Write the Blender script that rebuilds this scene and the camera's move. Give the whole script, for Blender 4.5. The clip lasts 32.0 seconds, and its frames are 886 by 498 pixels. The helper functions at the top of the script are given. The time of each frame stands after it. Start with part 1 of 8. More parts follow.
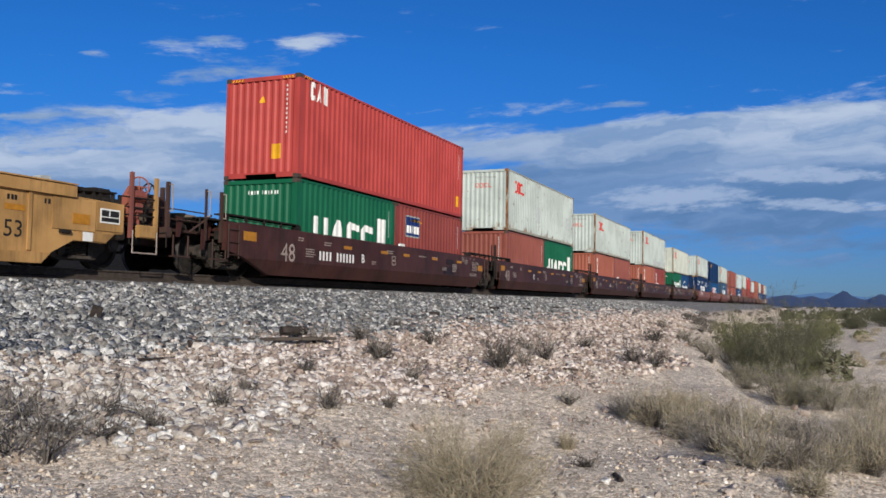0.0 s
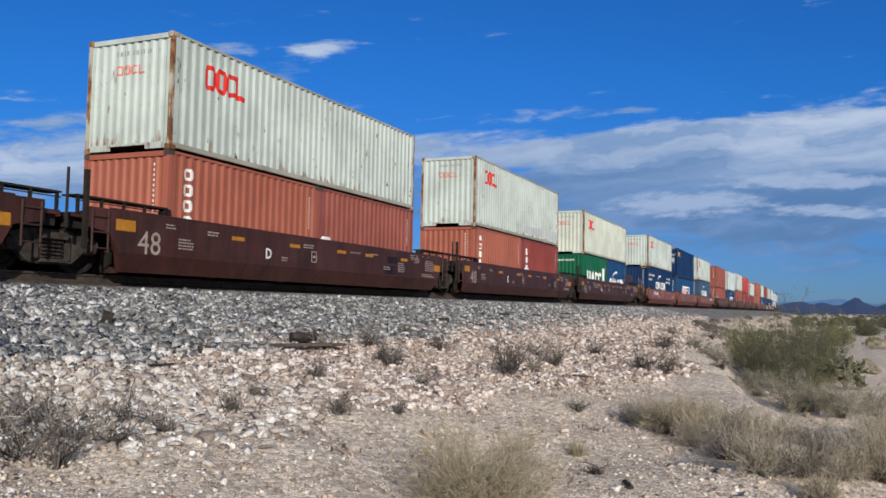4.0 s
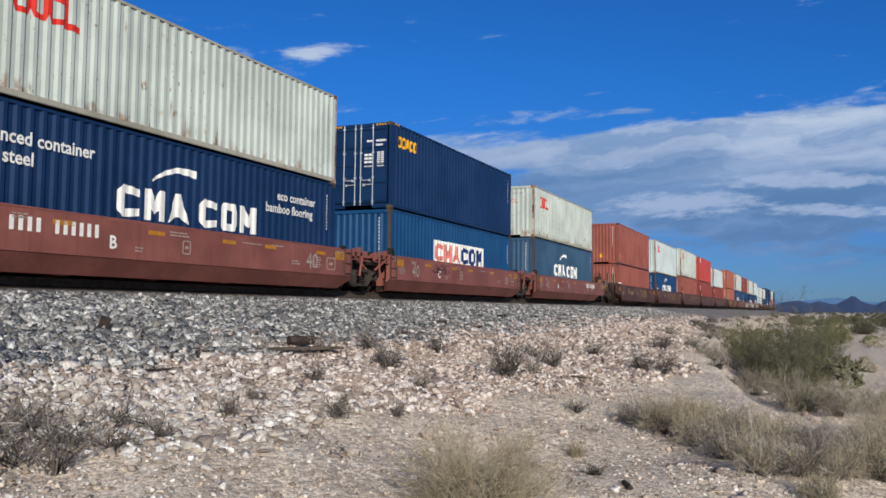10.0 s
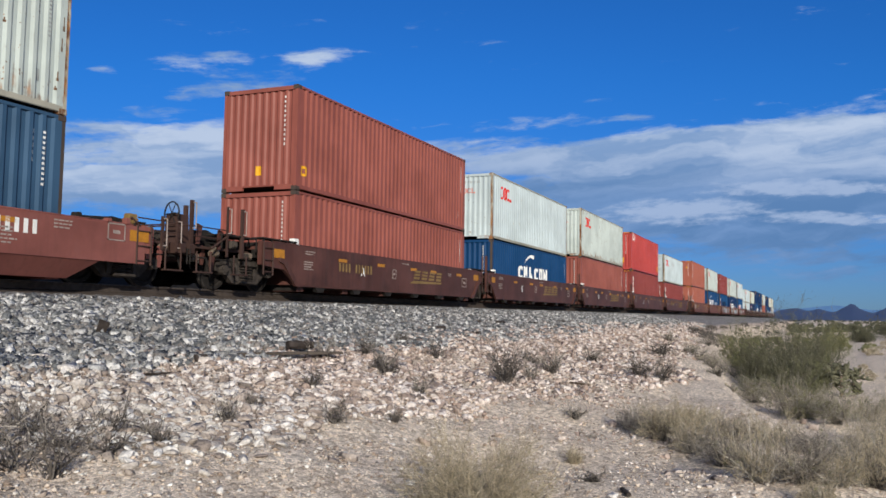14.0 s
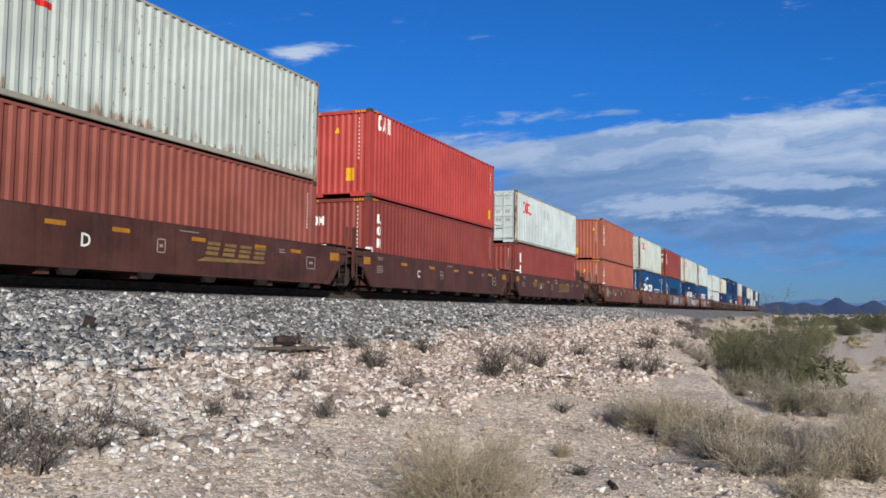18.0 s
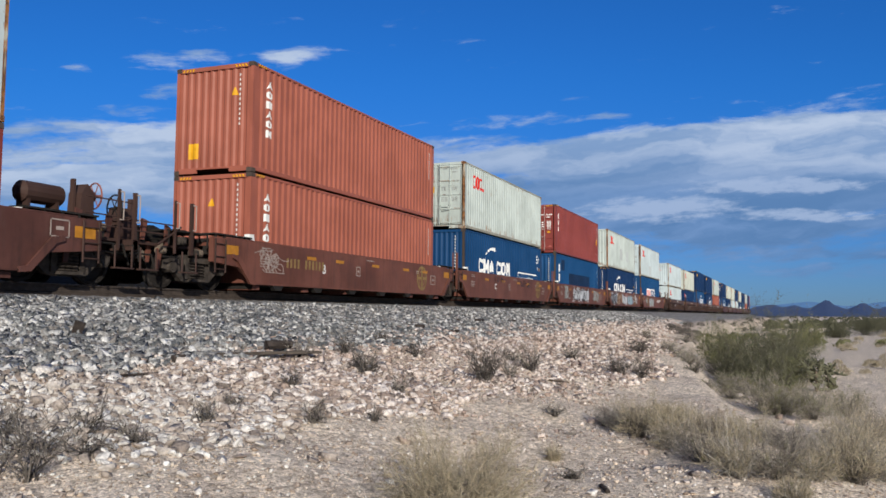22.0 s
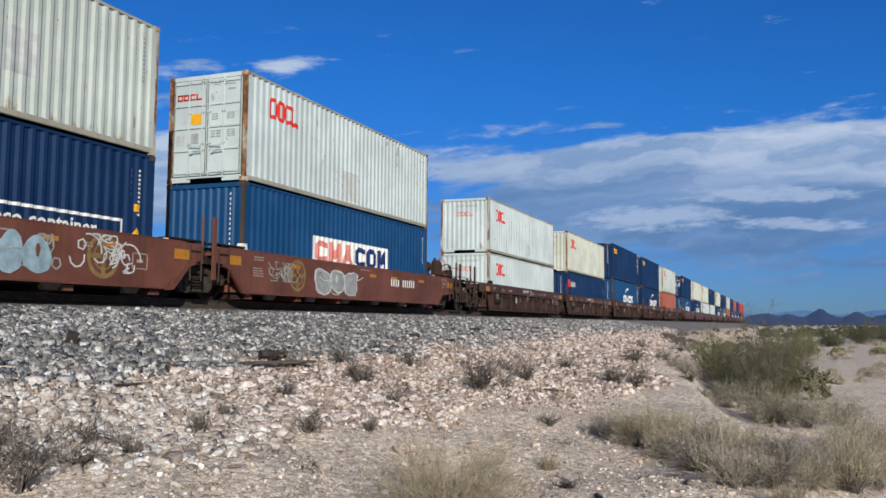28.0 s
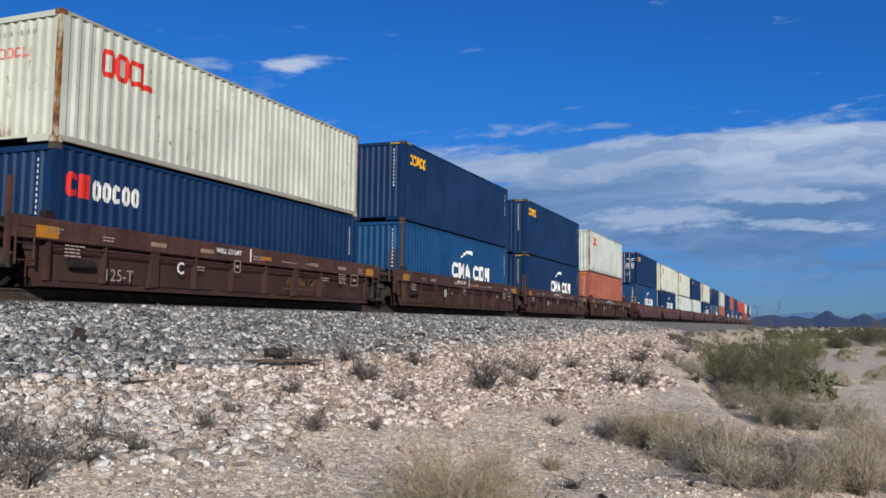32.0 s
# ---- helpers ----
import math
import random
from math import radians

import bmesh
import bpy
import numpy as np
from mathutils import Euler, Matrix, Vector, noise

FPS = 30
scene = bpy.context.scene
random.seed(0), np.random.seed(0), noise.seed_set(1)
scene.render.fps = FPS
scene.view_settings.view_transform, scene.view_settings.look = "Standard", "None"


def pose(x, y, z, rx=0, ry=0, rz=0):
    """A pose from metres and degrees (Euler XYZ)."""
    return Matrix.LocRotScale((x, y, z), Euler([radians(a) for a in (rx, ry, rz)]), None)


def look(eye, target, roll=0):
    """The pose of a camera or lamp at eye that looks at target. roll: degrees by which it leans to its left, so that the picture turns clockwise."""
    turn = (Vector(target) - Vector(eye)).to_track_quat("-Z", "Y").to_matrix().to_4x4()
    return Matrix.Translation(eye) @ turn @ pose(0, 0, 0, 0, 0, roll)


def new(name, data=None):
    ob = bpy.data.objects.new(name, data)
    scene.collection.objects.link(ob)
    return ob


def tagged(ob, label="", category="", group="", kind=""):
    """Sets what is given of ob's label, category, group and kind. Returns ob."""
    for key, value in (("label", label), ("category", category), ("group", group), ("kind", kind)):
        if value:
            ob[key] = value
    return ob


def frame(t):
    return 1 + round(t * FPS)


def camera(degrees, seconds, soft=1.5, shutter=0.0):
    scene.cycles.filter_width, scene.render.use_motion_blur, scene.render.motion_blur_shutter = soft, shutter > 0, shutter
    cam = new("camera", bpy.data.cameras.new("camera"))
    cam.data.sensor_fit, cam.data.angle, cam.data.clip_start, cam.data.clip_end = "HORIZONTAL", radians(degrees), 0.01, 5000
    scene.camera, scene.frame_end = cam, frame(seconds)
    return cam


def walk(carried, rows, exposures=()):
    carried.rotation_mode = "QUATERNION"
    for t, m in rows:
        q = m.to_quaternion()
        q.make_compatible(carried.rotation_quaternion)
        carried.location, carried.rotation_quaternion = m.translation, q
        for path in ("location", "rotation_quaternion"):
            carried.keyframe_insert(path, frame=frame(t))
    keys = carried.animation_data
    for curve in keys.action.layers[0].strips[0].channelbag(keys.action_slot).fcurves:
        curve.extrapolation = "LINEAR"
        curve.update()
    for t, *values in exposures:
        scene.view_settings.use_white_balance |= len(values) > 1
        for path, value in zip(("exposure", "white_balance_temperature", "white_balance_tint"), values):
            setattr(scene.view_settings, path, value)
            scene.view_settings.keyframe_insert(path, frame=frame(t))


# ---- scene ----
EXPOSURE = -0.20
# the camera meters anew as light and dark boxes pass
METER = [(0, -0.06), (1, 0.08), (2, 0.06), (3, -0.05), (6, 0.02), (7, -0.05), (8, -0.08), (10, -0.05), (11, 0.02), (12, 0.13), (13, 0.06), (14, 0.02), (17, 0.0), (18, 0.04), (19, 0.10), (20, 0.18), (21, 0.03), (22, 0.0), (23, 0.10), (24, 0.09), (25, 0.0), (29, -0.03), (32, -0.05)]
PATH = [  # seconds, yaw, pitch, roll in degrees
    (0.0, 22.95, 3.38, 1.01), (0.5, 23.04, 3.43, 1.17), (1.0, 23.12, 3.50, 1.14), (1.5, 23.21, 3.53, 1.15), (2.0, 23.32, 3.52, 1.10),
    (2.5, 23.47, 3.59, 1.14), (3.0, 23.56, 3.62, 1.15), (3.5, 23.61, 3.72, 1.13), (5.5, 23.46, 3.87, 0.89), (6.0, 23.40, 3.94, 0.81),
    (6.5, 23.38, 3.91, 0.70), (7.0, 23.35, 3.94, 0.54), (7.5, 23.37, 3.96, 0.60), (8.0, 23.33, 4.00, 0.68), (8.5, 23.32, 4.02, 0.71),
    (9.0, 23.32, 4.04, 0.73), (9.5, 23.41, 3.96, 0.71), (10.0, 23.41, 3.93, 0.56), (10.5, 23.53, 3.84, 0.50), (11.0, 23.58, 3.84, 0.58),
    (11.5, 23.66, 3.87, 0.56), (12.0, 23.68, 4.00, 0.62), (12.5, 23.66, 4.09, 0.70), (13.0, 23.61, 4.16, 0.86), (13.5, 23.48, 4.25, 0.79),
    (14.0, 23.36, 4.30, 0.88), (14.5, 23.25, 4.38, 0.88), (16.5, 22.85, 4.45, 0.81), (17.0, 22.76, 4.23, 0.81), (17.5, 22.61, 4.03, 0.71),
    (18.0, 22.53, 3.95, 0.71), (18.5, 22.41, 4.06, 0.61), (19.0, 22.36, 4.13, 0.57), (19.5, 22.28, 4.19, 0.52), (20.0, 22.19, 4.17, 0.37),
    (20.5, 22.22, 4.15, 0.40), (21.0, 22.23, 4.18, 0.54), (21.5, 22.08, 4.18, 0.54), (22.0, 21.95, 4.22, 0.52), (22.5, 21.87, 4.27, 0.68),
    (23.0, 21.80, 4.32, 0.86), (23.5, 21.71, 4.34, 0.79), (24.0, 21.65, 4.41, 0.69), (24.5, 21.61, 4.55, 0.79), (25.0, 21.57, 4.65, 0.72),
    (25.5, 21.56, 4.85, 0.69), (27.5, 21.60, 4.92, 0.46), (28.0, 21.60, 4.83, 0.43), (28.5, 21.61, 4.75, 0.42), (29.0, 21.63, 4.79, 0.56),
    (29.5, 21.60, 4.74, 0.52), (30.0, 21.69, 4.85, 0.54), (30.5, 21.65, 4.87, 0.55), (31.0, 21.69, 4.84, 0.50), (31.5, 21.87, 4.91, 0.70),
    (32.0, 22.01, 4.79, 0.80),
]


def aim(yaw, pitch, roll):
    y, p = radians(yaw), radians(pitch)
    eye = (0.0, 0.0, EYE)
    way = Vector((math.cos(y) * math.cos(p), math.sin(y) * math.cos(p), math.sin(p)))
    return look(eye, Vector(eye) + way, roll)


EYE = -0.542
cam = camera(54.42, 32.0, soft=1.6)
walk(cam, [(t, aim(y, p, r)) for t, y, p, r in PATH], exposures=[(t, EXPOSURE + e) for t, e in METER])

# ---- light ----
SUN_EL, SUN_TO = radians(19.5), Vector((-0.823, -0.567))
world = bpy.data.worlds.new("sky")
scene.world = world
world.use_nodes = True


class Nodes:
    """Small helper to write node trees."""

    def __init__(self, tree):
        self.t = tree
        self.t.nodes.clear()

    def add(self, kind, ins=()):
        n = self.t.nodes.new(kind)
        for k, v in dict(ins).items():
            self.put(n.inputs[k], v)
        return n

    def put(self, socket, v):
        if isinstance(v, bpy.types.NodeSocket):
            self.t.links.new(v, socket)
        else:
            socket.default_value = v

    def math(self, op, a, b=0.0, c=0.0, clamp=False):
        n = self.add("ShaderNodeMath")
        n.operation, n.use_clamp = op, clamp
        for s, v in zip(n.inputs, (a, b, c)):
            self.put(s, v)
        return n.outputs[0]

    def vmath(self, op, a, b=(0, 0, 0)):
        n = self.add("ShaderNodeVectorMath")
        n.operation = op
        self.put(n.inputs[0], a)
        self.put(n.inputs[1], b)
        return n.outputs["Value"] if op in ("DOT_PRODUCT", "LENGTH") else n.outputs[0]

    def noise(self, vec, scale, detail=4.0, rough=0.55):
        n = self.add("ShaderNodeTexNoise", ins={"Scale": scale, "Detail": detail, "Roughness": rough})
        self.put(n.inputs["Vector"], vec)
        return n.outputs["Fac"]

    def ramp(self, v, lo, hi, a=0.0, b=1.0):
        n = self.add("ShaderNodeMapRange")
        n.interpolation_type, n.clamp = "SMOOTHSTEP", True
        for k, x in zip(("Value", "From Min", "From Max", "To Min", "To Max"), (v, lo, hi, a, b)):
            self.put(n.inputs[k], x)
        return n.outputs[0]

    def mix(self, fac, a, b, blend="MIX"):
        n = self.add("ShaderNodeMix")
        n.data_type, n.blend_type, n.clamp_factor = "RGBA", blend, True
        self.put(n.inputs[0], fac)
        for s, v in ((n.inputs[6], a), (n.inputs[7], b)):
            self.put(s, v if isinstance(v, bpy.types.NodeSocket) else (*v[:3], 1.0))
        return n.outputs[2]


def build_sky():
    n = Nodes(world.node_tree)
    sky = n.add("ShaderNodeTexSky")
    sky.sky_type, sky.sun_disc, sky.sun_elevation = "NISHITA", False, SUN_EL
    sky.sun_rotation = math.atan2(SUN_TO.x, SUN_TO.y) % (2 * math.pi)
    sky.air_density, sky.dust_density, sky.ozone_density = 1.0, 0.15, 4.0
    d = n.add("ShaderNodeTexCoord").outputs["Generated"]
    ahead = n.math("MAXIMUM", n.vmath("DOT_PRODUCT", d, (0.924, 0.383, 0)), 0.05)
    u = n.math("DIVIDE", n.vmath("DOT_PRODUCT", d, (0.383, -0.924, 0)), ahead)
    v = n.math("DIVIDE", n.vmath("DOT_PRODUCT", d, (0, 0, 1)), ahead)
    flat = n.add("ShaderNodeCombineXYZ", ins={0: u, 1: v}).outputs[0]
    lean_v = n.math("SUBTRACT", v, n.math("MULTIPLY", n.math("MAXIMUM", u, -0.05), 0.085))
    flat = n.add("ShaderNodeCombineXYZ", ins={0: u, 1: lean_v}).outputs[0]
    warp = n.math("MULTIPLY", n.noise(n.vmath("MULTIPLY", flat, (5, 12, 1)), 1.7, 4.0), 0.9)
    # each cloud: centre and half sizes in tangents from the middle of the view, lean, weight
    clouds = [(0.55, 0.222, 0.55, 0.064, 0.13, 1.05), (0.36, 0.2, 0.3, 0.036, 0.08, 0.9), (0.08, 0.188, 0.26, 0.026, 0.03, 1.0), (0.32, 0.165, 0.42, 0.034, 0.0, 0.8), (0.262, 0.124, 0.14, 0.022, 0.06, 0.8),
              (0.38, 0.125, 0.36, 0.045, 0.0, 0.85), (0.45, 0.075, 0.45, 0.045, 0.0, 0.75), (0.1, 0.1, 0.4, 0.04, 0.0, 0.5), (0.4, 0.15, 0.5, 0.06, 0.05, 0.6), (-0.4, 0.205, 0.22, 0.034, 0.05, 0.78),
              (-0.44, 0.165, 0.32, 0.05, 0.0, 0.55), (-0.44, 0.14, 0.3, 0.045, 0.0, 0.78), (-0.2, 0.13, 0.25, 0.04, 0.0, 0.62), (-0.225, 0.282, 0.105, 0.032, 0.20, 0.66), (-0.165, 0.300, 0.062, 0.015, 0.12, 0.54),
              (-0.275, 0.300, 0.040, 0.014, -0.2, 0.48), (-0.335, 0.291, 0.056, 0.015, -0.05, 0.53), (-0.375, 0.267, 0.05, 0.010, 0.08, 0.48), (-0.423, 0.285, 0.028, 0.009, -0.2, 0.45), (-0.31, 0.258, 0.066, 0.013, 0.08, 0.46), (-0.225, 0.253, 0.055, 0.020, 0.25, 0.47),
              (-0.165, 0.240, 0.075, 0.016, -0.03, 0.58), (-0.25, 0.195, 0.16, 0.035, 0.03, 0.80), (-0.22, 0.155, 0.22, 0.05, 0.0, 0.75), (-0.52, 0.238, 0.07, 0.012, 0.0, 0.47), (0.06, 0.224, 0.17, 0.0115, 0.07, 0.50), (0.179, 0.249, 0.060, 0.0115, -0.08, 0.55), (0.209, 0.232, 0.034, 0.008, 0.0, 0.50), (0.042, 0.322, 0.056, 0.009, 0.0, 0.50)]
    total = 0.0
    for cu, cv, ru, rv, lean, weight in clouds:
        du = n.math("MULTIPLY", n.math("SUBTRACT", u, cu), 1 / ru)
        dv0 = n.math("SUBTRACT", n.math("SUBTRACT", v, cv), n.math("MULTIPLY", n.math("SUBTRACT", u, cu), lean))
        dv = n.math("MULTIPLY", dv0, 1 / rv)
        far = n.math("ADD", n.math("MULTIPLY", du, du), n.math("MULTIPLY", dv, dv))
        total = n.math("ADD", n.math("MULTIPLY", n.math("SUBTRACT", 1.0, far, clamp=True), weight), total)
    streak = n.noise(n.vmath("ADD", n.vmath("MULTIPLY", flat, (4.4, 25, 1)), n.add("ShaderNodeCombineXYZ", ins={0: warp, 1: warp}).outputs[0]), 1.5, 9.0, 0.60)
    fine = n.noise(n.vmath("MULTIPLY", flat, (17, 62, 1)), 1.5, 7.0, 0.62)
    body = n.math("ADD", n.math("MULTIPLY", streak, 0.74), n.math("MULTIPLY", fine, 0.26))
    mask = n.ramp(n.math("ADD", n.math("MULTIPLY", total, 0.46), n.math("MULTIPLY", body, 1.7)), 1.01, 1.36, 0.0, 0.97)
    shade = n.ramp(n.noise(n.vmath("ADD", n.vmath("MULTIPLY", flat, (2.4, 17, 1)), n.add("ShaderNodeCombineXYZ", ins={0: warp, 1: warp}).outputs[0]), 1.7, 7.0, 0.55), 0.36, 0.64)
    lift = n.ramp(n.math("ADD", n.math("ADD", v, n.ramp(u, -0.05, -0.35, 0.0, 0.05)), n.math("MULTIPLY", warp, 0.05)), 0.152, 0.232)
    cloud = n.mix(lift, n.mix(shade, (1.3, 2.7, 5.4), (2.1, 3.65, 6.7)), n.mix(shade, (2.7, 4.25, 7.1), (5.9, 7.1, 9.2)))
    # sunlit heads low in the bank
    for hu, hv, hr, hh, lean in ((0.265, 0.124, 0.13, 0.022, 0.05), (0.40, 0.152, 0.15, 0.014, 0.02), (0.44, 0.118, 0.12, 0.010, 0.0)):
        eu = n.math("MULTIPLY", n.math("SUBTRACT", u, hu), 1 / hr)
        ev = n.math("MULTIPLY", n.math("SUBTRACT", n.math("SUBTRACT", v, hv), n.math("MULTIPLY", n.math("SUBTRACT", u, hu), lean)), 1 / hh)
        near = n.math("SUBTRACT", 1.0, n.math("ADD", n.math("MULTIPLY", eu, eu), n.math("MULTIPLY", ev, ev)), clamp=True)
        head = n.ramp(n.math("ADD", n.math("MULTIPLY", near, 0.42), n.math("MULTIPLY", fine, 1.0)), 0.62, 0.92, 0.0, 0.85)
        cloud = n.mix(n.math("MULTIPLY", head, n.ramp(near, 0.0, 0.25)), cloud, (4.6, 5.9, 8.4))
    deep = n.mix(1.0, sky.outputs[0], n.mix(n.ramp(v, 0.0, 0.30), LOW_TINT, SKY_TINT), "MULTIPLY")
    out = n.mix(mask, deep, cloud)
    # added broken cloud outside the view, a neutral fill against blue shadows
    behind = n.ramp(n.vmath("DOT_PRODUCT", d, (0.924, 0.383, 0)), 0.62, 0.25)
    broken = n.ramp(n.noise(n.vmath("MULTIPLY", d, (1, 1, 2.2)), 2.1, 7.0, 0.6), 0.32, 0.54, 0.0, 0.90)
    out = n.mix(n.math("MULTIPLY", behind, broken), out, (3.1, 3.5, 4.5))
    bg = n.add("ShaderNodeBackground", ins={"Color": out, "Strength": SKY_POWER})
    n.t.links.new(bg.outputs[0], n.add("ShaderNodeOutputWorld").inputs[0])


SKY_TINT = (0.15, 0.635, 1.27)
LOW_TINT = (0.26, 0.475, 0.98)
SKY_POWER = 0.095
build_sky()
sun = bpy.data.lights.new("sun", "SUN")
sun.energy, sun.angle, sun.color = 4.9, radians(0.53), (1.0, 0.94, 0.835)
sun_ob = new("sun", sun)
sun_ob.matrix_world = look(Vector((SUN_TO.x, SUN_TO.y, math.tan(SUN_EL) * SUN_TO.length)) * 100, (0, 0, 0))

# ---- materials ----
def surface(name, rough=0.6, metal=0.0, shine=0.5):
    m = bpy.data.materials.new(name)
    m.use_nodes = True
    n = Nodes(m.node_tree)
    bsdf = n.add("ShaderNodeBsdfPrincipled", ins={"Roughness": rough, "Metallic": metal, "Specular IOR Level": shine})
    n.t.links.new(bsdf.outputs[0], n.add("ShaderNodeOutputMaterial").inputs[0])
    return m, n, bsdf


def bump(n, bsdf, height, strength, distance):
    b = n.add("ShaderNodeBump", ins={"Height": height, "Strength": strength, "Distance": distance})
    n.t.links.new(b.outputs[0], bsdf.inputs["Normal"])


def own_space(n):
    """Object coordinates shifted by the object's own chance number."""
    co = n.add("ShaderNodeTexCoord").outputs["Object"]
    chance = n.add("ShaderNodeObjectInfo").outputs["Random"]
    shift = n.add("ShaderNodeCombineXYZ", ins={0: n.math("MULTIPLY", chance, 37.0), 1: n.math("MULTIPLY", chance, 11.0), 2: 0.0})
    return n.vmath("ADD", co, shift.outputs[0]), chance


RUST = (0.135, 0.062, 0.030)


def painted_steel(name, rgb, rust=0.15, grime=0.35, rough=0.5, fade=0.80, low_wear=0.0, soot=0.0):
    """Weathered steel paint: faded patches, vertical dirt runs, rust blooms."""
    m, n, bsdf = surface(name, rough, 0.0, 0.2)
    p, chance = own_space(n)
    faded = [min(1.0, c * 1.12 + 0.004) for c in rgb]
    dull = [c * fade for c in rgb]
    col = n.mix(n.ramp(n.noise(p, 0.7, 5), 0.32, 0.68), dull, faded)
    runs = n.noise(n.vmath("MULTIPLY", p, (7.0, 7.0, 0.45)), 1.3, 6, 0.6)
    dirt = n.math("MULTIPLY", n.ramp(runs, 0.50, 0.78), grime)
    col = n.mix(dirt, col, [c * 0.45 + 0.015 for c in rgb])
    if soot:  # brake dust and oil, in patches and runs
        film = n.math("ADD", n.math("MULTIPLY", n.noise(p, 0.9, 7, 0.65), 0.65), n.math("MULTIPLY", runs, 0.35))
        col = n.mix(n.math("MULTIPLY", n.ramp(film, 0.42, 0.66), soot), col, (0.016, 0.012, 0.010))
        dusty = n.ramp(n.noise(n.vmath("MULTIPLY", p, (2.0, 2.0, 1.0)), 1.4, 6, 0.6), 0.52, 0.75, 0.0, 0.35)
        col = n.mix(dusty, col, [c * 0.7 + 0.03 for c in rgb])
    spots = n.noise(n.vmath("MULTIPLY", p, (1.0, 1.0, 0.55)), 2.6, 9, 0.62)
    drip = n.noise(n.vmath("MULTIPLY", p, (11.0, 11.0, 0.7)), 1.1, 5, 0.6)
    both = n.math("ADD", n.math("MULTIPLY", spots, 0.6), n.math("MULTIPLY", drip, 0.4))
    edge = n.math("ADD", 0.66 - 0.16 * rust, n.math("MULTIPLY", n.math("SUBTRACT", chance, 0.5), 0.07))
    if low_wear:  # rust creeps up from the bottom rail and down from the top one
        z = n.add("ShaderNodeSeparateXYZ", ins={0: p}).outputs[2]
        both = n.math("ADD", both, n.math("ADD", n.ramp(z, 0.65, 0.12, 0.0, low_wear), n.ramp(z, 2.3, 2.9, 0.0, low_wear * 0.6)))
    mask = n.ramp(both, edge, n.math("ADD", edge, 0.13 if low_wear else 0.10))
    if low_wear:  # small chips and scrapes in loose groups
        chips = n.math("MULTIPLY", n.ramp(n.noise(n.vmath("MULTIPLY", p, (1.0, 1.0, 0.6)), 13.0, 3), 0.66, 0.70), n.ramp(n.noise(p, 0.9, 3), 0.46, 0.58))
        blots = n.math("MULTIPLY", n.ramp(n.noise(n.vmath("MULTIPLY", p, (1.0, 1.0, 0.42)), 6.0, 6, 0.6), 0.63, 0.68), n.ramp(n.noise(p, 0.75, 3), 0.50, 0.60))
        mask = n.math("MAXIMUM", n.math("MAXIMUM", mask, chips), blots)
    col = n.mix(n.math("MULTIPLY", mask, min(1.0, (0.40 if low_wear else 0.45) + rust)), col, n.mix(n.ramp(n.noise(p, 6.0, 4), 0.45, 0.6), RUST, (0.30, 0.135, 0.050)))
    n.put(bsdf.inputs["Base Color"], col)
    n.put(bsdf.inputs["Roughness"], n.math("ADD", rough, n.math("MULTIPLY", mask, 0.3)))
    bump(n, bsdf, n.noise(p, 9.0, 5), 0.25, 0.01)
    return m


def plain(name, rgb, rough=0.6, metal=0.0, grain=12.0, vary=0.2):
    m, n, bsdf = surface(name, rough, metal, 0.5 if metal > 0.3 else 0.2)
    p, chance = own_space(n)
    both = n.math("ADD", n.math("MULTIPLY", n.noise(p, grain, 6), 0.6), n.math("MULTIPLY", n.noise(p, grain * 0.13, 3), 0.4))
    n.put(bsdf.inputs["Base Color"], n.mix(n.ramp(both, 0.35, 0.65), [c * (1 - vary) for c in rgb], [min(1, c * (1 + vary)) for c in rgb]))
    bump(n, bsdf, n.noise(p, grain * 3, 4), 0.3, 0.01)
    return m


def stony(name, tones, grain=9.0, stain=0.0):
    """Loose stone: one tone for each stone, speckled and dusty."""
    m, n, bsdf = surface(name, 0.9, 0.0, 0.15)
    co = n.add("ShaderNodeTexCoord").outputs["Object"]
    isle = n.add("ShaderNodeNewGeometry").outputs["Random Per Island"]
    each = n.add("ShaderNodeObjectInfo").outputs["Random"]
    pick = n.math("FRACT", n.math("ADD", isle, each))
    ramp = n.add("ShaderNodeValToRGB")
    ramp.color_ramp.interpolation = "CONSTANT"
    while len(ramp.color_ramp.elements) < len(tones):
        ramp.color_ramp.elements.new(0.5)
    for i, (el, c) in enumerate(zip(ramp.color_ramp.elements, tones)):
        el.position, el.color = i / len(tones), (*c, 1)
    n.put(ramp.inputs[0], pick)
    far = n.ramp(n.add("ShaderNodeSeparateXYZ", ins={0: n.add("ShaderNodeNewGeometry").outputs["Position"]}).outputs[0], 5.0, 11.0, 0.0, stain)
    base = n.mix(far, ramp.outputs[0], n.mix(1.0, ramp.outputs[0], (1.11, 0.94, 0.895), "MULTIPLY"))
    speck = n.ramp(n.noise(co, grain * 3, 6), 0.35, 0.68, 0.72, 1.12)
    dust = n.mix(n.ramp(n.noise(co, grain * 0.5, 4), 0.5, 0.75, 0.0, 0.22), base, (0.42, 0.36, 0.31))
    n.put(bsdf.inputs["Base Color"], n.mix(1.0, dust, n.add("ShaderNodeCombineColor", ins={0: speck, 1: speck, 2: speck}).outputs[0], "MULTIPLY"))
    crack = n.add("ShaderNodeTexVoronoi", ins={"Vector": co, "Scale": grain * 3.2, "Randomness": 1.0})
    rough = n.math("ADD", n.math("MULTIPLY", n.noise(co, grain * 4, 5), 0.5), n.math("MULTIPLY", crack.outputs["Distance"], 0.8))
    bump(n, bsdf, rough, 0.9, 0.02)
    return m


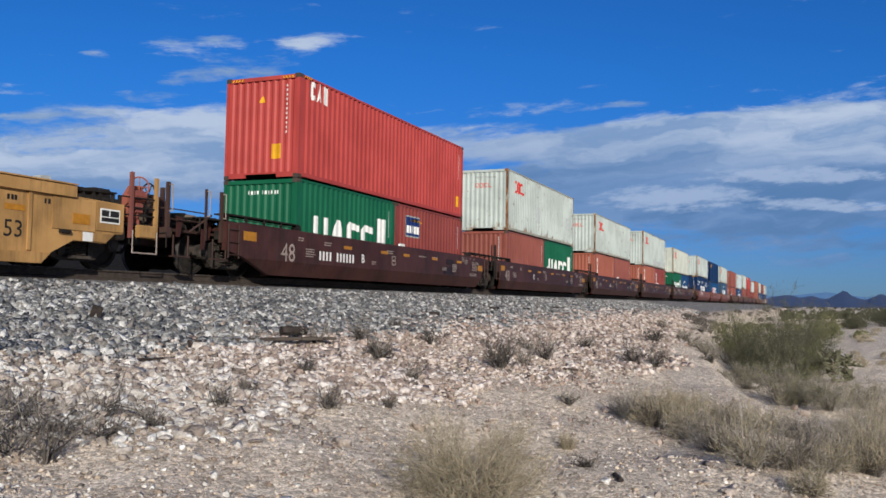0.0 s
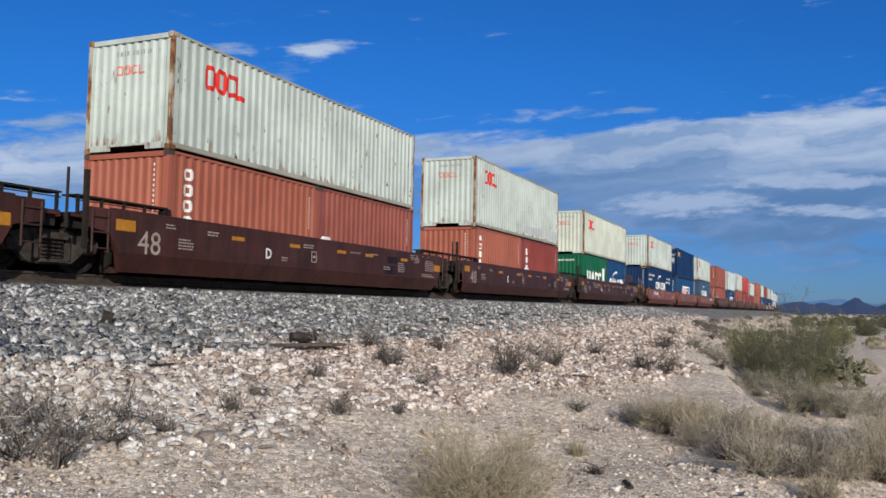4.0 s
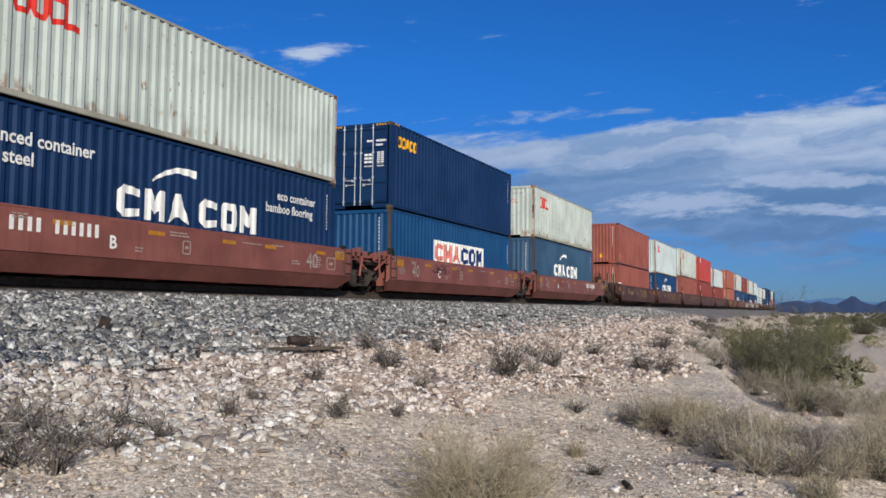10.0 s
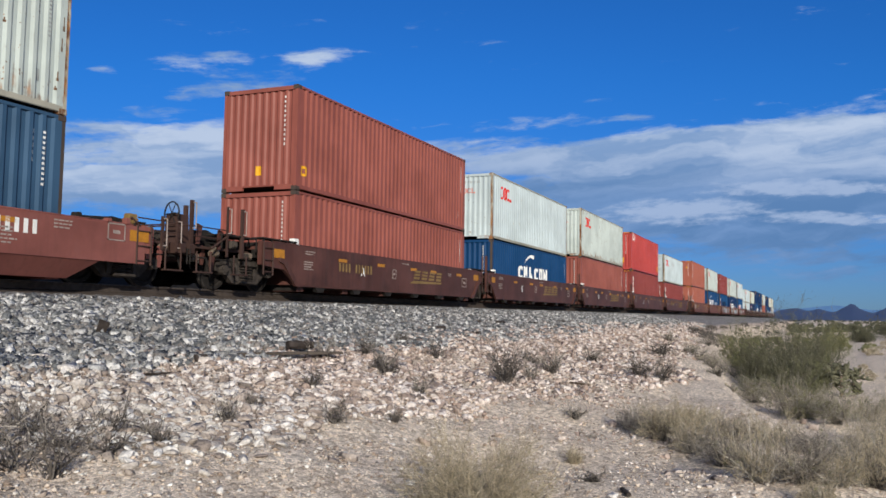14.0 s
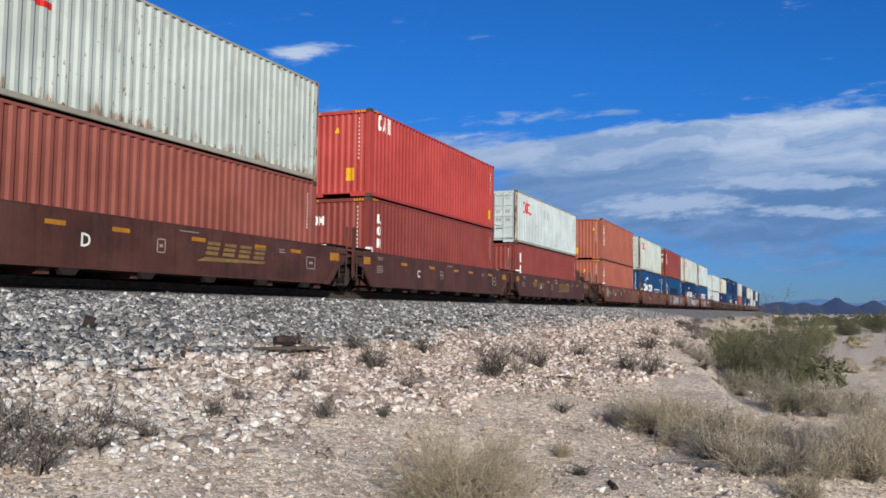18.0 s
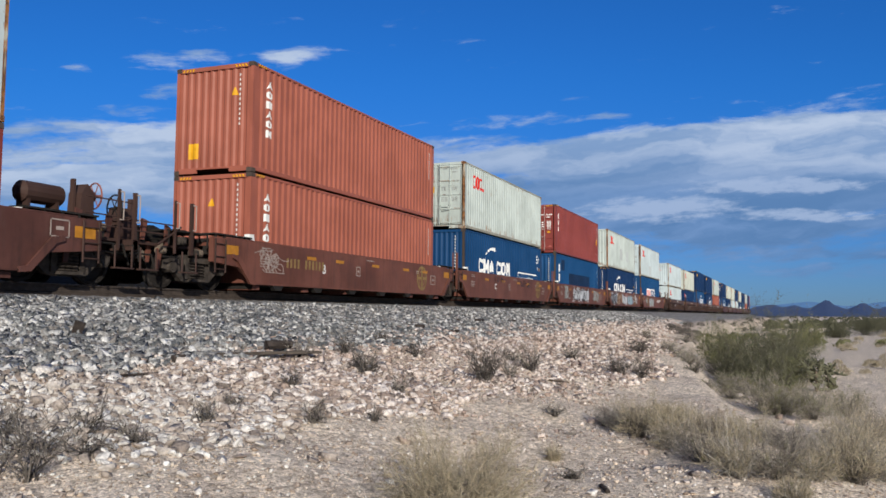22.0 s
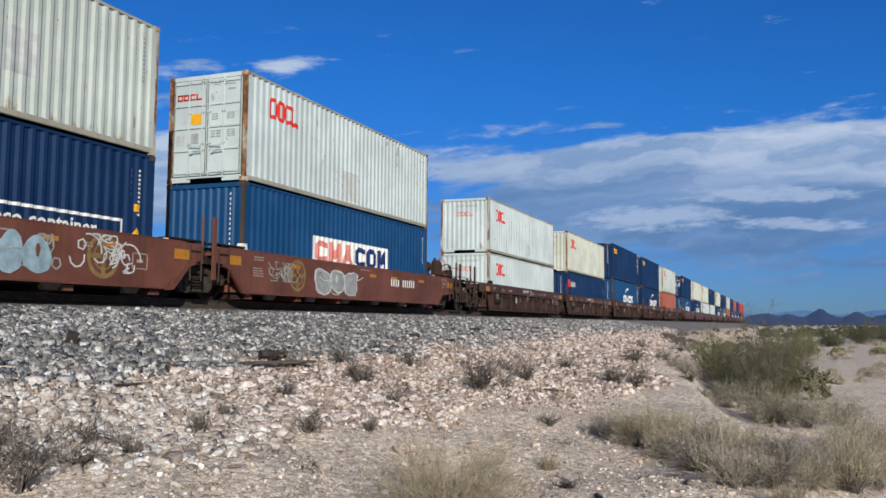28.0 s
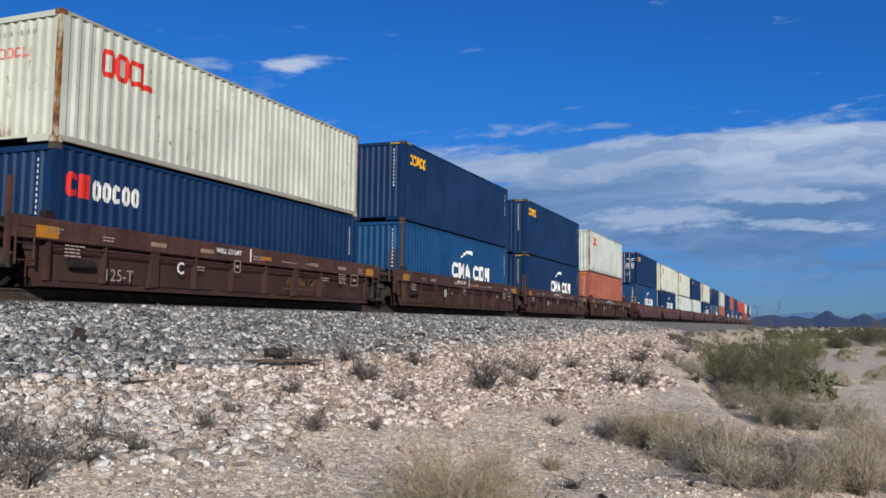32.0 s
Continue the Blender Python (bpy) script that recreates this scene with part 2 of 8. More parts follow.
def earth(name):
    """Desert ground: grey ballast by the track, pale rubble below it, tan dirt and sand further off."""
    m, n, bsdf = surface(name, 0.95, 0.0, 0.15)
    co = n.add("ShaderNodeTexCoord").outputs["Object"]
    y = n.add("ShaderNodeSeparateXYZ", ins={0: co}).outputs[1]
    big, mid, fine = n.noise(co, 0.22, 5), n.noise(co, 2.2, 6), n.noise(co, 24.0, 8, 0.7)
    dirt = n.mix(n.ramp(mid, 0.35, 0.65), (0.57, 0.475, 0.385), (0.71, 0.61, 0.505))
    dirt = n.mix(n.ramp(big, 0.4, 0.62), dirt, (0.655, 0.555, 0.45))
    wander = n.math("MULTIPLY", n.math("SUBTRACT", n.noise(co, 0.5, 4), 0.5), 3.0)
    rubble = n.ramp(n.math("ADD", y, wander), 5.0, 6.6)
    col = n.mix(n.math("MULTIPLY", rubble, 0.7), dirt, (0.53, 0.425, 0.345))
    stone = n.ramp(n.math("ADD", y, n.math("MULTIPLY", wander, 0.5)), 7.1, 8.0)
    col = n.mix(stone, col, n.mix(n.ramp(mid, 0.3, 0.7), (0.17, 0.165, 0.165), (0.30, 0.285, 0.28)))
    # beyond the track near-black paint stands in for shade under the cars
    far_shade = n.ramp(n.math("ADD", y, n.math("MULTIPLY", wander, 0.3)), 15.2, 16.6)
    col = n.mix(n.math("MULTIPLY", far_shade, n.ramp(y, 60.0, 25.0)), col, (0.014, 0.013, 0.012))
    cell = n.add("ShaderNodeTexVoronoi", ins={"Vector": co, "Scale": 17.0, "Randomness": 1.0})
    tone = n.ramp(n.add("ShaderNodeSeparateColor", ins={0: cell.outputs["Color"]}).outputs[0], 0.0, 1.0, 0.72, 1.25)
    grit = n.add("ShaderNodeTexVoronoi", ins={"Vector": co, "Scale": 62.0, "Randomness": 1.0})
    tone = n.math("MULTIPLY", tone, n.ramp(n.add("ShaderNodeSeparateColor", ins={0: grit.outputs["Color"]}).outputs[1], 0.0, 1.0, 0.62, 1.28))
    tone = n.math("MULTIPLY", tone, n.ramp(fine, 0.3, 0.7, 0.80, 1.15))
    col = n.mix(1.0, col, n.add("ShaderNodeCombineColor", ins={0: tone, 1: tone, 2: tone}).outputs[0], "MULTIPLY")
    n.put(bsdf.inputs["Base Color"], col)
    high = n.math("SUBTRACT", n.math("MULTIPLY", fine, 0.6), n.math("ADD", n.math("MULTIPLY", cell.outputs["Distance"], 0.5), n.math("MULTIPLY", grit.outputs["Distance"], 0.4)))
    bump(n, bsdf, high, 0.8, 0.02)
    return m


def twiggy(name, tones, rough=0.85):
    """Dry stems and small leaves, each a little different."""
    m, n, bsdf = surface(name, rough, 0.0, 0.15)
    isle = n.add("ShaderNodeNewGeometry").outputs["Random Per Island"]
    ramp = n.add("ShaderNodeValToRGB")
    while len(ramp.color_ramp.elements) < len(tones):
        ramp.color_ramp.elements.new(0.5)
    for i, (el, c) in enumerate(zip(ramp.color_ramp.elements, tones)):
        el.position, el.color = i / (len(tones) - 1), (*c, 1)
    n.put(ramp.inputs[0], isle)
    co = n.add("ShaderNodeTexCoord").outputs["Object"]
    k = n.ramp(n.noise(co, 5.0, 4), 0.3, 0.7, 0.75, 1.2)
    n.put(bsdf.inputs["Base Color"], n.mix(1.0, ramp.outputs[0], n.add("ShaderNodeCombineColor", ins={0: k, 1: k, 2: k}).outputs[0], "MULTIPLY"))
    return m


M = {
    "white": painted_steel("white_paint", (0.462, 0.520, 0.490), 0.36, 0.20, 0.55, 0.88, 0.13),
    "cream": painted_steel("cream_paint", (0.520, 0.550, 0.480), 0.30, 0.16, 0.55, 0.90, 0.11),
    "fresh": painted_steel("clean_white_paint", (0.475, 0.550, 0.562), 0.20, 0.18, 0.55, 0.92, 0.08),
    "red": painted_steel("red_paint", (0.415, 0.058, 0.050), 0.05, 0.16, 0.5, 0.91),
    "maroon": painted_steel("maroon_paint", (0.225, 0.048, 0.040), 0.08, 0.16, 0.5, 0.91),
    "brown": painted_steel("red_brown_paint", (0.264, 0.080, 0.060), 0.14, 0.34, 0.5, 0.86),
    "orange": painted_steel("orange_brown_paint", (0.328, 0.102, 0.066), 0.08, 0.16, 0.5, 0.91),
    "green": painted_steel("green_paint", (0.005, 0.105, 0.050), 0.04, 0.16, 0.5, 0.91),
    "navy": painted_steel("navy_paint", (0.0029, 0.0244, 0.084), 0.04, 0.16, 0.5, 0.91),
    "blue": painted_steel("blue_paint", (0.005, 0.047, 0.138), 0.08, 0.16, 0.5, 0.91),
    "teal": painted_steel("teal_blue_paint", (0.005, 0.055, 0.158), 0.08, 0.16, 0.5, 0.91),
    "slate": painted_steel("slate_blue_paint", (0.035, 0.085, 0.155), 0.06, 0.30),
    "rusty": painted_steel("rusted_post_paint", (0.46, 0.43, 0.34), 1.5, 0.6, 0.7),
    "dark_brown": painted_steel("dark_brown_car_paint", (0.068, 0.023, 0.019), 0.06, 0.40, 0.5, 0.8, 0.0, 0.65),
    "mid_brown": painted_steel("brown_car_paint", (0.104, 0.042, 0.033), 0.08, 0.40, 0.55, 0.8, 0.0, 0.5),
    "oxide": painted_steel("oxide_red_car_paint", (0.245, 0.086, 0.070), 0.08, 0.35, 0.50, 0.8, 0.0, 0.15),
    "rust_brown": painted_steel("rust_brown_car_paint", (0.165, 0.062, 0.043), 0.12, 0.30, 0.6, 0.8, 0.0, 0.30),
    "deep_brown": painted_steel("deep_brown_car_paint", (0.088, 0.042, 0.034), 0.08, 0.45, 0.6, 0.8, 0.0, 0.58),
    "yellow_car": painted_steel("yellow_car_paint", (0.47, 0.265, 0.098), 0.30, 0.30, 0.6, 0.75, 0.0, 0.45),
    "iron": plain("dark_iron", (0.020, 0.017, 0.015), 0.8, 0.0, 8.0, 0.3),
    "tread": plain("polished_steel", (0.26, 0.24, 0.23), 0.45, 0.8, 20.0, 0.1),
    "dust_iron": plain("dusty_cast_iron", (0.056, 0.046, 0.039), 0.85, 0.0, 8.0, 0.4),
    "leaf_green": twiggy("green_leaves", [(0.055, 0.060, 0.038), (0.102, 0.104, 0.066), (0.155, 0.150, 0.100), (0.076, 0.081, 0.050)]),
    "rail": plain("rail_steel", (0.070, 0.055, 0.046), 0.75, 0.1, 10.0, 0.3),
    "tie": plain("weathered_tie_wood", (0.085, 0.070, 0.058), 0.9, 0.0, 6.0, 0.35),
    "ink_white": plain("white_marking", (0.78, 0.78, 0.75), 0.6, 0.0, 6.0, 0.08),
    "ink_dim": plain("faded_white_marking", (0.34, 0.28, 0.25), 0.7, 0.0, 6.0, 0.2),
    "ink_grey": plain("grey_marking", (0.30, 0.32, 0.31), 0.7, 0.0, 6.0, 0.2),
    "ink_red": plain("red_marking", (0.62, 0.030, 0.022), 0.6, 0.0, 6.0, 0.12),
    "ink_pink": plain("faded_red_marking", (0.62, 0.20, 0.17), 0.7, 0.0, 6.0, 0.2),
    "ink_blue": plain("blue_marking", (0.010, 0.030, 0.13), 0.6, 0.0, 6.0, 0.12),
    "ink_yellow": plain("yellow_marking", (0.72, 0.36, 0.015), 0.6, 0.0, 6.0, 0.12),
    "ink_black": plain("black_marking", (0.02, 0.02, 0.02), 0.6, 0.0, 6.0, 0.15),
    "soot": plain("sooty_black_paint", (0.022, 0.012, 0.012), 0.5, 0.0, 4.0, 0.5),
    "ink_tan": plain("faded_tan_marking", (0.30, 0.215, 0.155), 0.7, 0.0, 6.0, 0.2),
    "ink_rust": plain("faded_rust_marking", (0.11, 0.060, 0.034), 0.7, 0.0, 6.0, 0.3),
    "ink_gold": plain("gold_marking", (0.23, 0.150, 0.060), 0.7, 0.0, 6.0, 0.2),
    "reflector": plain("orange_reflector", (0.43, 0.185, 0.022), 0.5, 0.0, 9.0, 0.15),
    "bar_steel": plain("bluish_grey_steel", (0.42, 0.46, 0.52), 0.5, 0.0, 9.0, 0.2),
    "bar_grey": plain("pinkish_grey_steel", (0.36, 0.27, 0.255), 0.5, 0.0, 9.0, 0.25),
    "rust_stain": plain("rust_stain", (0.17, 0.100, 0.060), 0.9, 0.0, 9.0, 0.45),
    "seal": plain("grey_door_seal", (0.20, 0.21, 0.21), 0.8, 0.0, 9.0, 0.3),
    "patch": plain("grey_repair_paint", (0.42, 0.45, 0.45), 0.6, 0.0, 4.0, 0.15),
    "dark_patch": plain("dark_blue_repair_paint", (0.006, 0.022, 0.060), 0.6, 0.0, 4.0, 0.2),
    "spray_white": plain("silver_spray_paint", (0.55, 0.56, 0.57), 0.5, 0.0, 7.0, 0.2),
    "spray_blue": plain("pale_blue_spray_paint", (0.28, 0.40, 0.46), 0.5, 0.0, 5.0, 0.25),
    "spray_black": plain("black_spray_paint", (0.025, 0.025, 0.03), 0.5, 0.0, 7.0, 0.2),
    "ground": earth("desert_ground"),
    "ballast": stony("grey_ballast", [(0.180, 0.188, 0.196), (0.315, 0.318, 0.320), (0.100, 0.106, 0.114), (0.46, 0.455, 0.45), (0.240, 0.222, 0.208), (0.355, 0.348, 0.338), (0.70, 0.69, 0.675), (0.145, 0.152, 0.158)]),
    "rubble": stony("pale_rubble", [(0.60, 0.55, 0.505), (0.72, 0.685, 0.645), (0.46, 0.40, 0.355), (0.80, 0.78, 0.745), (0.55, 0.475, 0.42), (0.33, 0.28, 0.25), (0.68, 0.635, 0.59), (0.38, 0.31, 0.26), (0.22, 0.195, 0.175)], 9.0, 0.5),
    "pale_rock": stony("pale_rock", [(0.62, 0.585, 0.54), (0.76, 0.74, 0.71), (0.50, 0.45, 0.405), (0.70, 0.675, 0.645), (0.43, 0.37, 0.325), (0.58, 0.54, 0.49), (0.35, 0.30, 0.26), (0.28, 0.235, 0.205)], 9.0, 0.5),
    "pale_stone": stony("pale_stone", [(0.62, 0.585, 0.54), (0.76, 0.74, 0.71), (0.50, 0.45, 0.405), (0.70, 0.675, 0.645), (0.43, 0.37, 0.325), (0.58, 0.54, 0.49), (0.35, 0.30, 0.26), (0.28, 0.235, 0.205)], 0.5, 0.5),
    "gravel": stony("tan_gravel", [(0.54, 0.43, 0.33), (0.68, 0.57, 0.47), (0.40, 0.31, 0.24), (0.66, 0.58, 0.50), (0.30, 0.23, 0.18)]),
    "straw": twiggy("straw_stems", [(0.20, 0.17, 0.115), (0.395, 0.333, 0.232), (0.50, 0.43, 0.315), (0.25, 0.22, 0.15)]),
    "grey_twig": twiggy("grey_twigs", [(0.17, 0.15, 0.13), (0.33, 0.295, 0.255), (0.42, 0.38, 0.33), (0.14, 0.12, 0.105)]),
    "pale_twig": twiggy("pale_dead_stems", [(0.10, 0.09, 0.08), (0.30, 0.28, 0.245), (0.52, 0.49, 0.44), (0.16, 0.145, 0.13)]),
    "olive": twiggy("olive_leaves", [(0.10, 0.11, 0.05), (0.19, 0.19, 0.09), (0.25, 0.24, 0.125), (0.13, 0.145, 0.065)]),
    "dark_twig": twiggy("dark_twigs", [(0.062, 0.053, 0.047), (0.115, 0.101, 0.090), (0.175, 0.157, 0.140), (0.080, 0.070, 0.062)]),
    "web": painted_steel("grimy_web_paint", (0.056, 0.030, 0.024), 0.06, 0.5, 0.7),
    "grimy": painted_steel("grimy_rail_paint", (0.36, 0.35, 0.29), 0.34, 0.5, 0.7),
    "cactus": twiggy("cactus_skin", [(0.075, 0.08, 0.05), (0.12, 0.12, 0.075), (0.16, 0.155, 0.105)]),
    "worn_post": painted_steel("worn_post_paint", (0.075, 0.056, 0.046), 0.50, 0.6, 0.7),
    "bark": plain("dry_bark", (0.16, 0.125, 0.095), 0.9, 0.0, 14.0, 0.3),
    "charred": plain("charred_wood", (0.045, 0.036, 0.032), 0.9, 0.0, 10.0, 0.4),
}


# Far rock: blue air haze put into base colour and a faint glow.
def haze_mat(name, rgb, glow):
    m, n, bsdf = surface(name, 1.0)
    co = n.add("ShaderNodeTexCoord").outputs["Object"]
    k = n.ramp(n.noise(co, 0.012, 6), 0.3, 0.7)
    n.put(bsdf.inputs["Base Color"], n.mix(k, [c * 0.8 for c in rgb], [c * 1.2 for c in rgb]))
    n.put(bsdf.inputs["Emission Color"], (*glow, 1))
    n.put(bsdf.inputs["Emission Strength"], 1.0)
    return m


M["hills"] = haze_mat("near_mountains", (0.008, 0.014, 0.032), (0.014, 0.034, 0.100))
M["far_hills"] = haze_mat("far_mountains", (0.04, 0.07, 0.12), (0.050, 0.140, 0.310))

# ---- mesh tools ----
class Mb:
    """Collects vertices and faces for one mesh."""

    def __init__(self):
        self.v, self.f = [], []

    def add(self, verts, faces):
        k = len(self.v)
        self.v.extend(verts)
        self.f.extend([tuple(i + k for i in f) for f in faces])
        return self

    def box(self, x0, x1, y0, y1, z0, z1, c=0.0):
        """A box; with c its upright and long edges are cut by c."""
        if c <= 0:
            v = [(x, y, z) for x in (x0, x1) for y in (y0, y1) for z in (z0, z1)]
            return self.add(v, [(0, 1, 3, 2), (4, 6, 7, 5), (0, 4, 5, 1), (2, 3, 7, 6), (0, 2, 6, 4), (1, 5, 7, 3)])
        ring = [(y0 + c, z0), (y1 - c, z0), (y1, z0 + c), (y1, z1 - c), (y1 - c, z1), (y0 + c, z1), (y0, z1 - c), (y0, z0 + c)]
        v = [(x, y, z) for x in (x0, x1) for y, z in ring]
        return self.add(v, [tuple(range(7, -1, -1)), tuple(range(8, 16))] + [(i, (i + 1) % 8, 8 + (i + 1) % 8, 8 + i) for i in range(8)])

    def prism(self, pts, y0, y1):
        """An outline in x and z, thick from y0 to y1."""
        n = len(pts)
        v = [(x, y0, z) for x, z in pts] + [(x, y1, z) for x, z in pts]
        return self.add(v, [tuple(range(n)), tuple(range(2 * n - 1, n - 1, -1))] + [(i, i + n, (i + 1) % n + n, (i + 1) % n) for i in range(n)])

    def rod(self, a, b, r, n=6, r2=None):
        a, b = Vector(a), Vector(b)
        q = (b - a).to_track_quat("Z", "Y").to_matrix()
        v = []
        for p, rr in ((a, r), (b, r if r2 is None else r2)):
            v += [tuple(p + q @ Vector((rr * math.cos(2 * math.pi * i / n), rr * math.sin(2 * math.pi * i / n), 0))) for i in range(n)]
        return self.add(v, [tuple(range(n - 1, -1, -1)), tuple(range(n, 2 * n))] + [(i, (i + 1) % n, n + (i + 1) % n, n + i) for i in range(n)])

    def ring(self, c, axis, big, small, n=16, k=6):
        q = Vector(axis).to_track_quat("Z", "Y").to_matrix()
        v = []
        for i in range(n):
            a = 2 * math.pi * i / n
            for j in range(k):
                b = 2 * math.pi * j / k
                p = Vector(((big + small * math.cos(b)) * math.cos(a), (big + small * math.cos(b)) * math.sin(a), small * math.sin(b)))
                v.append(tuple(Vector(c) + q @ p))
        return self.add(v, [(i * k + j, (i + 1) % n * k + j, (i + 1) % n * k + (j + 1) % k, i * k + (j + 1) % k) for i in range(n) for j in range(k)])

    def turned(self, profile, n=20):
        """A lathe shape about the y axis: profile of (radius, y)."""
        k = len(profile)
        v = [(r * math.cos(2 * math.pi * i / n), y, r * math.sin(2 * math.pi * i / n)) for i in range(n) for r, y in profile]
        f = [(i * k + j, i * k + j + 1, (i + 1) % n * k + j + 1, (i + 1) % n * k + j) for i in range(n) for j in range(k - 1)]
        return self.add(v, f)

    def mesh(self, name, smooth=False):
        me = bpy.data.meshes.new(name)
        me.from_pydata(self.v, [], self.f)
        if smooth:
            me.polygons.foreach_set("use_smooth", [True] * len(me.polygons))
        me.update()
        return me


KEPT = {}


def part(name, bm, material, parent, label="", at=None, key=None):
    """One mesh object under a thing or a part; alike parts share their mesh by key."""
    me = KEPT.get((key, material)) if key else None
    if me is None:
        me = (bm() if callable(bm) else bm)
        me = me.mesh(name) if isinstance(me, Mb) else me
        me.materials.append(M[material])
        if key:
            KEPT[(key, material)] = me
    ob = new(name, me)
    ob.parent = parent
    if at:
        ob.location = at
    if label:
        ob["label"] = label
    return ob


def thing(name, label, category, group="", kind=""):
    return tagged(new(name), label, category, group, kind)


# ---- the line of the track ----
TRACK_Y, BEND, RADIUS = 14.01, 300.0, 480.0


def on_track(s, z=0.0):
    """The pose at s metres along the track, which bends away to the left far off."""
    if s <= BEND:
        return pose(s, TRACK_Y, z)
    a = (s - BEND) / RADIUS
    return pose(BEND + RADIUS * math.sin(a), TRACK_Y + RADIUS * (1 - math.cos(a)), z, 0, 0, math.degrees(a))


def travel(t):
    """How far the train has come by t seconds."""
    def at(q):
        return 10.3333 * q + 0.0018573 * (q - 16) ** 2 + 0.000075118 * (q - 16) ** 3
    return at(t) - at(0.0)


MOVING = []   # (thing, place along the train, height)
ROLLING = []  # wheelsets


def place(ob, s, z):
    MOVING.append((ob, s, z))
    ob.matrix_basis = on_track(s, z)


def motions():
    seconds = [0.0, *[float(t) for t in range(1, 32)], 32.0]
    for ob, s, z in MOVING:
        walk(ob, [(t, on_track(s - travel(t), z)) for t in seconds])
    steps = [k / 15 for k in range(0, 481)]
    for ob, home in ROLLING:
        walk(ob, [(t, Matrix.Translation(home) @ Matrix.Rotation(-travel(t) / WHEEL, 4, "Y")) for t in steps])


WHEEL = 0.48

# ---- shipping containers ----
SPLIT = {"on": True}  # off for the boxes that stay far away
HALF = 1.219
LONG, SHORT = 12.192, 6.058
SHAPES = {  # strips across a unit box: left, right, then low and high at each side
    "block": [(0, 1, 0, 1, 0, 1)],
    "ring": [(0, .2, .22, .78, 0, 1), (.2, .32, 0, 1, 0, 1), (.32, .68, 0, .26, 0, .26), (.32, .68, .74, 1, .74, 1), (.68, .8, 0, 1, 0, 1), (.8, 1, 0, 1, .22, .78)],
    "thin_ring": [(0, .16, .26, .74, 0, 1), (.16, .26, 0, 1, 0, 1), (.26, .74, 0, .19, 0, .19), (.26, .74, .81, 1, .81, 1), (.74, .84, 0, 1, 0, 1), (.84, 1, 0, 1, .26, .74)],
    "thin_hook": [(0, .16, .26, .74, 0, 1), (.16, .28, 0, 1, 0, 1), (.28, .95, 0, .19, .08, .27), (.28, .95, .81, 1, .73, .92)],
    "thin_foot": [(0, .24, 0, 1, 0, 1), (.24, 1, 0, .22, 0, .22)],
    "hook": [(0, .2, .22, .78, 0, 1), (.2, .34, 0, 1, 0, 1), (.34, .95, 0, .26, .08, .32), (.34, .95, .74, 1, .68, .92)],
    "peak": [(0, .36, 0, .06, .2, 1), (.36, .64, .22, 1, .22, 1), (.64, 1, .2, 1, 0, .06)],
    "comb": [(0, .3, 0, 1, 0, 1), (.3, .5, .35, 1, .2, .62), (.5, .7, .2, .62, .35, 1), (.7, 1, 0, 1, 0, 1)],
    "foot": [(0, .36, 0, 1, 0, 1), (.36, 1, 0, .3, 0, .3)],
    "cup": [(0, .3, .1, 1, 0, 1), (.3, .7, 0, .28, 0, .28), (.7, 1, 0, 1, .1, 1)],
    "arc": [(0, .25, 0, .12, .38, .62), (.25, .55, .38, .62, .66, .94), (.55, .9, .66, .94, .62, 1), (.9, 1, .62, 1, .55, .95)],
    "frame": [(0, .02, 0, 1, 0, 1), (.02, .98, 0, .1, 0, .1), (.02, .98, .9, 1, .9, 1), (.98, 1, 0, 1, 0, 1)],
    "fan": [(0, .5, 0, .05, 0, 1), (.5, 1, 0, 1, 0, .05)],
}


class Wavy:
    """A corrugated sheet across a span: a runs along it, d is the depth of the trough."""

    def __init__(self, span, pitch, deep, edge):
        count = max(1, round((span - 2 * edge) / pitch))
        p = (span - 2 * edge) / count
        self.pts = [(edge * 0.42, 0.0)]
        for i in range(count):
            a = edge + i * p
            self.pts += [(a + p * 0.14, 0.0), (a + p * 0.35, deep), (a + p * 0.65, deep), (a + p * 0.86, 0.0)]
        self.pts.append((span - edge * 0.42, 0.0))
        self.a = [q[0] for q in self.pts]
        self.d = [q[1] for q in self.pts]

    def depth(self, a):
        return float(np.interp(a, self.a, self.d))

    def sheet(self, spot, z0, z1):
        b = Mb()
        v = [spot(a, d, z) for a, d in self.pts for z in (z0, z1)]
        return b.add(v, [(2 * i, 2 * i + 2, 2 * i + 3, 2 * i + 1) for i in range(len(self.pts) - 1)])

    def strips(self, b, spot, a0, a1, z0, z1, shape):
        """A painted shape that lies on the waves."""
        for l, r, b0, t0, b1, t1 in SHAPES[shape]:
            la, ra = a0 + (a1 - a0) * l, a0 + (a1 - a0) * r
            cuts = [la] + [a for a in self.a if la + 0.004 < a < ra - 0.004] + [ra]
            v = []
            for a in cuts:
                k = (a - la) / (ra - la)
                low, high = z0 + (z1 - z0) * (b0 + (b1 - b0) * k), z0 + (z1 - z0) * (t0 + (t1 - t0) * k)
                v += [spot(a, self.depth(a) - 0.004, low), spot(a, self.depth(a) - 0.004, high)]
            b.add(v, [(2 * i, 2 * i + 2, 2 * i + 3, 2 * i + 1) for i in range(len(cuts) - 1)])
        return b


WAVE = {LONG: Wavy(LONG, 0.278, 0.040, 0.20), SHORT: Wavy(SHORT, 0.278, 0.040, 0.20), "end": Wavy(2 * HALF, 0.225, 0.034, 0.16)}


def side_spot(length, near=True):
    return (lambda a, d, z: (a - length / 2, -(HALF - d), z)) if near else (lambda a, d, z: (length / 2 - a, HALF - d, z))


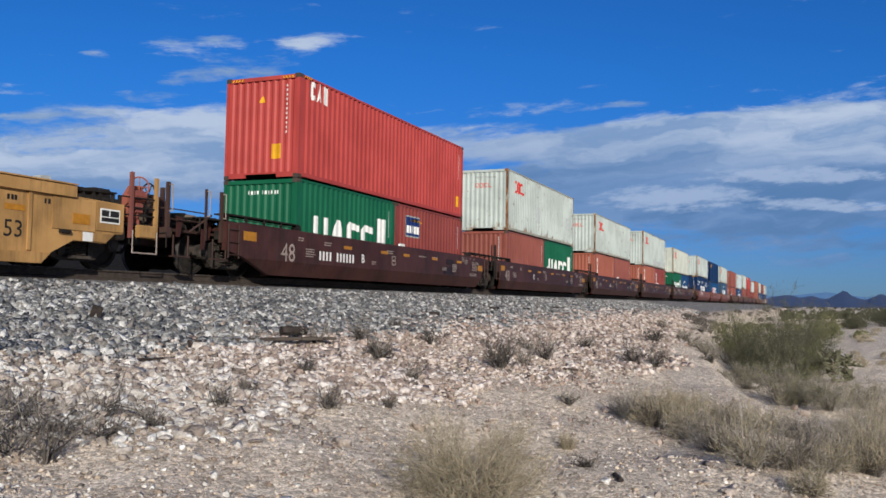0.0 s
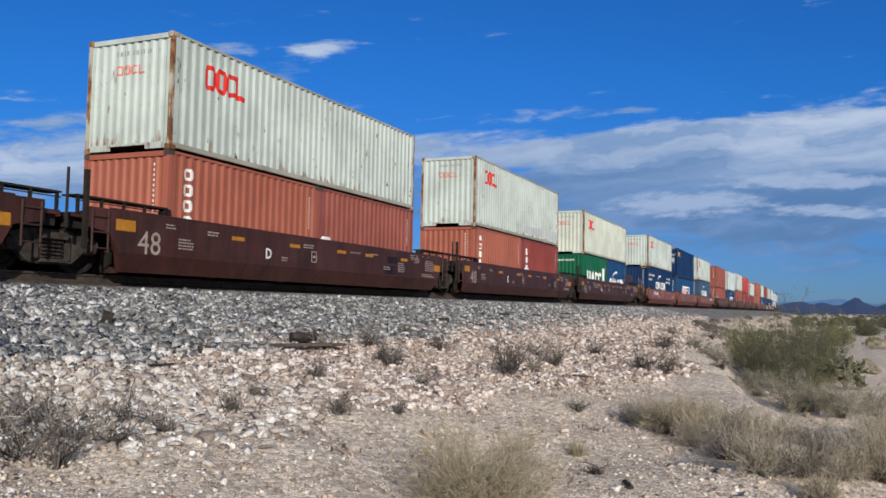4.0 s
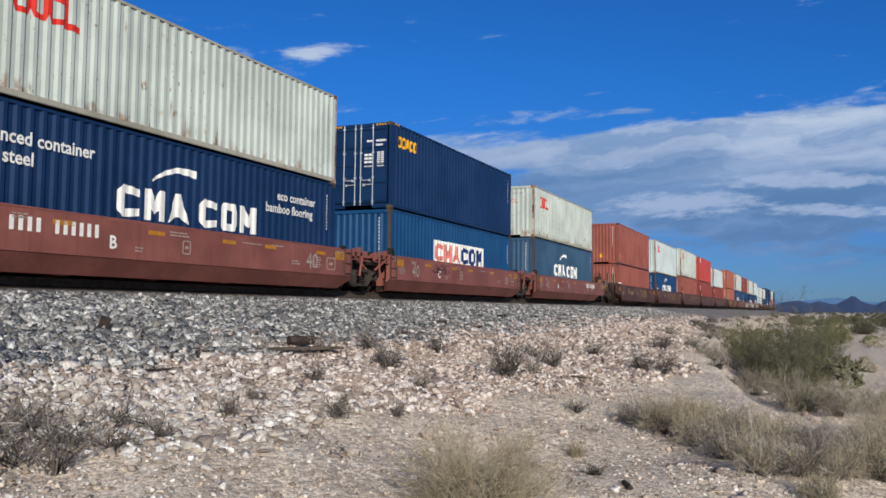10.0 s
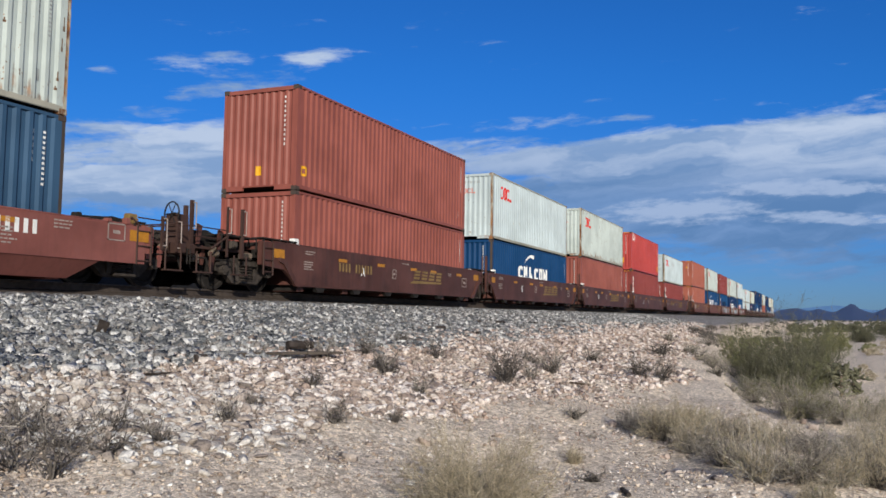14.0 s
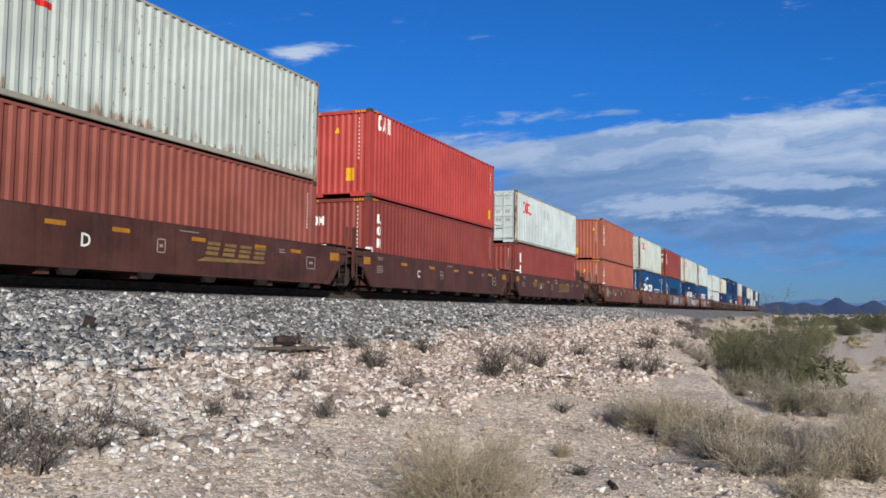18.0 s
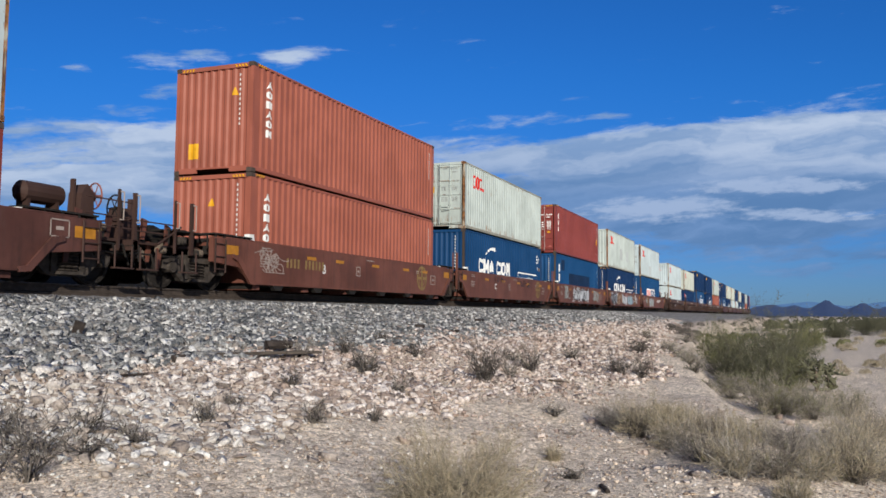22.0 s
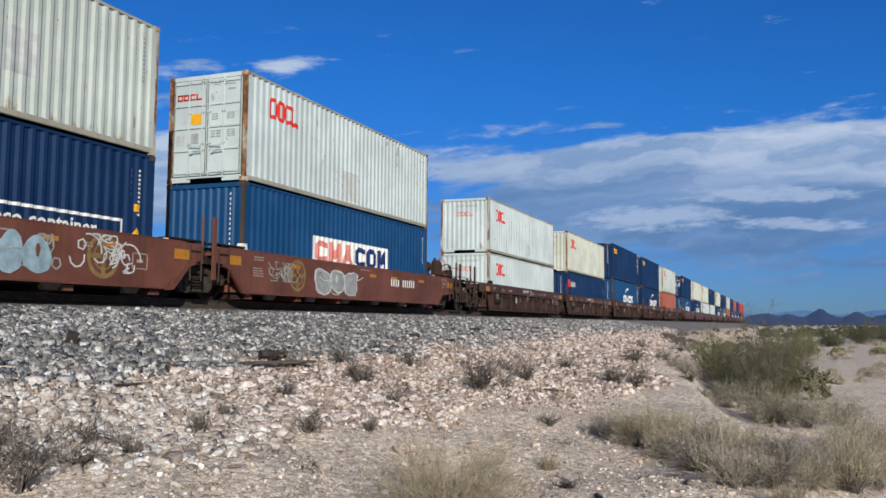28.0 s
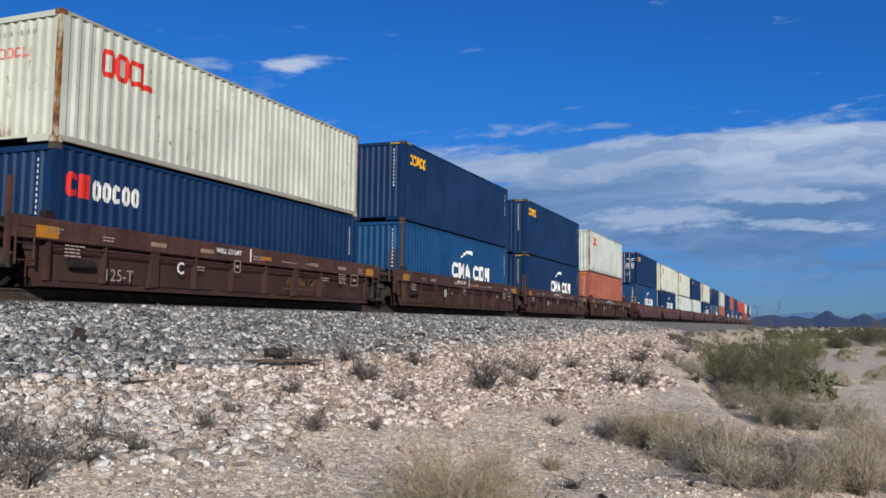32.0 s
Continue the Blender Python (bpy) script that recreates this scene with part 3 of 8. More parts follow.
def end_spot(length, front=True):
    # b runs from the near side inwards
    return (lambda b, d, z: (-(length / 2 - 0.03 - d), b - HALF, z)) if front else (lambda b, d, z: (length / 2 - 0.03 - d, HALF - b, z))


def word(b, wave, spot, a0, a1, z0, z1, shapes, gap=0.16):
    """A row of plain shapes."""
    w = (a1 - a0) / (sum(1.0 if s else 0.4 for s in shapes) - gap)
    for s in shapes:
        if s:
            wave.strips(b, spot, a0, a0 + (1 - gap) * w, z0, z1, s)
        a0 += w if s else 0.4 * w
    return b


def column(b, wave, spot, a0, a1, z0, z1, count, shape="block", gap=0.25, fall=0.0):
    h = (z1 - z0) / count
    for i in range(count):
        pick = shape if isinstance(shape, str) else shape[(count - 1 - i) % len(shape)]
        wave.strips(b, spot, a0, a1, z0 + (i + gap / 2) * h, z0 + (i + 1 - gap / 2) * h, pick)
    return b


def door_leaf(w, h):
    b = Mb()
    b.box(-0.05, 0.0, 0, w, 0, h)
    return b


def lock_bar(h, way=1):
    """A locking rod with its guides, and a handle that turns towards one side."""
    b = Mb().rod((-0.10, 0, -0.08), (-0.10, 0, h + 0.08), 0.018, 8)
    for z in (0.02, 0.33, 0.66, 0.98):
        b.box(-0.122, -0.05, -0.036, 0.036, z * h - 0.022, z * h + 0.022)
    b.rod((-0.12, 0, h * (0.27 - 0.03 * way)), (-0.12, 0.34 * way, h * (0.265 - 0.03 * way)), 0.016, 6)
    b.box(-0.13, -0.05, 0.33 * way - 0.03, 0.33 * way + 0.03, h * (0.25 - 0.03 * way), h * (0.28 - 0.03 * way))
    return b


def small_print(w, h, rows):
    """Rows of small writing on a door leaf, from its near edge: y0, y1, z0, z1, lines, groups in a line."""
    b = Mb()
    for y0, y1, z0, z1, lines, groups in rows:
        dz, dy = (z1 - z0) * h / lines, (y1 - y0) * w / groups
        for k in range(lines):
            for g in range(groups):
                b.box(-0.056, -0.05, y0 * w + g * dy, y0 * w + (g + 0.82) * dy, z0 * h + k * dz, z0 * h + (k + 0.62) * dz)
    return b


LIGHT_PRINT = [(0.18, 0.52, 0.925, 0.955, 1, 5), (0.62, 0.82, 0.93, 0.96, 1, 3), (0.18, 0.41, 0.87, 0.90, 1, 4), (0.68, 0.88, 0.57, 0.645, 3, 2), (0.19, 0.44, 0.57, 0.645, 4, 2), (0.59, 0.91, 0.385, 0.47, 3, 2), (0.17, 0.43, 0.385, 0.47, 4, 2)]
DARK_PRINT = [(0.02, 0.40, 0.80, 0.842, 1, 7), (0.52, 0.73, 0.80, 0.842, 1, 4), (0.17, 0.41, 0.745, 0.785, 1, 4), (0.54, 0.83, 0.475, 0.665, 4, 2), (0.12, 0.38, 0.475, 0.675, 8, 2)]


def dress_leaf(leaf, k, w, h, paint, key):
    """Writing, labels and logo of a door leaf; k is 1 on the far one."""
    light = paint in ("white", "cream", "fresh")

    def label(y0, y1, z0, z1, ink, text):
        part("door_label", lambda: Mb().box(-0.056, -0.05, y0 * w, y1 * w, z0 * h, z1 * h), ink, leaf, text, key=("label", y0, z0, ink, key))
    if k == 0:
        tagged(part("door_text", lambda: small_print(w, h, LIGHT_PRINT if light else DARK_PRINT), "ink_grey" if light else "ink_white", leaf, "rows of small lettering", key=("print", light, key)), kind="stuff")
        if paint == "maroon":
            label(0.17, 0.33, 0.39, 0.425, "ink_yellow", "yellow sticker")
            label(0.10, 0.24, 0.070, 0.088, "ink_pink", "faded sticker")
    elif light:
        label(0.16, 0.47, 0.535, 0.645, "ink_yellow", "square yellow placard")
        label(0.66, 0.90, 0.325, 0.43, "patch", "grey repainted square")
        label(0.235, 0.46, 0.33, 0.44, "ink_grey", "dark grey sticker")
        logo = Mb()
        for j, (up, cut) in enumerate(((1.0, 1), (1.0, 1), (1.0, 0), (0.3, 0))):
            y1, y0, z0, z1 = w * (0.90 - 0.19 * j), w * (0.90 - 0.19 * j - 0.165), h * 0.792, h * 0.86
            logo.box(-0.056, -0.05, y1 - 0.045, y1, z0, z1).box(-0.056, -0.05, y0, y1, z0, z0 + 0.045)
            if up > 0.5:
                logo.box(-0.056, -0.05, y0, y1, z1 - 0.045, z1)
            if cut:
                logo.box(-0.056, -0.05, y0, y0 + 0.045, z0, z1)
        part("door_logo", logo, "ink_red", leaf, "small red line logo")
    elif paint == "maroon":
        label(0.54, 0.89, 0.455, 0.522, "ink_yellow", "yellow placard")
        label(0.22, 0.35, 0.48, 0.525, "ink_grey", "grey sticker")
        label(0.65, 0.83, 0.24, 0.33, "ink_dim", "pale worn square")
        z0, z1 = 0.672 * h, 0.765 * h
        logo = Mb().box(-0.056, -0.05, 0.70 * w, 0.76 * w, z0, z1 + 0.05).box(-0.056, -0.05, 0.65 * w, 0.80 * w, z1 - 0.045, z1)
        logo.box(-0.056, -0.05, 0.58 * w, 0.63 * w, z0, z1).box(-0.056, -0.05, 0.48 * w, 0.52 * w, z0 + 0.10, z1)
        for z in (z0, z0 + 0.10, z1 - 0.035):
            logo.box(-0.056, -0.05, 0.48 * w, 0.63 * w, z, z + 0.035)
        logo.box(-0.056, -0.05, 0.31 * w, 0.35 * w, z0, z1).box(-0.056, -0.05, 0.39 * w, 0.43 * w, z0, z1).box(-0.056, -0.05, 0.31 * w, 0.43 * w, z0 + 0.09, z0 + 0.13)
        part("door_logo", logo, "ink_white", leaf, "white lessor name")


def container(s, z, length, height, paint, label, post=None, doors=False, marks=(), code_lines=False, group="stacked containers on the train"):
    """s: where its front end is along the train. marks: functions that draw on it."""
    post = post or ("worn_post" if paint in ("teal", "blue", "slate") else paint)
    rail_paint = {"rusty": "grimy", "worn_post": paint}.get(post, post)
    c = thing("shipping_container", label, "container", group)
    l2, key = length / 2, (length, round(height, 3))
    wave, endw = WAVE[length], WAVE["end"]
    near, front = side_spot(length), end_spot(length)
    side = part("side_panel", lambda: wave.sheet(near, 0.15, height - 0.06), paint, c, key=("near", *key))
    part("side_panel", lambda: wave.sheet(side_spot(length, False), 0.15, height - 0.06), paint, c, key=("far", *key))
    if doors:
        h, w = height - 0.34, 1.06
        for k in (0, 1):
            leaf = part("door", lambda: door_leaf(w, h), paint, c, at=(-l2 + 0.06, -w - 0.006 + k * (w + 0.012), 0.20), key=("leaf", key))
            light = paint in ("white", "cream", "fresh")
            for j in range(5):
                part("door_rib", lambda: Mb().box(-0.084, -0.045, 0.05, w - 0.05, 0, 0.045), paint, leaf, at=(0, 0, h * (0.02 + 0.235 * j)), key=("drib", paint))
            for e in (0, 1):
                part("door_gasket", lambda: Mb().box(-0.062, -0.045, 0.012, 0.038, 0.0, h), "seal" if light else paint, leaf, at=(0, e * (w - 0.05), 0), key=("gasket", paint, key))
            dress_leaf(leaf, k, w, h, paint, key)
            bar_paint = {"maroon": "bar_grey", "navy": "bar_steel"}.get(paint, paint)
            for q, way in ((0.10, 1), (0.50, -1)) if k else ((0.48, 1), (0.91, -1)):
                part("locking_bar", lambda: lock_bar(h, way), bar_paint, leaf, "vertical locking bar with handle", at=(0, q * w, 0), key=("bar", way, key))
    else:
        part("front_wall", lambda: endw.sheet(front, 0.16, height - 0.10), paint, c, key=("front", *key))
    part("rear_wall", lambda: endw.sheet(end_spot(length, False), 0.16, height - 0.10), paint, c, key=("rear", *key))
    part("roof", lambda: Mb().box(-l2 + 0.05, l2 - 0.05, -HALF + 0.05, HALF - 0.05, height - 0.075, height - 0.045), paint, c, key=("roof", *key))
    part("floor", lambda: Mb().box(-l2 + 0.06, l2 - 0.06, -HALF + 0.06, HALF - 0.06, 0.13, 0.17), "iron", c, key=("floor", *key))
    for q in (-1, 1):
        y0, y1 = (-HALF - 0.002, -HALF + 0.06) if q < 0 else (HALF - 0.06, HALF + 0.002)
        part("top_rail", lambda: Mb().box(-l2 + 0.1, l2 - 0.1, y0, y1, height - 0.07, height - 0.012), rail_paint, c, key=("top", q, *key))
        part("bottom_rail", lambda: Mb().box(-l2 + 0.1, l2 - 0.1, y0, y1, 0.045, 0.165, 0.012), rail_paint, c, key=("low", q, *key))
        e0, e1 = (-l2, -l2 + 0.06) if q < 0 else (l2 - 0.06, l2)
        part("header", lambda: Mb().box(e0 + 0.004, e1, -HALF + 0.12, HALF - 0.12, height - 0.13, height - 0.02), paint, c, key=("head", q, *key))

        def sill():
            b = Mb().box(e0 + 0.004, e1, -HALF + 0.12, -0.52, 0.03, 0.17).box(e0 + 0.004, e1, 0.52, HALF - 0.12, 0.03, 0.17)
            return b.box(e0 + 0.006, e1, -0.52, 0.52, 0.125, 0.17)
        part("end_sill", sill, paint, c, key=("sill", q, *key))
        for w in (-1, 1):
            x0, x1 = (-l2 + 0.002, -l2 + 0.10) if q < 0 else (l2 - 0.10, l2 - 0.002)
            py0, py1 = (-HALF, -HALF + 0.09) if w < 0 else (HALF - 0.09, HALF)
            if not SPLIT["on"]:
                gx0, gx1 = (-l2 - 0.004, -l2 + 0.178) if q < 0 else (l2 - 0.178, l2 + 0.004)
                gw0, gw1 = (-HALF - 0.006, -HALF + 0.156) if w < 0 else (HALF - 0.156, HALF + 0.006)
                part("corner_post", lambda: Mb().box(x0, x1, py0 + 0.002, py1, 0.10, height - 0.10).box(gx0, gx1, gw0, gw1, 0, 0.118).box(gx0, gx1, gw0, gw1, height - 0.118, height), post, c, key=("far_post", q, w, *key))
                continue
            part("corner_post", lambda: Mb().box(x0, x1, py0 + 0.002, py1, 0.10, height - 0.10), post, c, key=("post", q, w, *key))
            for zz in (0.0, height - 0.118):
                cx, cy = (-l2, -l2 + 0.178) if q < 0 else (l2 - 0.178, l2)
                gy0, gy1 = (-HALF - 0.006, -HALF + 0.156) if w < 0 else (HALF - 0.156, HALF + 0.006)

                def casting():
                    b = Mb().box(cx - 0.004 * (q < 0), cy + 0.004 * (q > 0), gy0, gy1, 0, 0.118, 0.012)
                    hx = (cx + cy) / 2
                    b.box(hx - 0.04, hx + 0.04, gy0 - 0.001, gy1 + 0.001, 0.035, 0.085)
                    return b
                part("corner_casting", casting, post if post == "rusty" else "worn_post", c, at=(0, 0, zz), key=("cast", q, w, length))
    if height > 2.8 and paint in ("orange", "navy", "red", "maroon"):
        def tape(spot):
            b = Mb()
            for k in range(4):
                b.add([spot(0.05 * k * 2 + 0.02 + sh, zz) for sh, zz in ((0, 0), (0.05, 0), (0.085, 0.07), (0.035, 0.07))], [(0, 1, 2, 3)])
            return b
        for q in (0, 1):
            part("hazard_tape", lambda: tape(lambda a, zz: (-l2 - 0.004, (-HALF + 0.17 + a) if q == 0 else (HALF - 0.17 - a), height - 0.115 + zz)), "ink_yellow", c, "yellow and dark hazard stripes", key=("tape", q, *key))
        part("hazard_tape", lambda: tape(lambda a, zz: (-l2 + 0.20 + a, -HALF - 0.010, height - 0.085 + zz)), "ink_yellow", c, "yellow and dark hazard stripes", key=("tape_side", *key))
    for mark in marks:
        mark(c, side, wave, near, endw, front, height)
    # fine lettering columns that every box carries
    col = "ink_grey" if paint in ("white", "cream", "fresh") else "ink_white"

    def plate():
        b = Mb()
        if code_lines:  # three short lines instead of a column
            for z, a0, count in ((2.36, 11.30, 3), (2.20, 11.30, 6), (2.04, 11.30, 4)):
                for k in range(count):
                    wave.strips(b, near, a0 + 0.09 * k, a0 + 0.09 * k + 0.06, z, z + 0.10, "block")
            wave.strips(b, near, 11.43, 11.53, 1.66, 1.86, "block")
            return b
        column(b, wave, near, length - 0.50, length - 0.44, height * 0.52, height - 0.35, 11, "block", 0.5)
        column(b, wave, near, length - 0.72, length - 0.67, height * 0.66, height - 0.35, 5, "block", 0.4)
        wave.strips(b, near, length - 0.72, length - 0.62, 0.5, 0.72, "block")
        return b
    tagged(part("code_column", plate, col, c, key=("plate", code_lines, *key)), kind="stuff")
    if not doors:
        def endcode():
            b = Mb()
            if col == "ink_grey" or paint == "green":
                for k in range(10):
                    endw.strips(b, front, 0.62 + 0.1 * k + 0.06 * (k > 5), 0.67 + 0.1 * k + 0.06 * (k > 5), height - 0.42, height - 0.32, "block")
                return b
            return column(b, endw, front, 0.40, 0.46, height * 0.42, height - 0.25, 11, "block", 0.48)
        tagged(part("code_row", endcode, col, c, key=("endcode", col, paint == "green", *key)), kind="stuff")
    place(c, s + l2, z)
    return c


# drawings: each returns a function for container(marks=...)


def each_shape(name, wave, spot, a0, a1, z0, z1, shapes, gap, paint, parent, label):
    """Every shape of a row as a part of its own; joined on the far boxes."""
    if len(shapes) < 2 or not SPLIT["on"]:
        part(name, word(Mb(), wave, spot, a0, a1, z0, z1, shapes, gap), paint, parent, label)
        return
    w = (a1 - a0) / (sum(1.0 if s else 0.4 for s in shapes) - gap)
    for s in shapes:
        if s:
            part(name, wave.strips(Mb(), spot, a0, a0 + (1 - gap) * w, z0, z1, s), paint, parent, label)
        a0 += w if s else 0.4 * w


def on_side(name, shapes, paint, a0, a1, z0, z1, label="", gap=0.16):
    def draw(c, side, wave, near, endw, front, height):
        each_shape(name, wave, near, a0, a1, z0, z1, shapes, gap, paint, side, label)
    return draw


def on_end(name, shapes, paint, b0, b1, z0, z1, label="", gap=0.16):
    # b is counted from the far side, so that the row reads the right way
    def draw(c, side, wave, near, endw, front, height):
        flip = end_spot(LONG)
        each_shape(name, endw, lambda b, d, z: flip(2 * HALF - b, d, z), b0, b1, z0, z1, shapes, gap, paint, c, label)
    return draw


def tall_word(name, paint, a0, a1, z0, z1, count, label="", shape="ring"):
    def draw(c, side, wave, near, endw, front, height):
        part(name, column(Mb(), wave, near, a0, a1, z0, z1, count, shape), paint, side, label)
    return draw


def flower_logo(end=True, height=2.896):
    """Red ring, ring, hook and foot high on the side, small on the end."""
    z = height - 1.02
    out = [on_side("logo", ["thin_ring", "thin_ring", "thin_hook", "thin_foot"], "ink_red", 1.12, 2.62, z, z + 0.58, "red line logo", 0.0)]
    if end:
        out.append(on_end("end_logo", ["thin_ring", "thin_ring", "thin_hook", "thin_foot"], "ink_pink", 0.80, 1.62, height - 0.86, height - 0.64, "small red line logo", 0.08))
    return out


def wave_logo(a=3.72, low=0.62, paint="ink_white"):
    k = [on_side("logo", ["hook", "comb", "peak", None, "hook", "ring", "comb"], paint, a, a + 4.65, low, low + 0.66, "large white line name", 0.12)]
    return k + [on_side("logo_arc", ["arc"], paint, a + 0.95, a + 2.35, low + 0.82, low + 1.26, "white swoosh")]


def panel_logo(a=3.52, low=0.55):
    return [on_side("logo_panel", ["block"], "ink_white", a, a + 5.15, low, low + 0.885, "white name panel"),
            on_side_over("logo", ["hook", "comb", "peak"], "ink_pink", a + 0.2, a + 2.55, low + 0.11, low + 0.775, "red half of the name"),
            on_side_over("logo", ["hook", "ring", "comb"], "ink_blue", a + 2.75, a + 5.0, low + 0.11, low + 0.775, "dark half of the name")]


def on_side_over(name, shapes, paint, a0, a1, z0, z1, label="", gap=0.16):
    def draw(c, side, wave, near, endw, front, height):
        over = (lambda a, d, z: near(a, d - 0.004, z))
        each_shape(name, wave, over, a0, a1, z0, z1, shapes, gap, paint, side, label)
    return draw


def on_side_twice(name, shapes, paint, a0, a1, z0, z1, label="", gap=0.16):
    """On a field that is itself laid over a panel."""
    def draw(c, side, wave, near, endw, front, height):
        over = (lambda a, d, z: near(a, d - 0.008, z))
        part(name, word(Mb(), wave, over, a0, a1, z0, z1, shapes, gap), paint, side, label)
    return draw


def text_mesh(body, size, bold=0.0):
    cu = bpy.data.curves.new("lettering", "FONT")
    cu.body, cu.size, cu.extrude, cu.resolution_u, cu.offset = body, size, 0.001, 2, size * bold
    ob = bpy.data.objects.new("lettering", cu)
    scene.collection.objects.link(ob)
    me = bpy.data.meshes.new_from_object(ob.evaluated_get(bpy.context.evaluated_depsgraph_get()))
    bpy.data.objects.remove(ob)
    return me


def lettering(name, body, size, paint, parent, x, y, z, label=""):
    """Words on a side that faces the near way."""
    me = KEPT.get(("text", body, size, paint))
    if me is None:
        me = text_mesh(body, size, 0.02 if paint == "ink_white" else 0.0)
        me.materials.append(M[paint])
        KEPT[("text", body, size, paint)] = me
    ob = new(name, me)
    ob.parent = parent
    ob.matrix_basis = pose(x, y, z, 90, 0, 0)
    if label:
        ob["label"] = label
    return ob


def rust_stains(h, seed):
    """Rust that eats in from the bottom rail and the posts, and a few scrapes between."""
    def draw(c, side, wave, near, endw, front, height):
        ch = random.Random(seed)
        b = Mb()
        for k in range(52):
            if k < 26:  # teeth along the bottom, thicker towards the rear
                a = LONG * ch.random() ** 0.7
                w, z0, z1 = ch.uniform(0.02, 0.09), 0.155, 0.17 + 0.16 * ch.random() ** 2
            elif k < 38:  # by the posts
                a = ch.choice((0.12, LONG - 0.30)) + 0.16 * ch.random()
                w, z0 = ch.uniform(0.015, 0.05), ch.uniform(0.3, h - 0.6)
                z1 = z0 + ch.uniform(0.05, 0.35)
            else:
                a, w, z0 = ch.uniform(0.5, LONG - 0.5), ch.uniform(0.012, 0.05), ch.uniform(0.25, h - 0.5)
                z1 = z0 + ch.uniform(0.03, 0.14)
            mid = z0 + (z1 - z0) * ch.uniform(0.3, 0.6)
            wave.strips(b, near, a, min(a + w, LONG - 0.11), z0, mid, "block")
            wave.strips(b, near, a + w * ch.uniform(0.1, 0.4), min(a + w * ch.uniform(0.6, 0.8), LONG - 0.11), mid, z1, "block")
        tagged(part("rust_stains", b, "rust_stain", side, "brown rust stains"), kind="stuff")
    return draw


def words(body, size, paint, a, z):
    def draw(c, side, wave, near, endw, front, height):
        lettering("lettering", body, size, paint, side, a - LONG / 2, -HALF - 0.006, z, "white lettering")
    return draw


def warning(a, z, paint="ink_yellow", shape="block", w=0.30, h=0.42, end=False):
    return on_end("warning_label", [shape], paint, a, a + w, z, z + h, "yellow warning label", 0) if end else on_side("warning_label", [shape], paint, a, a + w, z, z + h, "yellow warning label", 0)

# ---- well cars ----
SIDE = 1.52  # half width over the side sills
RAIL_TOP = -0.05


def spread(k):
    return k - LONG / 2  # from the container's front end to the middle of the unit


def sill_outline(xa, xb, bf, br, top, run, knee, foot, arch, rise):
    """run and knee: the cut at the front end; arch and rise: the one at the rear end."""
    left = [(xa, knee + 0.08), (bf - run, knee)] if xa < bf - run - 0.05 else [(xa, knee * max(0.0, (bf - xa) / run) + foot)]
    right = [(br + rise, arch - 0.03), (xb, arch + 0.08)] if xb > br + rise + 0.05 else [(xb, (arch - 0.03) * max(0.0, (xb - br) / rise) + foot)]
    return [(bf, foot), (br, foot)] + right + [(xb, top), (xa, top)] + left


def lean_in(mb, name, crease, slope, q):
    """A side plate folded at the crease: its lower half leans under the car."""
    bm = bmesh.new()
    bm.from_mesh(mb.mesh(name))
    bmesh.ops.bisect_plane(bm, geom=bm.verts[:] + bm.edges[:] + bm.faces[:], plane_co=(0, 0, crease), plane_no=(0, 0, 1))
    for p in bm.verts:
        p.co.y -= q * slope * max(0.0, crease - p.co.z)
    me = bpy.data.meshes.new(name)
    bm.to_mesh(me)
    bm.free()
    return me


def truck_frame():
    """The cast side frame of a truck, seen from the side, with its bolster opening."""
    top = [(-1.13, 0.44), (-1.13, 0.62), (-0.80, 0.70), (-0.42, 0.78), (0.42, 0.78), (0.80, 0.70), (1.13, 0.62), (1.13, 0.44), (0.78, 0.40), (0.52, 0.18), (0.36, 0.14), (-0.36, 0.14), (-0.52, 0.18), (-0.78, 0.40)]
    b = Mb().prism(top, -0.07, 0.07)
    for q in (-1, 1):
        b.prism([(q * 0.30, 0.22), (q * 0.42, 0.22), (q * 0.42, 0.66), (q * 0.30, 0.66)], -0.11, 0.11)
        b.rod((q * 0.89, -0.16, 0.48), (q * 0.89, 0.10, 0.48), 0.13, 10)
        b.rod((q * 0.89, -0.18, 0.48), (q * 0.89, -0.16, 0.48), 0.085, 8)
    return b


def coil_nest():
    b = Mb()
    for q in (-0.16, 0.0, 0.16):
        for k in range(5):
            b.ring((q, -0.10, 0.255 + 0.070 * k), (0, 0, 1), 0.062, 0.023, 8, 3)
    return b.box(-0.29, 0.29, -0.2, 0.1, 0.17, 0.23).box(-0.29, 0.29, -0.2, 0.1, 0.60, 0.72)


def wheelset():
    b = Mb()
    for q in (-1, 1):
        prof = [(0.07, 0.09), (0.16, 0.09), (0.20, 0.03), (0.38, 0.02), (0.41, 0.07), (WHEEL, 0.07), (WHEEL + 0.004, -0.03), (WHEEL + 0.028, -0.05), (WHEEL + 0.02, -0.075), (0.41, -0.075), (0.38, -0.02), (0.20, -0.01), (0.16, -0.08), (0.07, -0.08)]
        b.turned([(r, q * (0.76 + y)) for r, y in prof], 22)
        for i in range(4):  # casting marks on the plate
            a = math.pi / 2 * i + 0.4
            b.rod((0.3 * math.cos(a), q * 0.76, 0.3 * math.sin(a)), (0.3 * math.cos(a), q * 0.795, 0.3 * math.sin(a)), 0.022, 6)
    return b.rod((0, -1.0, 0), (0, 1.0, 0), 0.085, 10)


def tread_band(q):
    b = Mb()
    if q:
        b.turned([(WHEEL + 0.0035, q * 0.828), (WHEEL + 0.006, q * 0.80), (WHEEL + 0.007, q * 0.735)], 22)
    return b


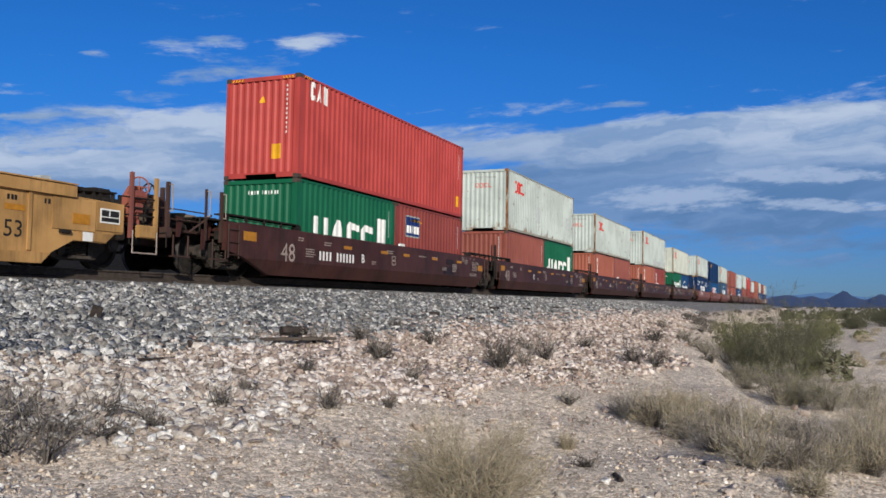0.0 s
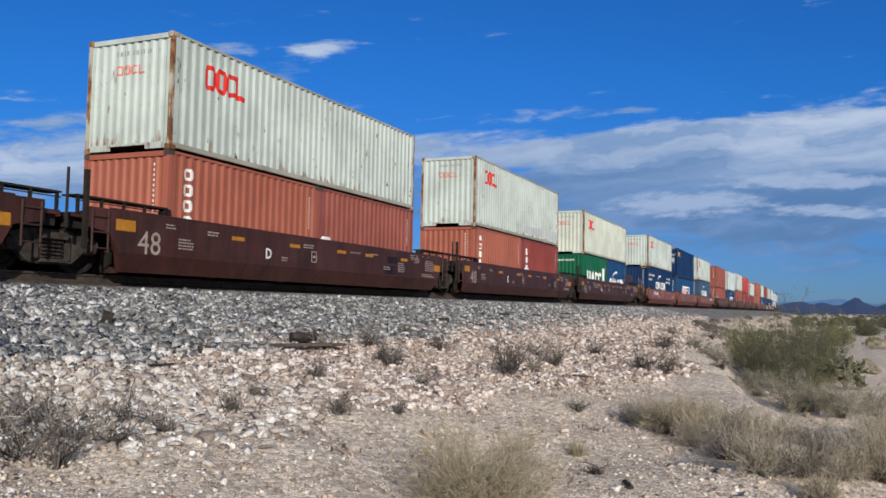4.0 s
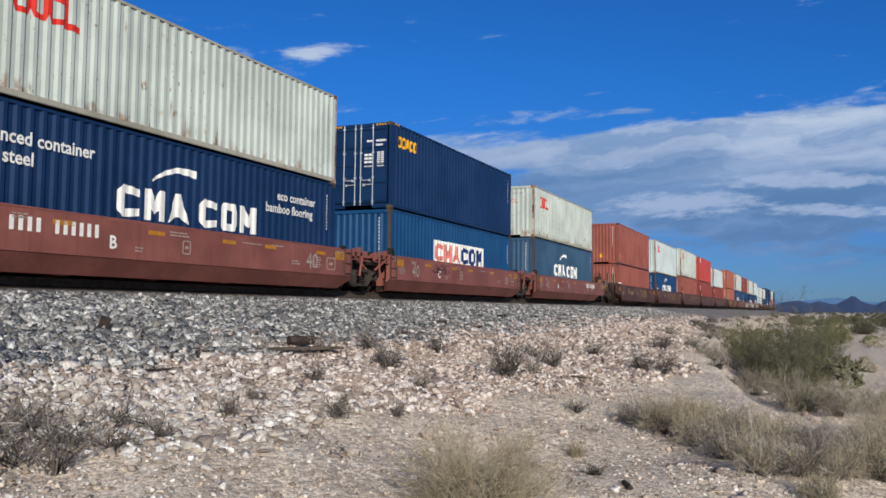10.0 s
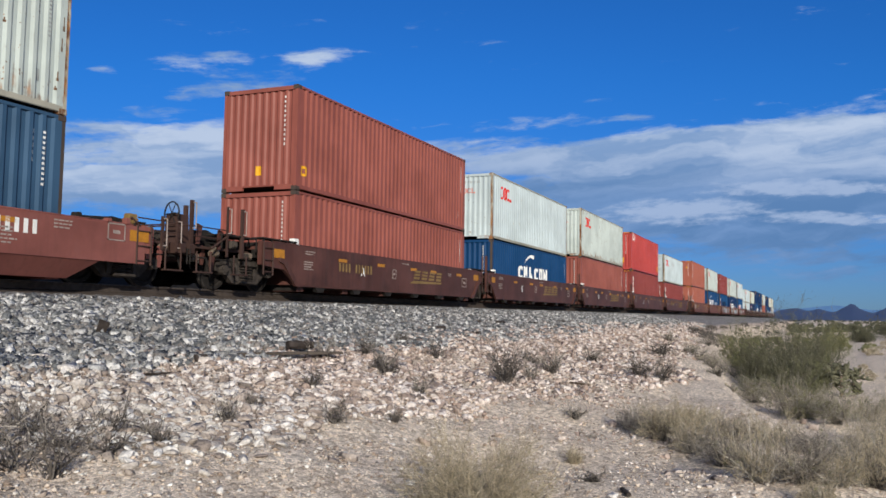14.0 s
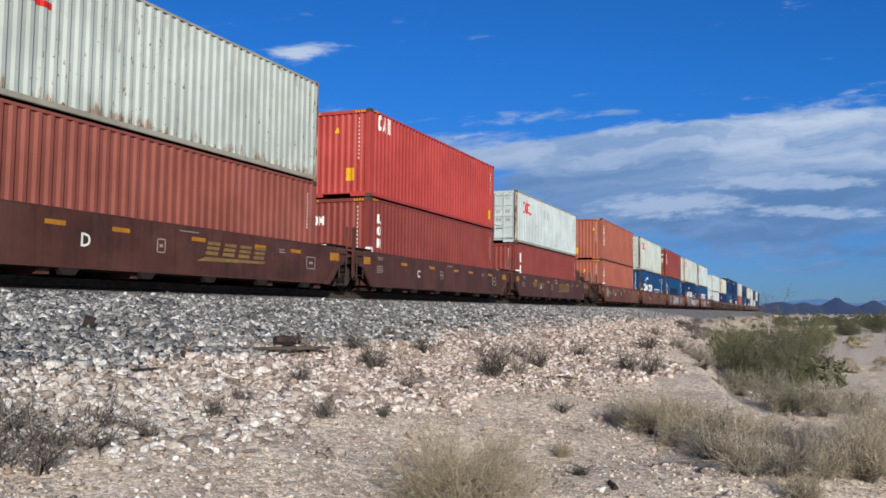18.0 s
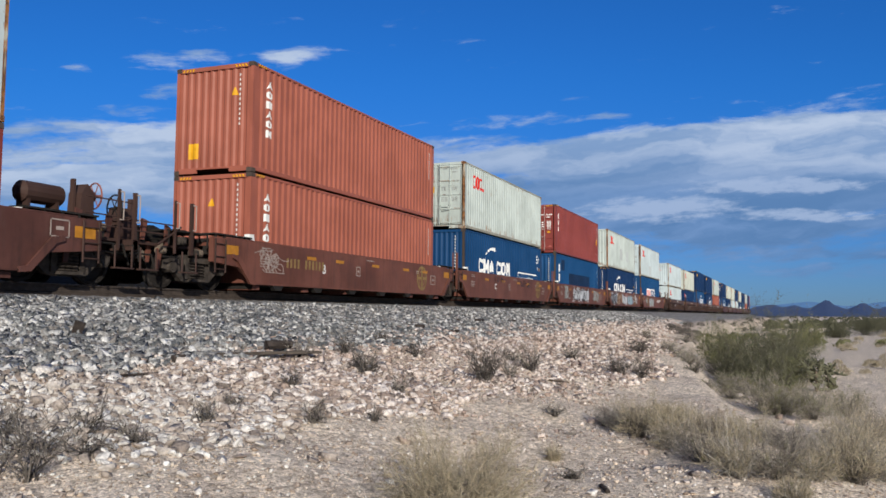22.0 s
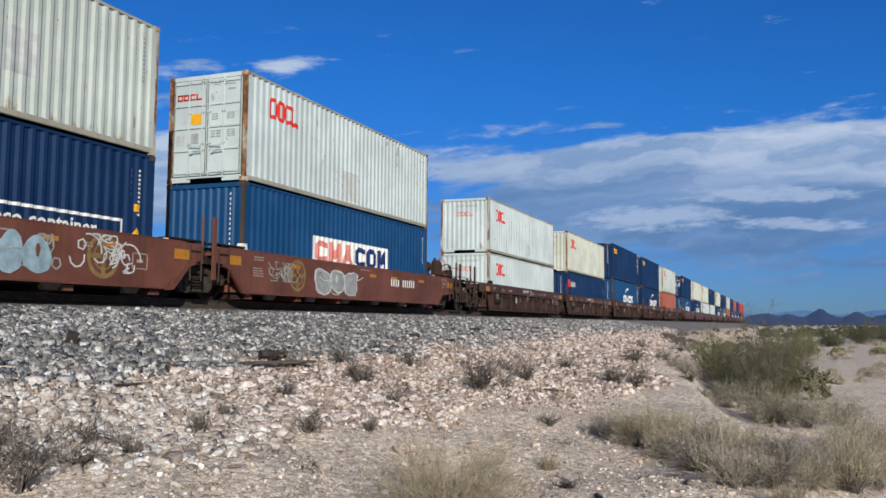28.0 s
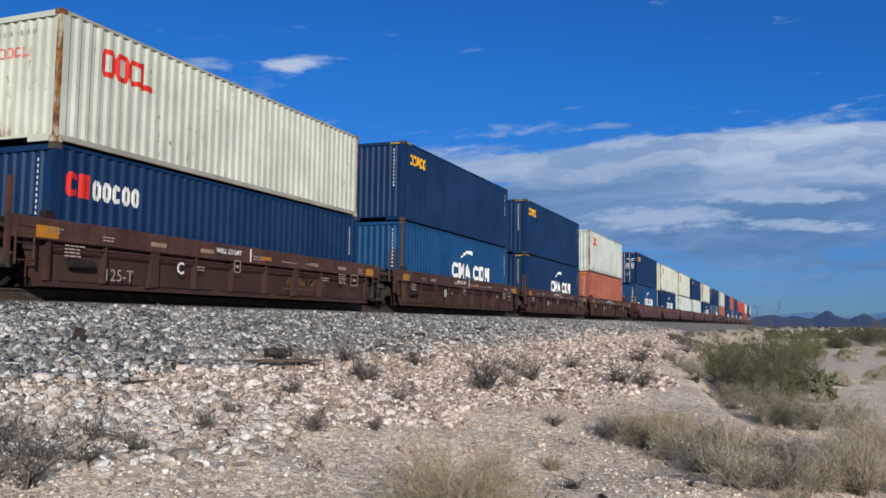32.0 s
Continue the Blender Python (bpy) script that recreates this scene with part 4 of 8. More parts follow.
def truck(unit, a, near=True):
    x = spread(a)
    t = part("truck", lambda: Mb().box(-0.22, 0.22, -1.0, 1.0, 0.42, 0.70, 0.03).box(-0.5, 0.5, -0.3, 0.3, 0.60, 0.74), "iron", unit, "cast iron truck", at=(x, 0, RAIL_TOP), key="bolster")
    for q in (-1, 1):
        part("side_frame", truck_frame, "dust_iron", t, at=(0, q * 1.02, 0), key="frame")
        part("spring_nest", coil_nest, "dust_iron", t, "stacked coil springs", at=(0, q * 1.02, 0), key="coils")
    for q in (-1, 1):
        part("brake_beam", lambda: Mb().box(-0.06, 0.06, -0.95, 0.95, 0.20, 0.42, 0.02), "iron", t, at=(q * 0.30, 0, 0), key="beam")
        w = part("wheelset", wheelset, "iron", unit, "steel wheels on their axle", at=(x + q * 0.89, 0, WHEEL + RAIL_TOP), key="wheels")
        for e in (-1, 1):
            part("wheel_tread", lambda: tread_band(e), "tread", w, "worn bright tread", key=("tread", e))
        if near:
            ROLLING.append((w, (x + q * 0.89, 0, WHEEL + RAIL_TOP)))


def ladder(x, z0, z1):
    b = Mb().rod((x - 0.2, -SIDE - 0.02, z0), (x - 0.2, -SIDE - 0.02, z1), 0.022).rod((x + 0.2, -SIDE - 0.02, z0), (x + 0.2, -SIDE - 0.02, z1), 0.022)
    for k in range(3):
        z = z0 + 0.08 + (z1 - z0 - 0.2) * k / 2
        b.rod((x - 0.2, -SIDE - 0.03, z), (x + 0.2, -SIDE - 0.03, z), 0.016)
    return b


def end_deck(unit, paint, a, sign, brake, reach, stand=True):
    """The platform, rails and gear at an outer end. a: the truck's place, sign: +1 towards the rear."""
    x, tip = spread(a), spread(a + sign * reach)
    lo, hi = sorted((x, tip))

    def at(k):
        return tip - sign * k

    part("end_platform", Mb().box(lo, hi, -1.15, 1.15, 0.86, 0.92).box(lo, hi, -0.32, 0.32, 0.58, 0.86), "web", unit, "steel end platform")
    part("end_beam", Mb().box(tip - 0.08, tip + 0.08, -1.48, 1.48, 0.68, 0.90, 0.02), "web", unit)
    part("coupler", Mb().box(min(tip, tip + sign * 0.34), max(tip, tip + sign * 0.34), -0.12, 0.12, 0.62, 0.86, 0.03).box(tip + sign * 0.2 - 0.12, tip + sign * 0.2 + 0.12, -0.19, 0.19, 0.58, 0.90, 0.05), "iron", unit, "knuckle coupler")
    part("hose", Mb().rod((tip, -0.4, 0.70), (tip + sign * 0.22, -0.42, 0.36), 0.03).rod((tip + sign * 0.22, -0.42, 0.36), (tip + sign * 0.40, -0.25, 0.33), 0.03), "iron", unit, "black brake hose")
    part("uncoupling_rod", Mb().rod((tip + sign * 0.1, -1.5, 0.78), (tip + sign * 0.1, -0.2, 0.72), 0.014).rod((tip + sign * 0.1, -1.5, 0.78), (tip + sign * 0.1, -1.5, 0.45), 0.014), "iron", unit)
    gear = random.Random(int(abs(x) * 100) + (7 if brake else 3))
    for k in range(18):  # valves, brackets and pipes crowded on and under the deck
        gx, gy = x + sign * gear.uniform(-0.3, reach - 0.2), -gear.uniform(0.75, 1.42)
        gz = gear.choice((0.93, 0.95, 0.55, 0.70, 1.06, 1.15))
        pick = k % 3
        if pick == 0:
            part("valve_body", Mb().box(gx - 0.11, gx + 0.10, gy - 0.08, gy + 0.08, gz, gz + gear.uniform(0.12, 0.24), 0.03).rod((gx, gy - 0.12, gz + 0.08), (gx, gy, gz + 0.08), 0.05, 8), "bark" if k % 2 else "dust_iron" if k else "ink_gold", unit)
        elif pick == 1:
            gl = gear.uniform(0.5, 1.1)
            part("brake_pipe", Mb().rod((gx - gl / 2, gy, gz + 0.08), (gx + gl / 2, gy, gz + 0.08), 0.022).rod((gx + gl / 2, gy, gz + 0.08), (gx + gl / 2 + 0.1, gy, gz - 0.16), 0.022), "iron", unit)
        else:
            part("bracket", Mb().prism([(gx - 0.05, gz - 0.2), (gx + 0.05, gz - 0.2), (gx + 0.14, gz + 0.22), (gx - 0.03, gz + 0.26)], gy - 0.02, gy + 0.02), paint, unit)
    steps = [0.1] if brake or sign > 0 else [0.12, 1.45]
    for k in steps:
        b = Mb().rod((at(k), -1.50, 0.75), (at(k), -1.50, 0.30), 0.02).rod((at(k + 0.48), -1.50, 0.75), (at(k + 0.48), -1.50, 0.30), 0.02)
        part("step", b.box(min(at(k), at(k + 0.48)) - 0.02, max(at(k), at(k + 0.48)) + 0.02, -1.56, -1.42, 0.28, 0.31), "web", unit, "hanging steel step")
    posts = [(0.42, 1.90, 0.028)] if brake else [(0.02, 1.88, 0.04), (1.28, 1.88, 0.026), (1.86, 1.88, 0.042)] if stand and sign < 0 else [(0.02, 1.80, 0.035), (1.0, 1.45, 0.02)] if sign < 0 else [(0.15, 1.40, 0.025), (0.6, 1.42, 0.03)]
    for k, top, w in posts:
        part("post", Mb().box(at(k) - w, at(k) + w, -1.44, -1.44 + 1.6 * w, 0.70, top), "web", unit, "upright steel post")
        g = at(k) + 0.09
        part("grab_iron", Mb().rod((g, -1.46, top - 0.62), (g, -1.46, top - 0.05), 0.013).rod((g, -1.46, top - 0.05), (at(k), -1.44, top - 0.05), 0.013).rod((g, -1.46, top - 0.62), (at(k), -1.44, top - 0.62), 0.013), "ink_dim", unit, "pale grab iron")
    rail = Mb()
    for z in ((1.12, 1.34, 1.66) if brake else (1.10, 1.32)):
        rail.rod((at(0.02), -1.40, z), (at(min(reach - 0.1, 1.3)), -1.40, z), 0.015)
    part("handrail", rail.rod((at(0.0), -1.40, 1.32), (at(0.0), 1.40, 1.32), 0.018), "web", unit)
    part("handrail", Mb().rod((at(0.02), 1.40, 1.36), (x, 1.40, 1.36), 0.02).rod((at(0.02), 1.40, 0.9), (at(0.02), 1.40, 1.6), 0.03).rod((x, 1.40, 0.9), (x, 1.40, 1.5), 0.03), "web", unit)
    if brake:
        part("air_reservoir", Mb().rod((x - 0.50, -0.35, 1.72), (x + 0.42, -0.35, 1.72), 0.21, 14).rod((x - 0.60, -0.35, 1.72), (x - 0.50, -0.35, 1.72), 0.10, 14, 0.21).rod((x + 0.42, -0.35, 1.72), (x + 0.50, -0.35, 1.72), 0.21, 14, 0.12), "web", unit, "air tank above the deck")
        part("tank_saddle", Mb().box(x - 0.45, x - 0.38, -0.5, -0.2, 1.0, 1.6).box(x + 0.25, x + 0.32, -0.5, -0.2, 1.0, 1.6).box(x - 0.75, x + 0.55, -1.0, 0.5, 1.06, 1.30, 0.05), "web", unit)
        wx = at(0.60)
        part("brake_stand", Mb().prism([(wx - 0.26, 0.92), (wx + 0.16, 0.92), (wx + 0.12, 1.85), (wx - 0.05, 2.0), (wx - 0.20, 1.8)], -0.80, -0.45).box(wx - 0.32, wx - 0.26, -0.7, -0.6, 1.2, 2.08), "web", unit)
        part("brake_chain_box", Mb().rod((wx + 0.1, -0.62, 1.78), (wx + 0.26, -0.62, 1.78), 0.12, 12), paint, unit)
        hub, r = (at(0.32), -0.66, 1.80), 0.27
    else:
        part("valve_gear", Mb().box(x - 0.75, x + 0.1, -1.0, 0.2, 0.92, 1.16, 0.04).rod((x - 0.9, -0.7, 1.22), (x + 0.2, -0.6, 1.30), 0.07, 10).rod((x - 0.9, 0.5, 1.2), (x + 0.6, 0.5, 1.2), 0.05, 8), "iron", unit, "valves and pipes on the deck")
        part("deck_plate", Mb().box(min(at(1.1), x), max(at(1.1), x), -1.42, -0.9, 1.20, 1.235).rod((at(1.1), -1.40, 0.9), (at(1.1), -1.40, 1.2), 0.02).rod((x, -1.40, 0.9), (x, -1.40, 1.2), 0.02), "iron", unit, "dark grated walkway")
        part("deck_housing", Mb().prism([(at(0.35), 0.92), (at(1.9), 0.92), (at(1.8), 1.24), (at(1.35), 1.36), (at(0.7), 1.30), (at(0.4), 1.12)], -0.75, 0.7), "iron", unit, "dark greasy draft gear housing")
        part("brace", Mb().rod((at(0.75), -1.40, 0.86), (at(1.5), -1.40, 1.30), 0.025), "web", unit)
        wx = at(0.42)
        if not stand or sign > 0:
            return
        part("brake_stand", Mb().prism([(wx - 0.22, 0.92), (wx + 0.2, 0.92), (wx + 0.16, 1.62), (wx - 0.18, 1.62)], -0.85, -0.5).box(wx + 0.2, wx + 0.27, -0.75, -0.66, 0.92, 1.86), "web", unit)
        hub, r = (wx - 0.25, -0.72, 1.62), 0.27
    wheel = Mb().ring(hub, (1, -0.25, 0), r, 0.018, 22, 6).rod(hub, (hub[0] + 0.14, hub[1] - 0.03, hub[2]), 0.035, 8)
    for i in range(6):
        q = math.pi / 3 * i
        side = Vector((0.243, 0.97, 0)) * (r * math.cos(q))
        wheel.rod(hub, tuple(Vector(hub) + side + Vector((0, 0, r * math.sin(q)))), 0.011, 5)
    part("brake_wheel", wheel, "oxide" if brake else "iron", unit, "spoked hand-brake wheel")


def bars(b, x, z, w, rows, h=0.03, gap=0.025, chance=None):
    """Lines of small writing, as plain bars."""
    for k in range(rows):
        ww = w * (0.7 + 0.3 * (chance.random() if chance else 1))
        zz = z - k * (h + gap)
        if not chance:
            b.box(x, x + ww, -SIDE - 0.006, -SIDE - 0.001, zz - h, zz)
            continue
        at = 0.0
        while at < ww - 0.02:
            long = min(ww - at, chance.uniform(0.05, 0.15))
            b.box(x + at, x + at + long, -SIDE - 0.006, -SIDE - 0.001, zz - h, zz)
            at += long + 0.028
    return b


def well_unit(s, kind, paint, tf, tr, front_end, rear_end, letter, size, label, near=True, seed=0, extra=(), size_at=1.05):
    u = thing("well_car", label, "rail car", "articulated well cars of the train")
    chance = random.Random(seed)
    f, r = -tf, LONG + tr
    back = {"plain": 0.45, "crease": 1.15, "tab": 0.20, "rib": 0.60}[kind]
    xa = spread(f + back if not front_end else f - 0.55 if kind == "plain" else f + 0.05)
    xb = spread(r - back - 0.1 if not rear_end else r + 0.42)
    cut_f = {"plain": 1.42, "crease": 1.55, "tab": 1.50, "rib": 1.45}[kind] + (0.30 if front_end and kind != "plain" else 0.0)
    bf, br = spread(f + cut_f), spread(r - (1.52 if rear_end else 1.60))
    top = {"plain": 1.20, "crease": 1.12, "tab": 1.19, "rib": 1.22}[kind]
    run = 1.45 if kind == "plain" and front_end else 0.72
    knee = 0.45 if kind == "plain" else 0.52
    arch, rise = knee, 0.70
    if kind in ("plain", "tab"):  # over a shared truck the sills are cut away high
        if not front_end:
            knee, run = 0.74, 0.42 if kind == "plain" else 0.72
        if not rear_end:
            arch, rise = 0.74, 0.42 if kind == "plain" else 0.70
    foot = 0.125 if kind == "tab" else 0.01
    for q in (-1, 1):
        y0, y1 = (-SIDE, -SIDE + 0.11) if q < 0 else (SIDE - 0.11, SIDE)
        out = -0.03 * (q < 0)
        if kind == "rib":
            chord = Mb().box(xa, xb, y0 + out, y1 + 0.03 * (q > 0), 0.82, top, 0.015)
            part("side_sill", chord, paint, u)
            low = [(bf - 0.2, 0.04), (br + 0.2, 0.04), (br + 0.5, 0.82), (bf - 0.5, 0.82)]
            part("web_plate", Mb().prism(low, y0 + 0.14 * (q < 0), y1 - 0.14 * (q > 0) + 0.06 * (q < 0)), "web", u)
            part("bottom_flange", Mb().box(bf - 0.2, br + 0.2, y0 + 0.05, y1 + 0.04, -0.01, 0.07), "web", u)
            count = 9
            for k in range(count + 1):
                x = bf + (br - bf) * k / count
                yy = (y0 + 0.005, y0 + 0.11) if q < 0 else (y1 - 0.11, y1 - 0.005)
                part("rib", lambda: Mb().box(-0.032, 0.032, yy[0], yy[1] + 0.05 * (q < 0), 0.10, 0.82, 0.0), "web", u, at=(x, 0, 0), key=("rib", q))
                if q < 0 and k < count:
                    part("pipe", lambda: Mb().rod((0, -SIDE + 0.02, 0.74), ((br - bf) / count, -SIDE + 0.02, 0.74), 0.020).rod((0, -SIDE + 0.06, 0.66), ((br - bf) / count, -SIDE + 0.06, 0.66), 0.013), paint, u, at=(x, 0, 0), key=("pipe", round(br - bf, 2)))
            for k in (2, 6):
                gx = bf + (br - bf) * k / count
                part("gusset", Mb().prism([(gx - 0.24, 0.06), (gx - 0.20, 0.10), (gx - 0.10, 0.50), (gx - 0.10, 0.82), (gx + 0.13, 0.82), (gx + 0.13, 0.10)], *((y0 - 0.01, y0 + 0.04) if q < 0 else (y1 - 0.04, y1 + 0.01))), "web", u, "wide side gusset")
            if q < 0:
                lettering("lettering", "WELL LD LMT", 0.16, "ink_white", u, spread(4.6), y0 - 0.034, 0.99, "white load lettering")
                part("paint_bar", Mb().box(spread(5.95), spread(6.0), y0 - 0.034, y0 - 0.028, 0.86, 1.18), "ink_white", u, "upright white bar")
                faded = Mb()
                for k in range(4):
                    fx = spread(7.9 + 0.55 * k)
                    faded.prism([(fx, 0.38), (fx + 0.40, 0.38), (fx + 0.50, 0.60), (fx + 0.10, 0.60)], y0 + 0.136, y0 + 0.142)
                part("rail_logo", faded.prism([(spread(7.7), 0.25), (spread(10.0), 0.30), (spread(10.0), 0.33), (spread(7.8), 0.30)], y0 + 0.136, y0 + 0.142), "ink_rust", u, "faded slanting line logo")
                dip = Mb()
                for k in range(8):
                    p0, p1 = [(-0.3 + 0.6 * j / 8, 0.74 - 0.26 * math.sin(math.pi * j / 8)) for j in (k, k + 1)]
                    dip.rod((p0[0], -SIDE, p0[1]), (p1[0], -SIDE, p1[1]), 0.02)
                part("brake_pipe_loop", dip, "iron", u, "sagging brake pipe", at=(bf + (br - bf) * 0.72, 0, 0), key="dip")
                part("bracket", Mb().box(bf + 0.5, bf + 1.1, y0 - 0.02, y0 + 0.1, 0.36, 0.52, 0.03), "iron", u)
        else:
            plate = Mb().prism(sill_outline(xa, xb, bf, br, top, run, knee, foot, arch, rise), y0, y1)
            fold, slope = {"plain": (0.38, 0.42), "crease": (0.36, 0.80), "tab": (0.0, 0.0)}[kind]
            part("side_sill", lean_in(plate, "side_sill", fold, slope, q) if slope else plate, paint, u)
            part("top_chord", Mb().box(xa + 0.6, xb - 0.6, y0 + 0.02, y1 - 0.01 * (q < 0), top - 0.002, top + 0.035, 0.01), paint, u)
            if kind == "crease":
                z0 = 0.365
                part("upper_plate", Mb().prism([(xa + 0.25, z0), (xb - 0.25, z0), (xb - 0.25, top - 0.02), (xa + 0.25, top - 0.02)], *((y0 - 0.018, y0 + 0.01) if q < 0 else (y1 - 0.01, y1 + 0.018))), paint, u)
            if kind == "tab":
                part("bottom_flange", Mb().box(bf - 0.05, br + 0.05, y0 - 0.03 * (q < 0), y1 + 0.03 * (q > 0), 0.12, 0.155), paint, u)
                for k in range(6):
                    x = bf + (br - bf) * (k + 0.5) / 6
                    part("foot_tab", lambda: Mb().prism([(-0.26, 0.12), (-0.14, -0.01), (0.14, -0.01), (0.26, 0.12)], y0 - 0.02, y1), "iron", u, at=(x, 0, 0), key=("tab", q))
                for e, g in ((bf, -1), (br, 1)):
                    brace = Mb().prism([(e, 0.10), (e + g * 0.25, 0.12), (e + g * 0.80, 0.66), (e + g * 1.0, 0.72), (e + g * 1.0, 0.82), (e + g * 0.70, 0.78), (e + g * 0.16, 0.22), (e, 0.2)], *((y0 - 0.05, y0 + 0.02) if q < 0 else (y1 - 0.02, y1 + 0.05)))
                    part("end_brace", brace, paint, u, "curved corner brace")
    # floor of the well and the ends
    inner = SIDE - (0.42 if kind in ("plain", "crease") else 0.1)
    for k in range(6):
        x = bf + 0.2 + (br - bf - 0.4) * k / 5
        part("cross_member", lambda: Mb().box(-0.15, 0.15, -inner, inner, -0.01, 0.10), paint, u, at=(x, 0, 0), key=("cross", paint, inner))
    for e in (bf + 0.06, br - 0.06):
        part("well_end_plate", lambda: Mb().box(-0.03, 0.03, -inner + 0.02, inner - 0.02, 0.01, 0.98), "iron", u, at=(e, 0, 0), key=("wellend", inner))
    part("well_floor", Mb().box(bf + 0.1, br - 0.1, -inner + 0.02, inner - 0.02, 0.10, 0.115), "iron", u, "dark floor plates of the well")
    for a, e, t in ((-0.22, xa, f), (LONG + 0.22, xb, r)):
        x, tx = spread(a), spread(t)
        lo, hi = sorted((x, e if abs(e - x) > abs(tx - x) else tx + (0.12 if t < 0 else -0.12)))
        part("end_bulkhead", lambda: Mb().box(-0.07, 0.07, -SIDE + 0.12, SIDE - 0.12, 0.40, 1.10).box(-0.07, 0.07, -inner, inner, 0.16, 0.40), paint, u, at=(x, 0, 0), key=("bulk", paint, inner))
        part("end_deck", Mb().box(lo, hi, -SIDE + 0.10, SIDE - 0.10, 0.98, 1.06), paint, u, "steel deck plate")
        part("shear_beam", Mb().box(lo, hi, -0.42, 0.42, 0.66, 0.98), "iron", u)
        part("edge_beam", Mb().box(lo, hi, -1.30, -1.18, 0.78, 0.98), "iron", u)
        part("edge_beam", Mb().box(lo, hi, 1.18, 1.30, 0.60, 0.98), "iron", u)
        mid = (lo + hi) / 2
        part("deck_gear", Mb().box(mid - 0.35, mid + 0.30, -1.15, -0.55, 1.06, 1.20, 0.03).rod((mid, -0.9, 1.12), (mid + 0.5, 0.6, 1.16), 0.05), "iron", u, "gear on the end deck")
        if kind in ("plain", "tab"):
            wz = 1.40 if kind == "plain" else 1.29
            way = Mb().box(lo + 0.05, hi - 0.05, -SIDE + 0.03, -SIDE + 0.40, wz - 0.035, wz)
            for k in range(5):
                px = lo + 0.12 + (hi - lo - 0.24) * k / 4
                way.box(px - 0.03, px + 0.03, -SIDE + 0.05, -SIDE + 0.09, 1.06, wz - 0.035)
            part("walkway", way.rod((lo + 0.05, -SIDE + 0.05, wz - 0.11), (hi - 0.05, -SIDE + 0.05, wz - 0.11), 0.012), "iron", u, "dark grated walkway")
        elif kind == "crease":
            gear = Mb().box(lo + 0.1, hi - 0.1, -SIDE + 0.06, -SIDE + 0.20, 1.06, 1.12, 0.01)
            for k in range(4):
                px = lo + 0.2 + (hi - lo - 0.4) * k / 3
                gear.box(px - 0.05, px + 0.05, -SIDE + 0.02, -SIDE + 0.14, 0.92 + 0.03 * (k % 2), 1.16 + 0.05 * (k % 3), 0.015)
            part("deck_castings", gear.rod((lo, -SIDE + 0.02, 0.88), (hi, -SIDE + 0.02, 0.86), 0.022), paint, u, "cast brackets on the end deck")
        k = 1.0 if t < 0 else 0.9 if kind == "plain" else 0.5
        part("guide", Mb().prism([(x - 0.17 * k, 1.06), (x + 0.17 * k, 1.06), (x + 0.09 * k, 1.12 + 0.26 * k), (x - 0.09 * k, 1.12 + 0.26 * k)], -1.44, -1.28), "iron" if kind != "tab" else "ink_white", u, "container corner guide")
        if kind == "crease" and not ((t < 0 and front_end) or (t > 0 and rear_end)):
            g = 1 if t < 0 else -1
            frame = Mb().box(min(e, e - g * 0.75), max(e, e - g * 0.75), -SIDE + 0.02, -SIDE + 0.10, 0.98, 1.10).rod((e - g * 0.1, -SIDE + 0.03, 1.0), (tx + g * 0.3, -SIDE + 0.06, 0.62), 0.04).rod((e - g * 0.65, -SIDE + 0.03, 1.0), (e - g * 0.55, -SIDE + 0.05, 0.4), 0.035)
            part("end_frame", frame, paint, u, "open end frame over the truck")
            part("end_casting", Mb().box(min(e, tx), max(e, tx), -1.15, -0.95, 0.70, 1.14, 0.04), "iron", u)
    part("ladder", ladder(xa + 0.28, 0.35, 1.15), "web", u)
    if near:
        part("ladder", ladder(xb - 0.28, 0.35, 1.15), "web", u)
        if not front_end:
            if kind != "crease":
                part("post", Mb().box(xa - 0.10, xa - 0.02, -SIDE - 0.02, -SIDE + 0.06, 0.4, 1.88), "iron" if kind == "plain" else paint, u, "upright steel post")
                part("grab_iron", Mb().rod((xa - 0.50, -SIDE + 0.02, 0.75), (xa - 0.50, -SIDE + 0.02, 1.86), 0.028), "iron" if kind == "plain" else paint, u)
    if kind == "plain" and near:
        part("centre_guide", Mb().prism([(-0.20, top + 0.03), (0.20, top + 0.03), (0.14, top + 0.11), (-0.14, top + 0.11)], -SIDE + 0.01, -SIDE + 0.09), "ink_white", u, "small white block on the sill")
        for k, (a, z0, w, h) in enumerate(((9.5, 0.42, 1.0, 0.30), (9.75, 0.78, 0.72, 0.22))):
            px = spread(a + 0.12 * (seed % 3))
            patch = [(px + w * cx, z0 + h * cz) for cx, cz in ((0.06, 0), (0.95, 0.02), (1, 0.3), (0.96, 0.9), (0.8, 1), (0.45, 0.93), (0.1, 1), (0, 0.7), (0.02, 0.2))]
            part("painted_patch", Mb().prism(patch, -SIDE - 0.003, -SIDE + 0.001), "soot", u, "blackened repainted patch")
    truck(u, f, near)
    if rear_end:
        truck(u, r, near)
    if front_end:
        end_deck(u, paint, f, -1, False, 2.45, kind != "crease")
    if rear_end:
        end_deck(u, paint, r, 1, kind != "crease", 1.40)
    # markings
    y = -SIDE - (0.022 if kind == "crease" else 0.034 if kind == "rib" else 0.004)
    zr = 1.0 if kind != "rib" else 1.05
    for k in range(5):
        x = spread(2.35 + 2.15 * k + 0.25 * ((k * 7 + seed) % 3 - 1))
        part("reflector", lambda: Mb().box(-0.24, 0.24, y - 0.003, y + 0.002, -0.045, 0.045), "reflector" if kind != "rib" or k == 2 else "ink_tan", u, "orange reflective strip" if kind != "rib" else "dull reflective strip", at=(x, 0, zr - 0.06), key=("refl", kind, k == 2))
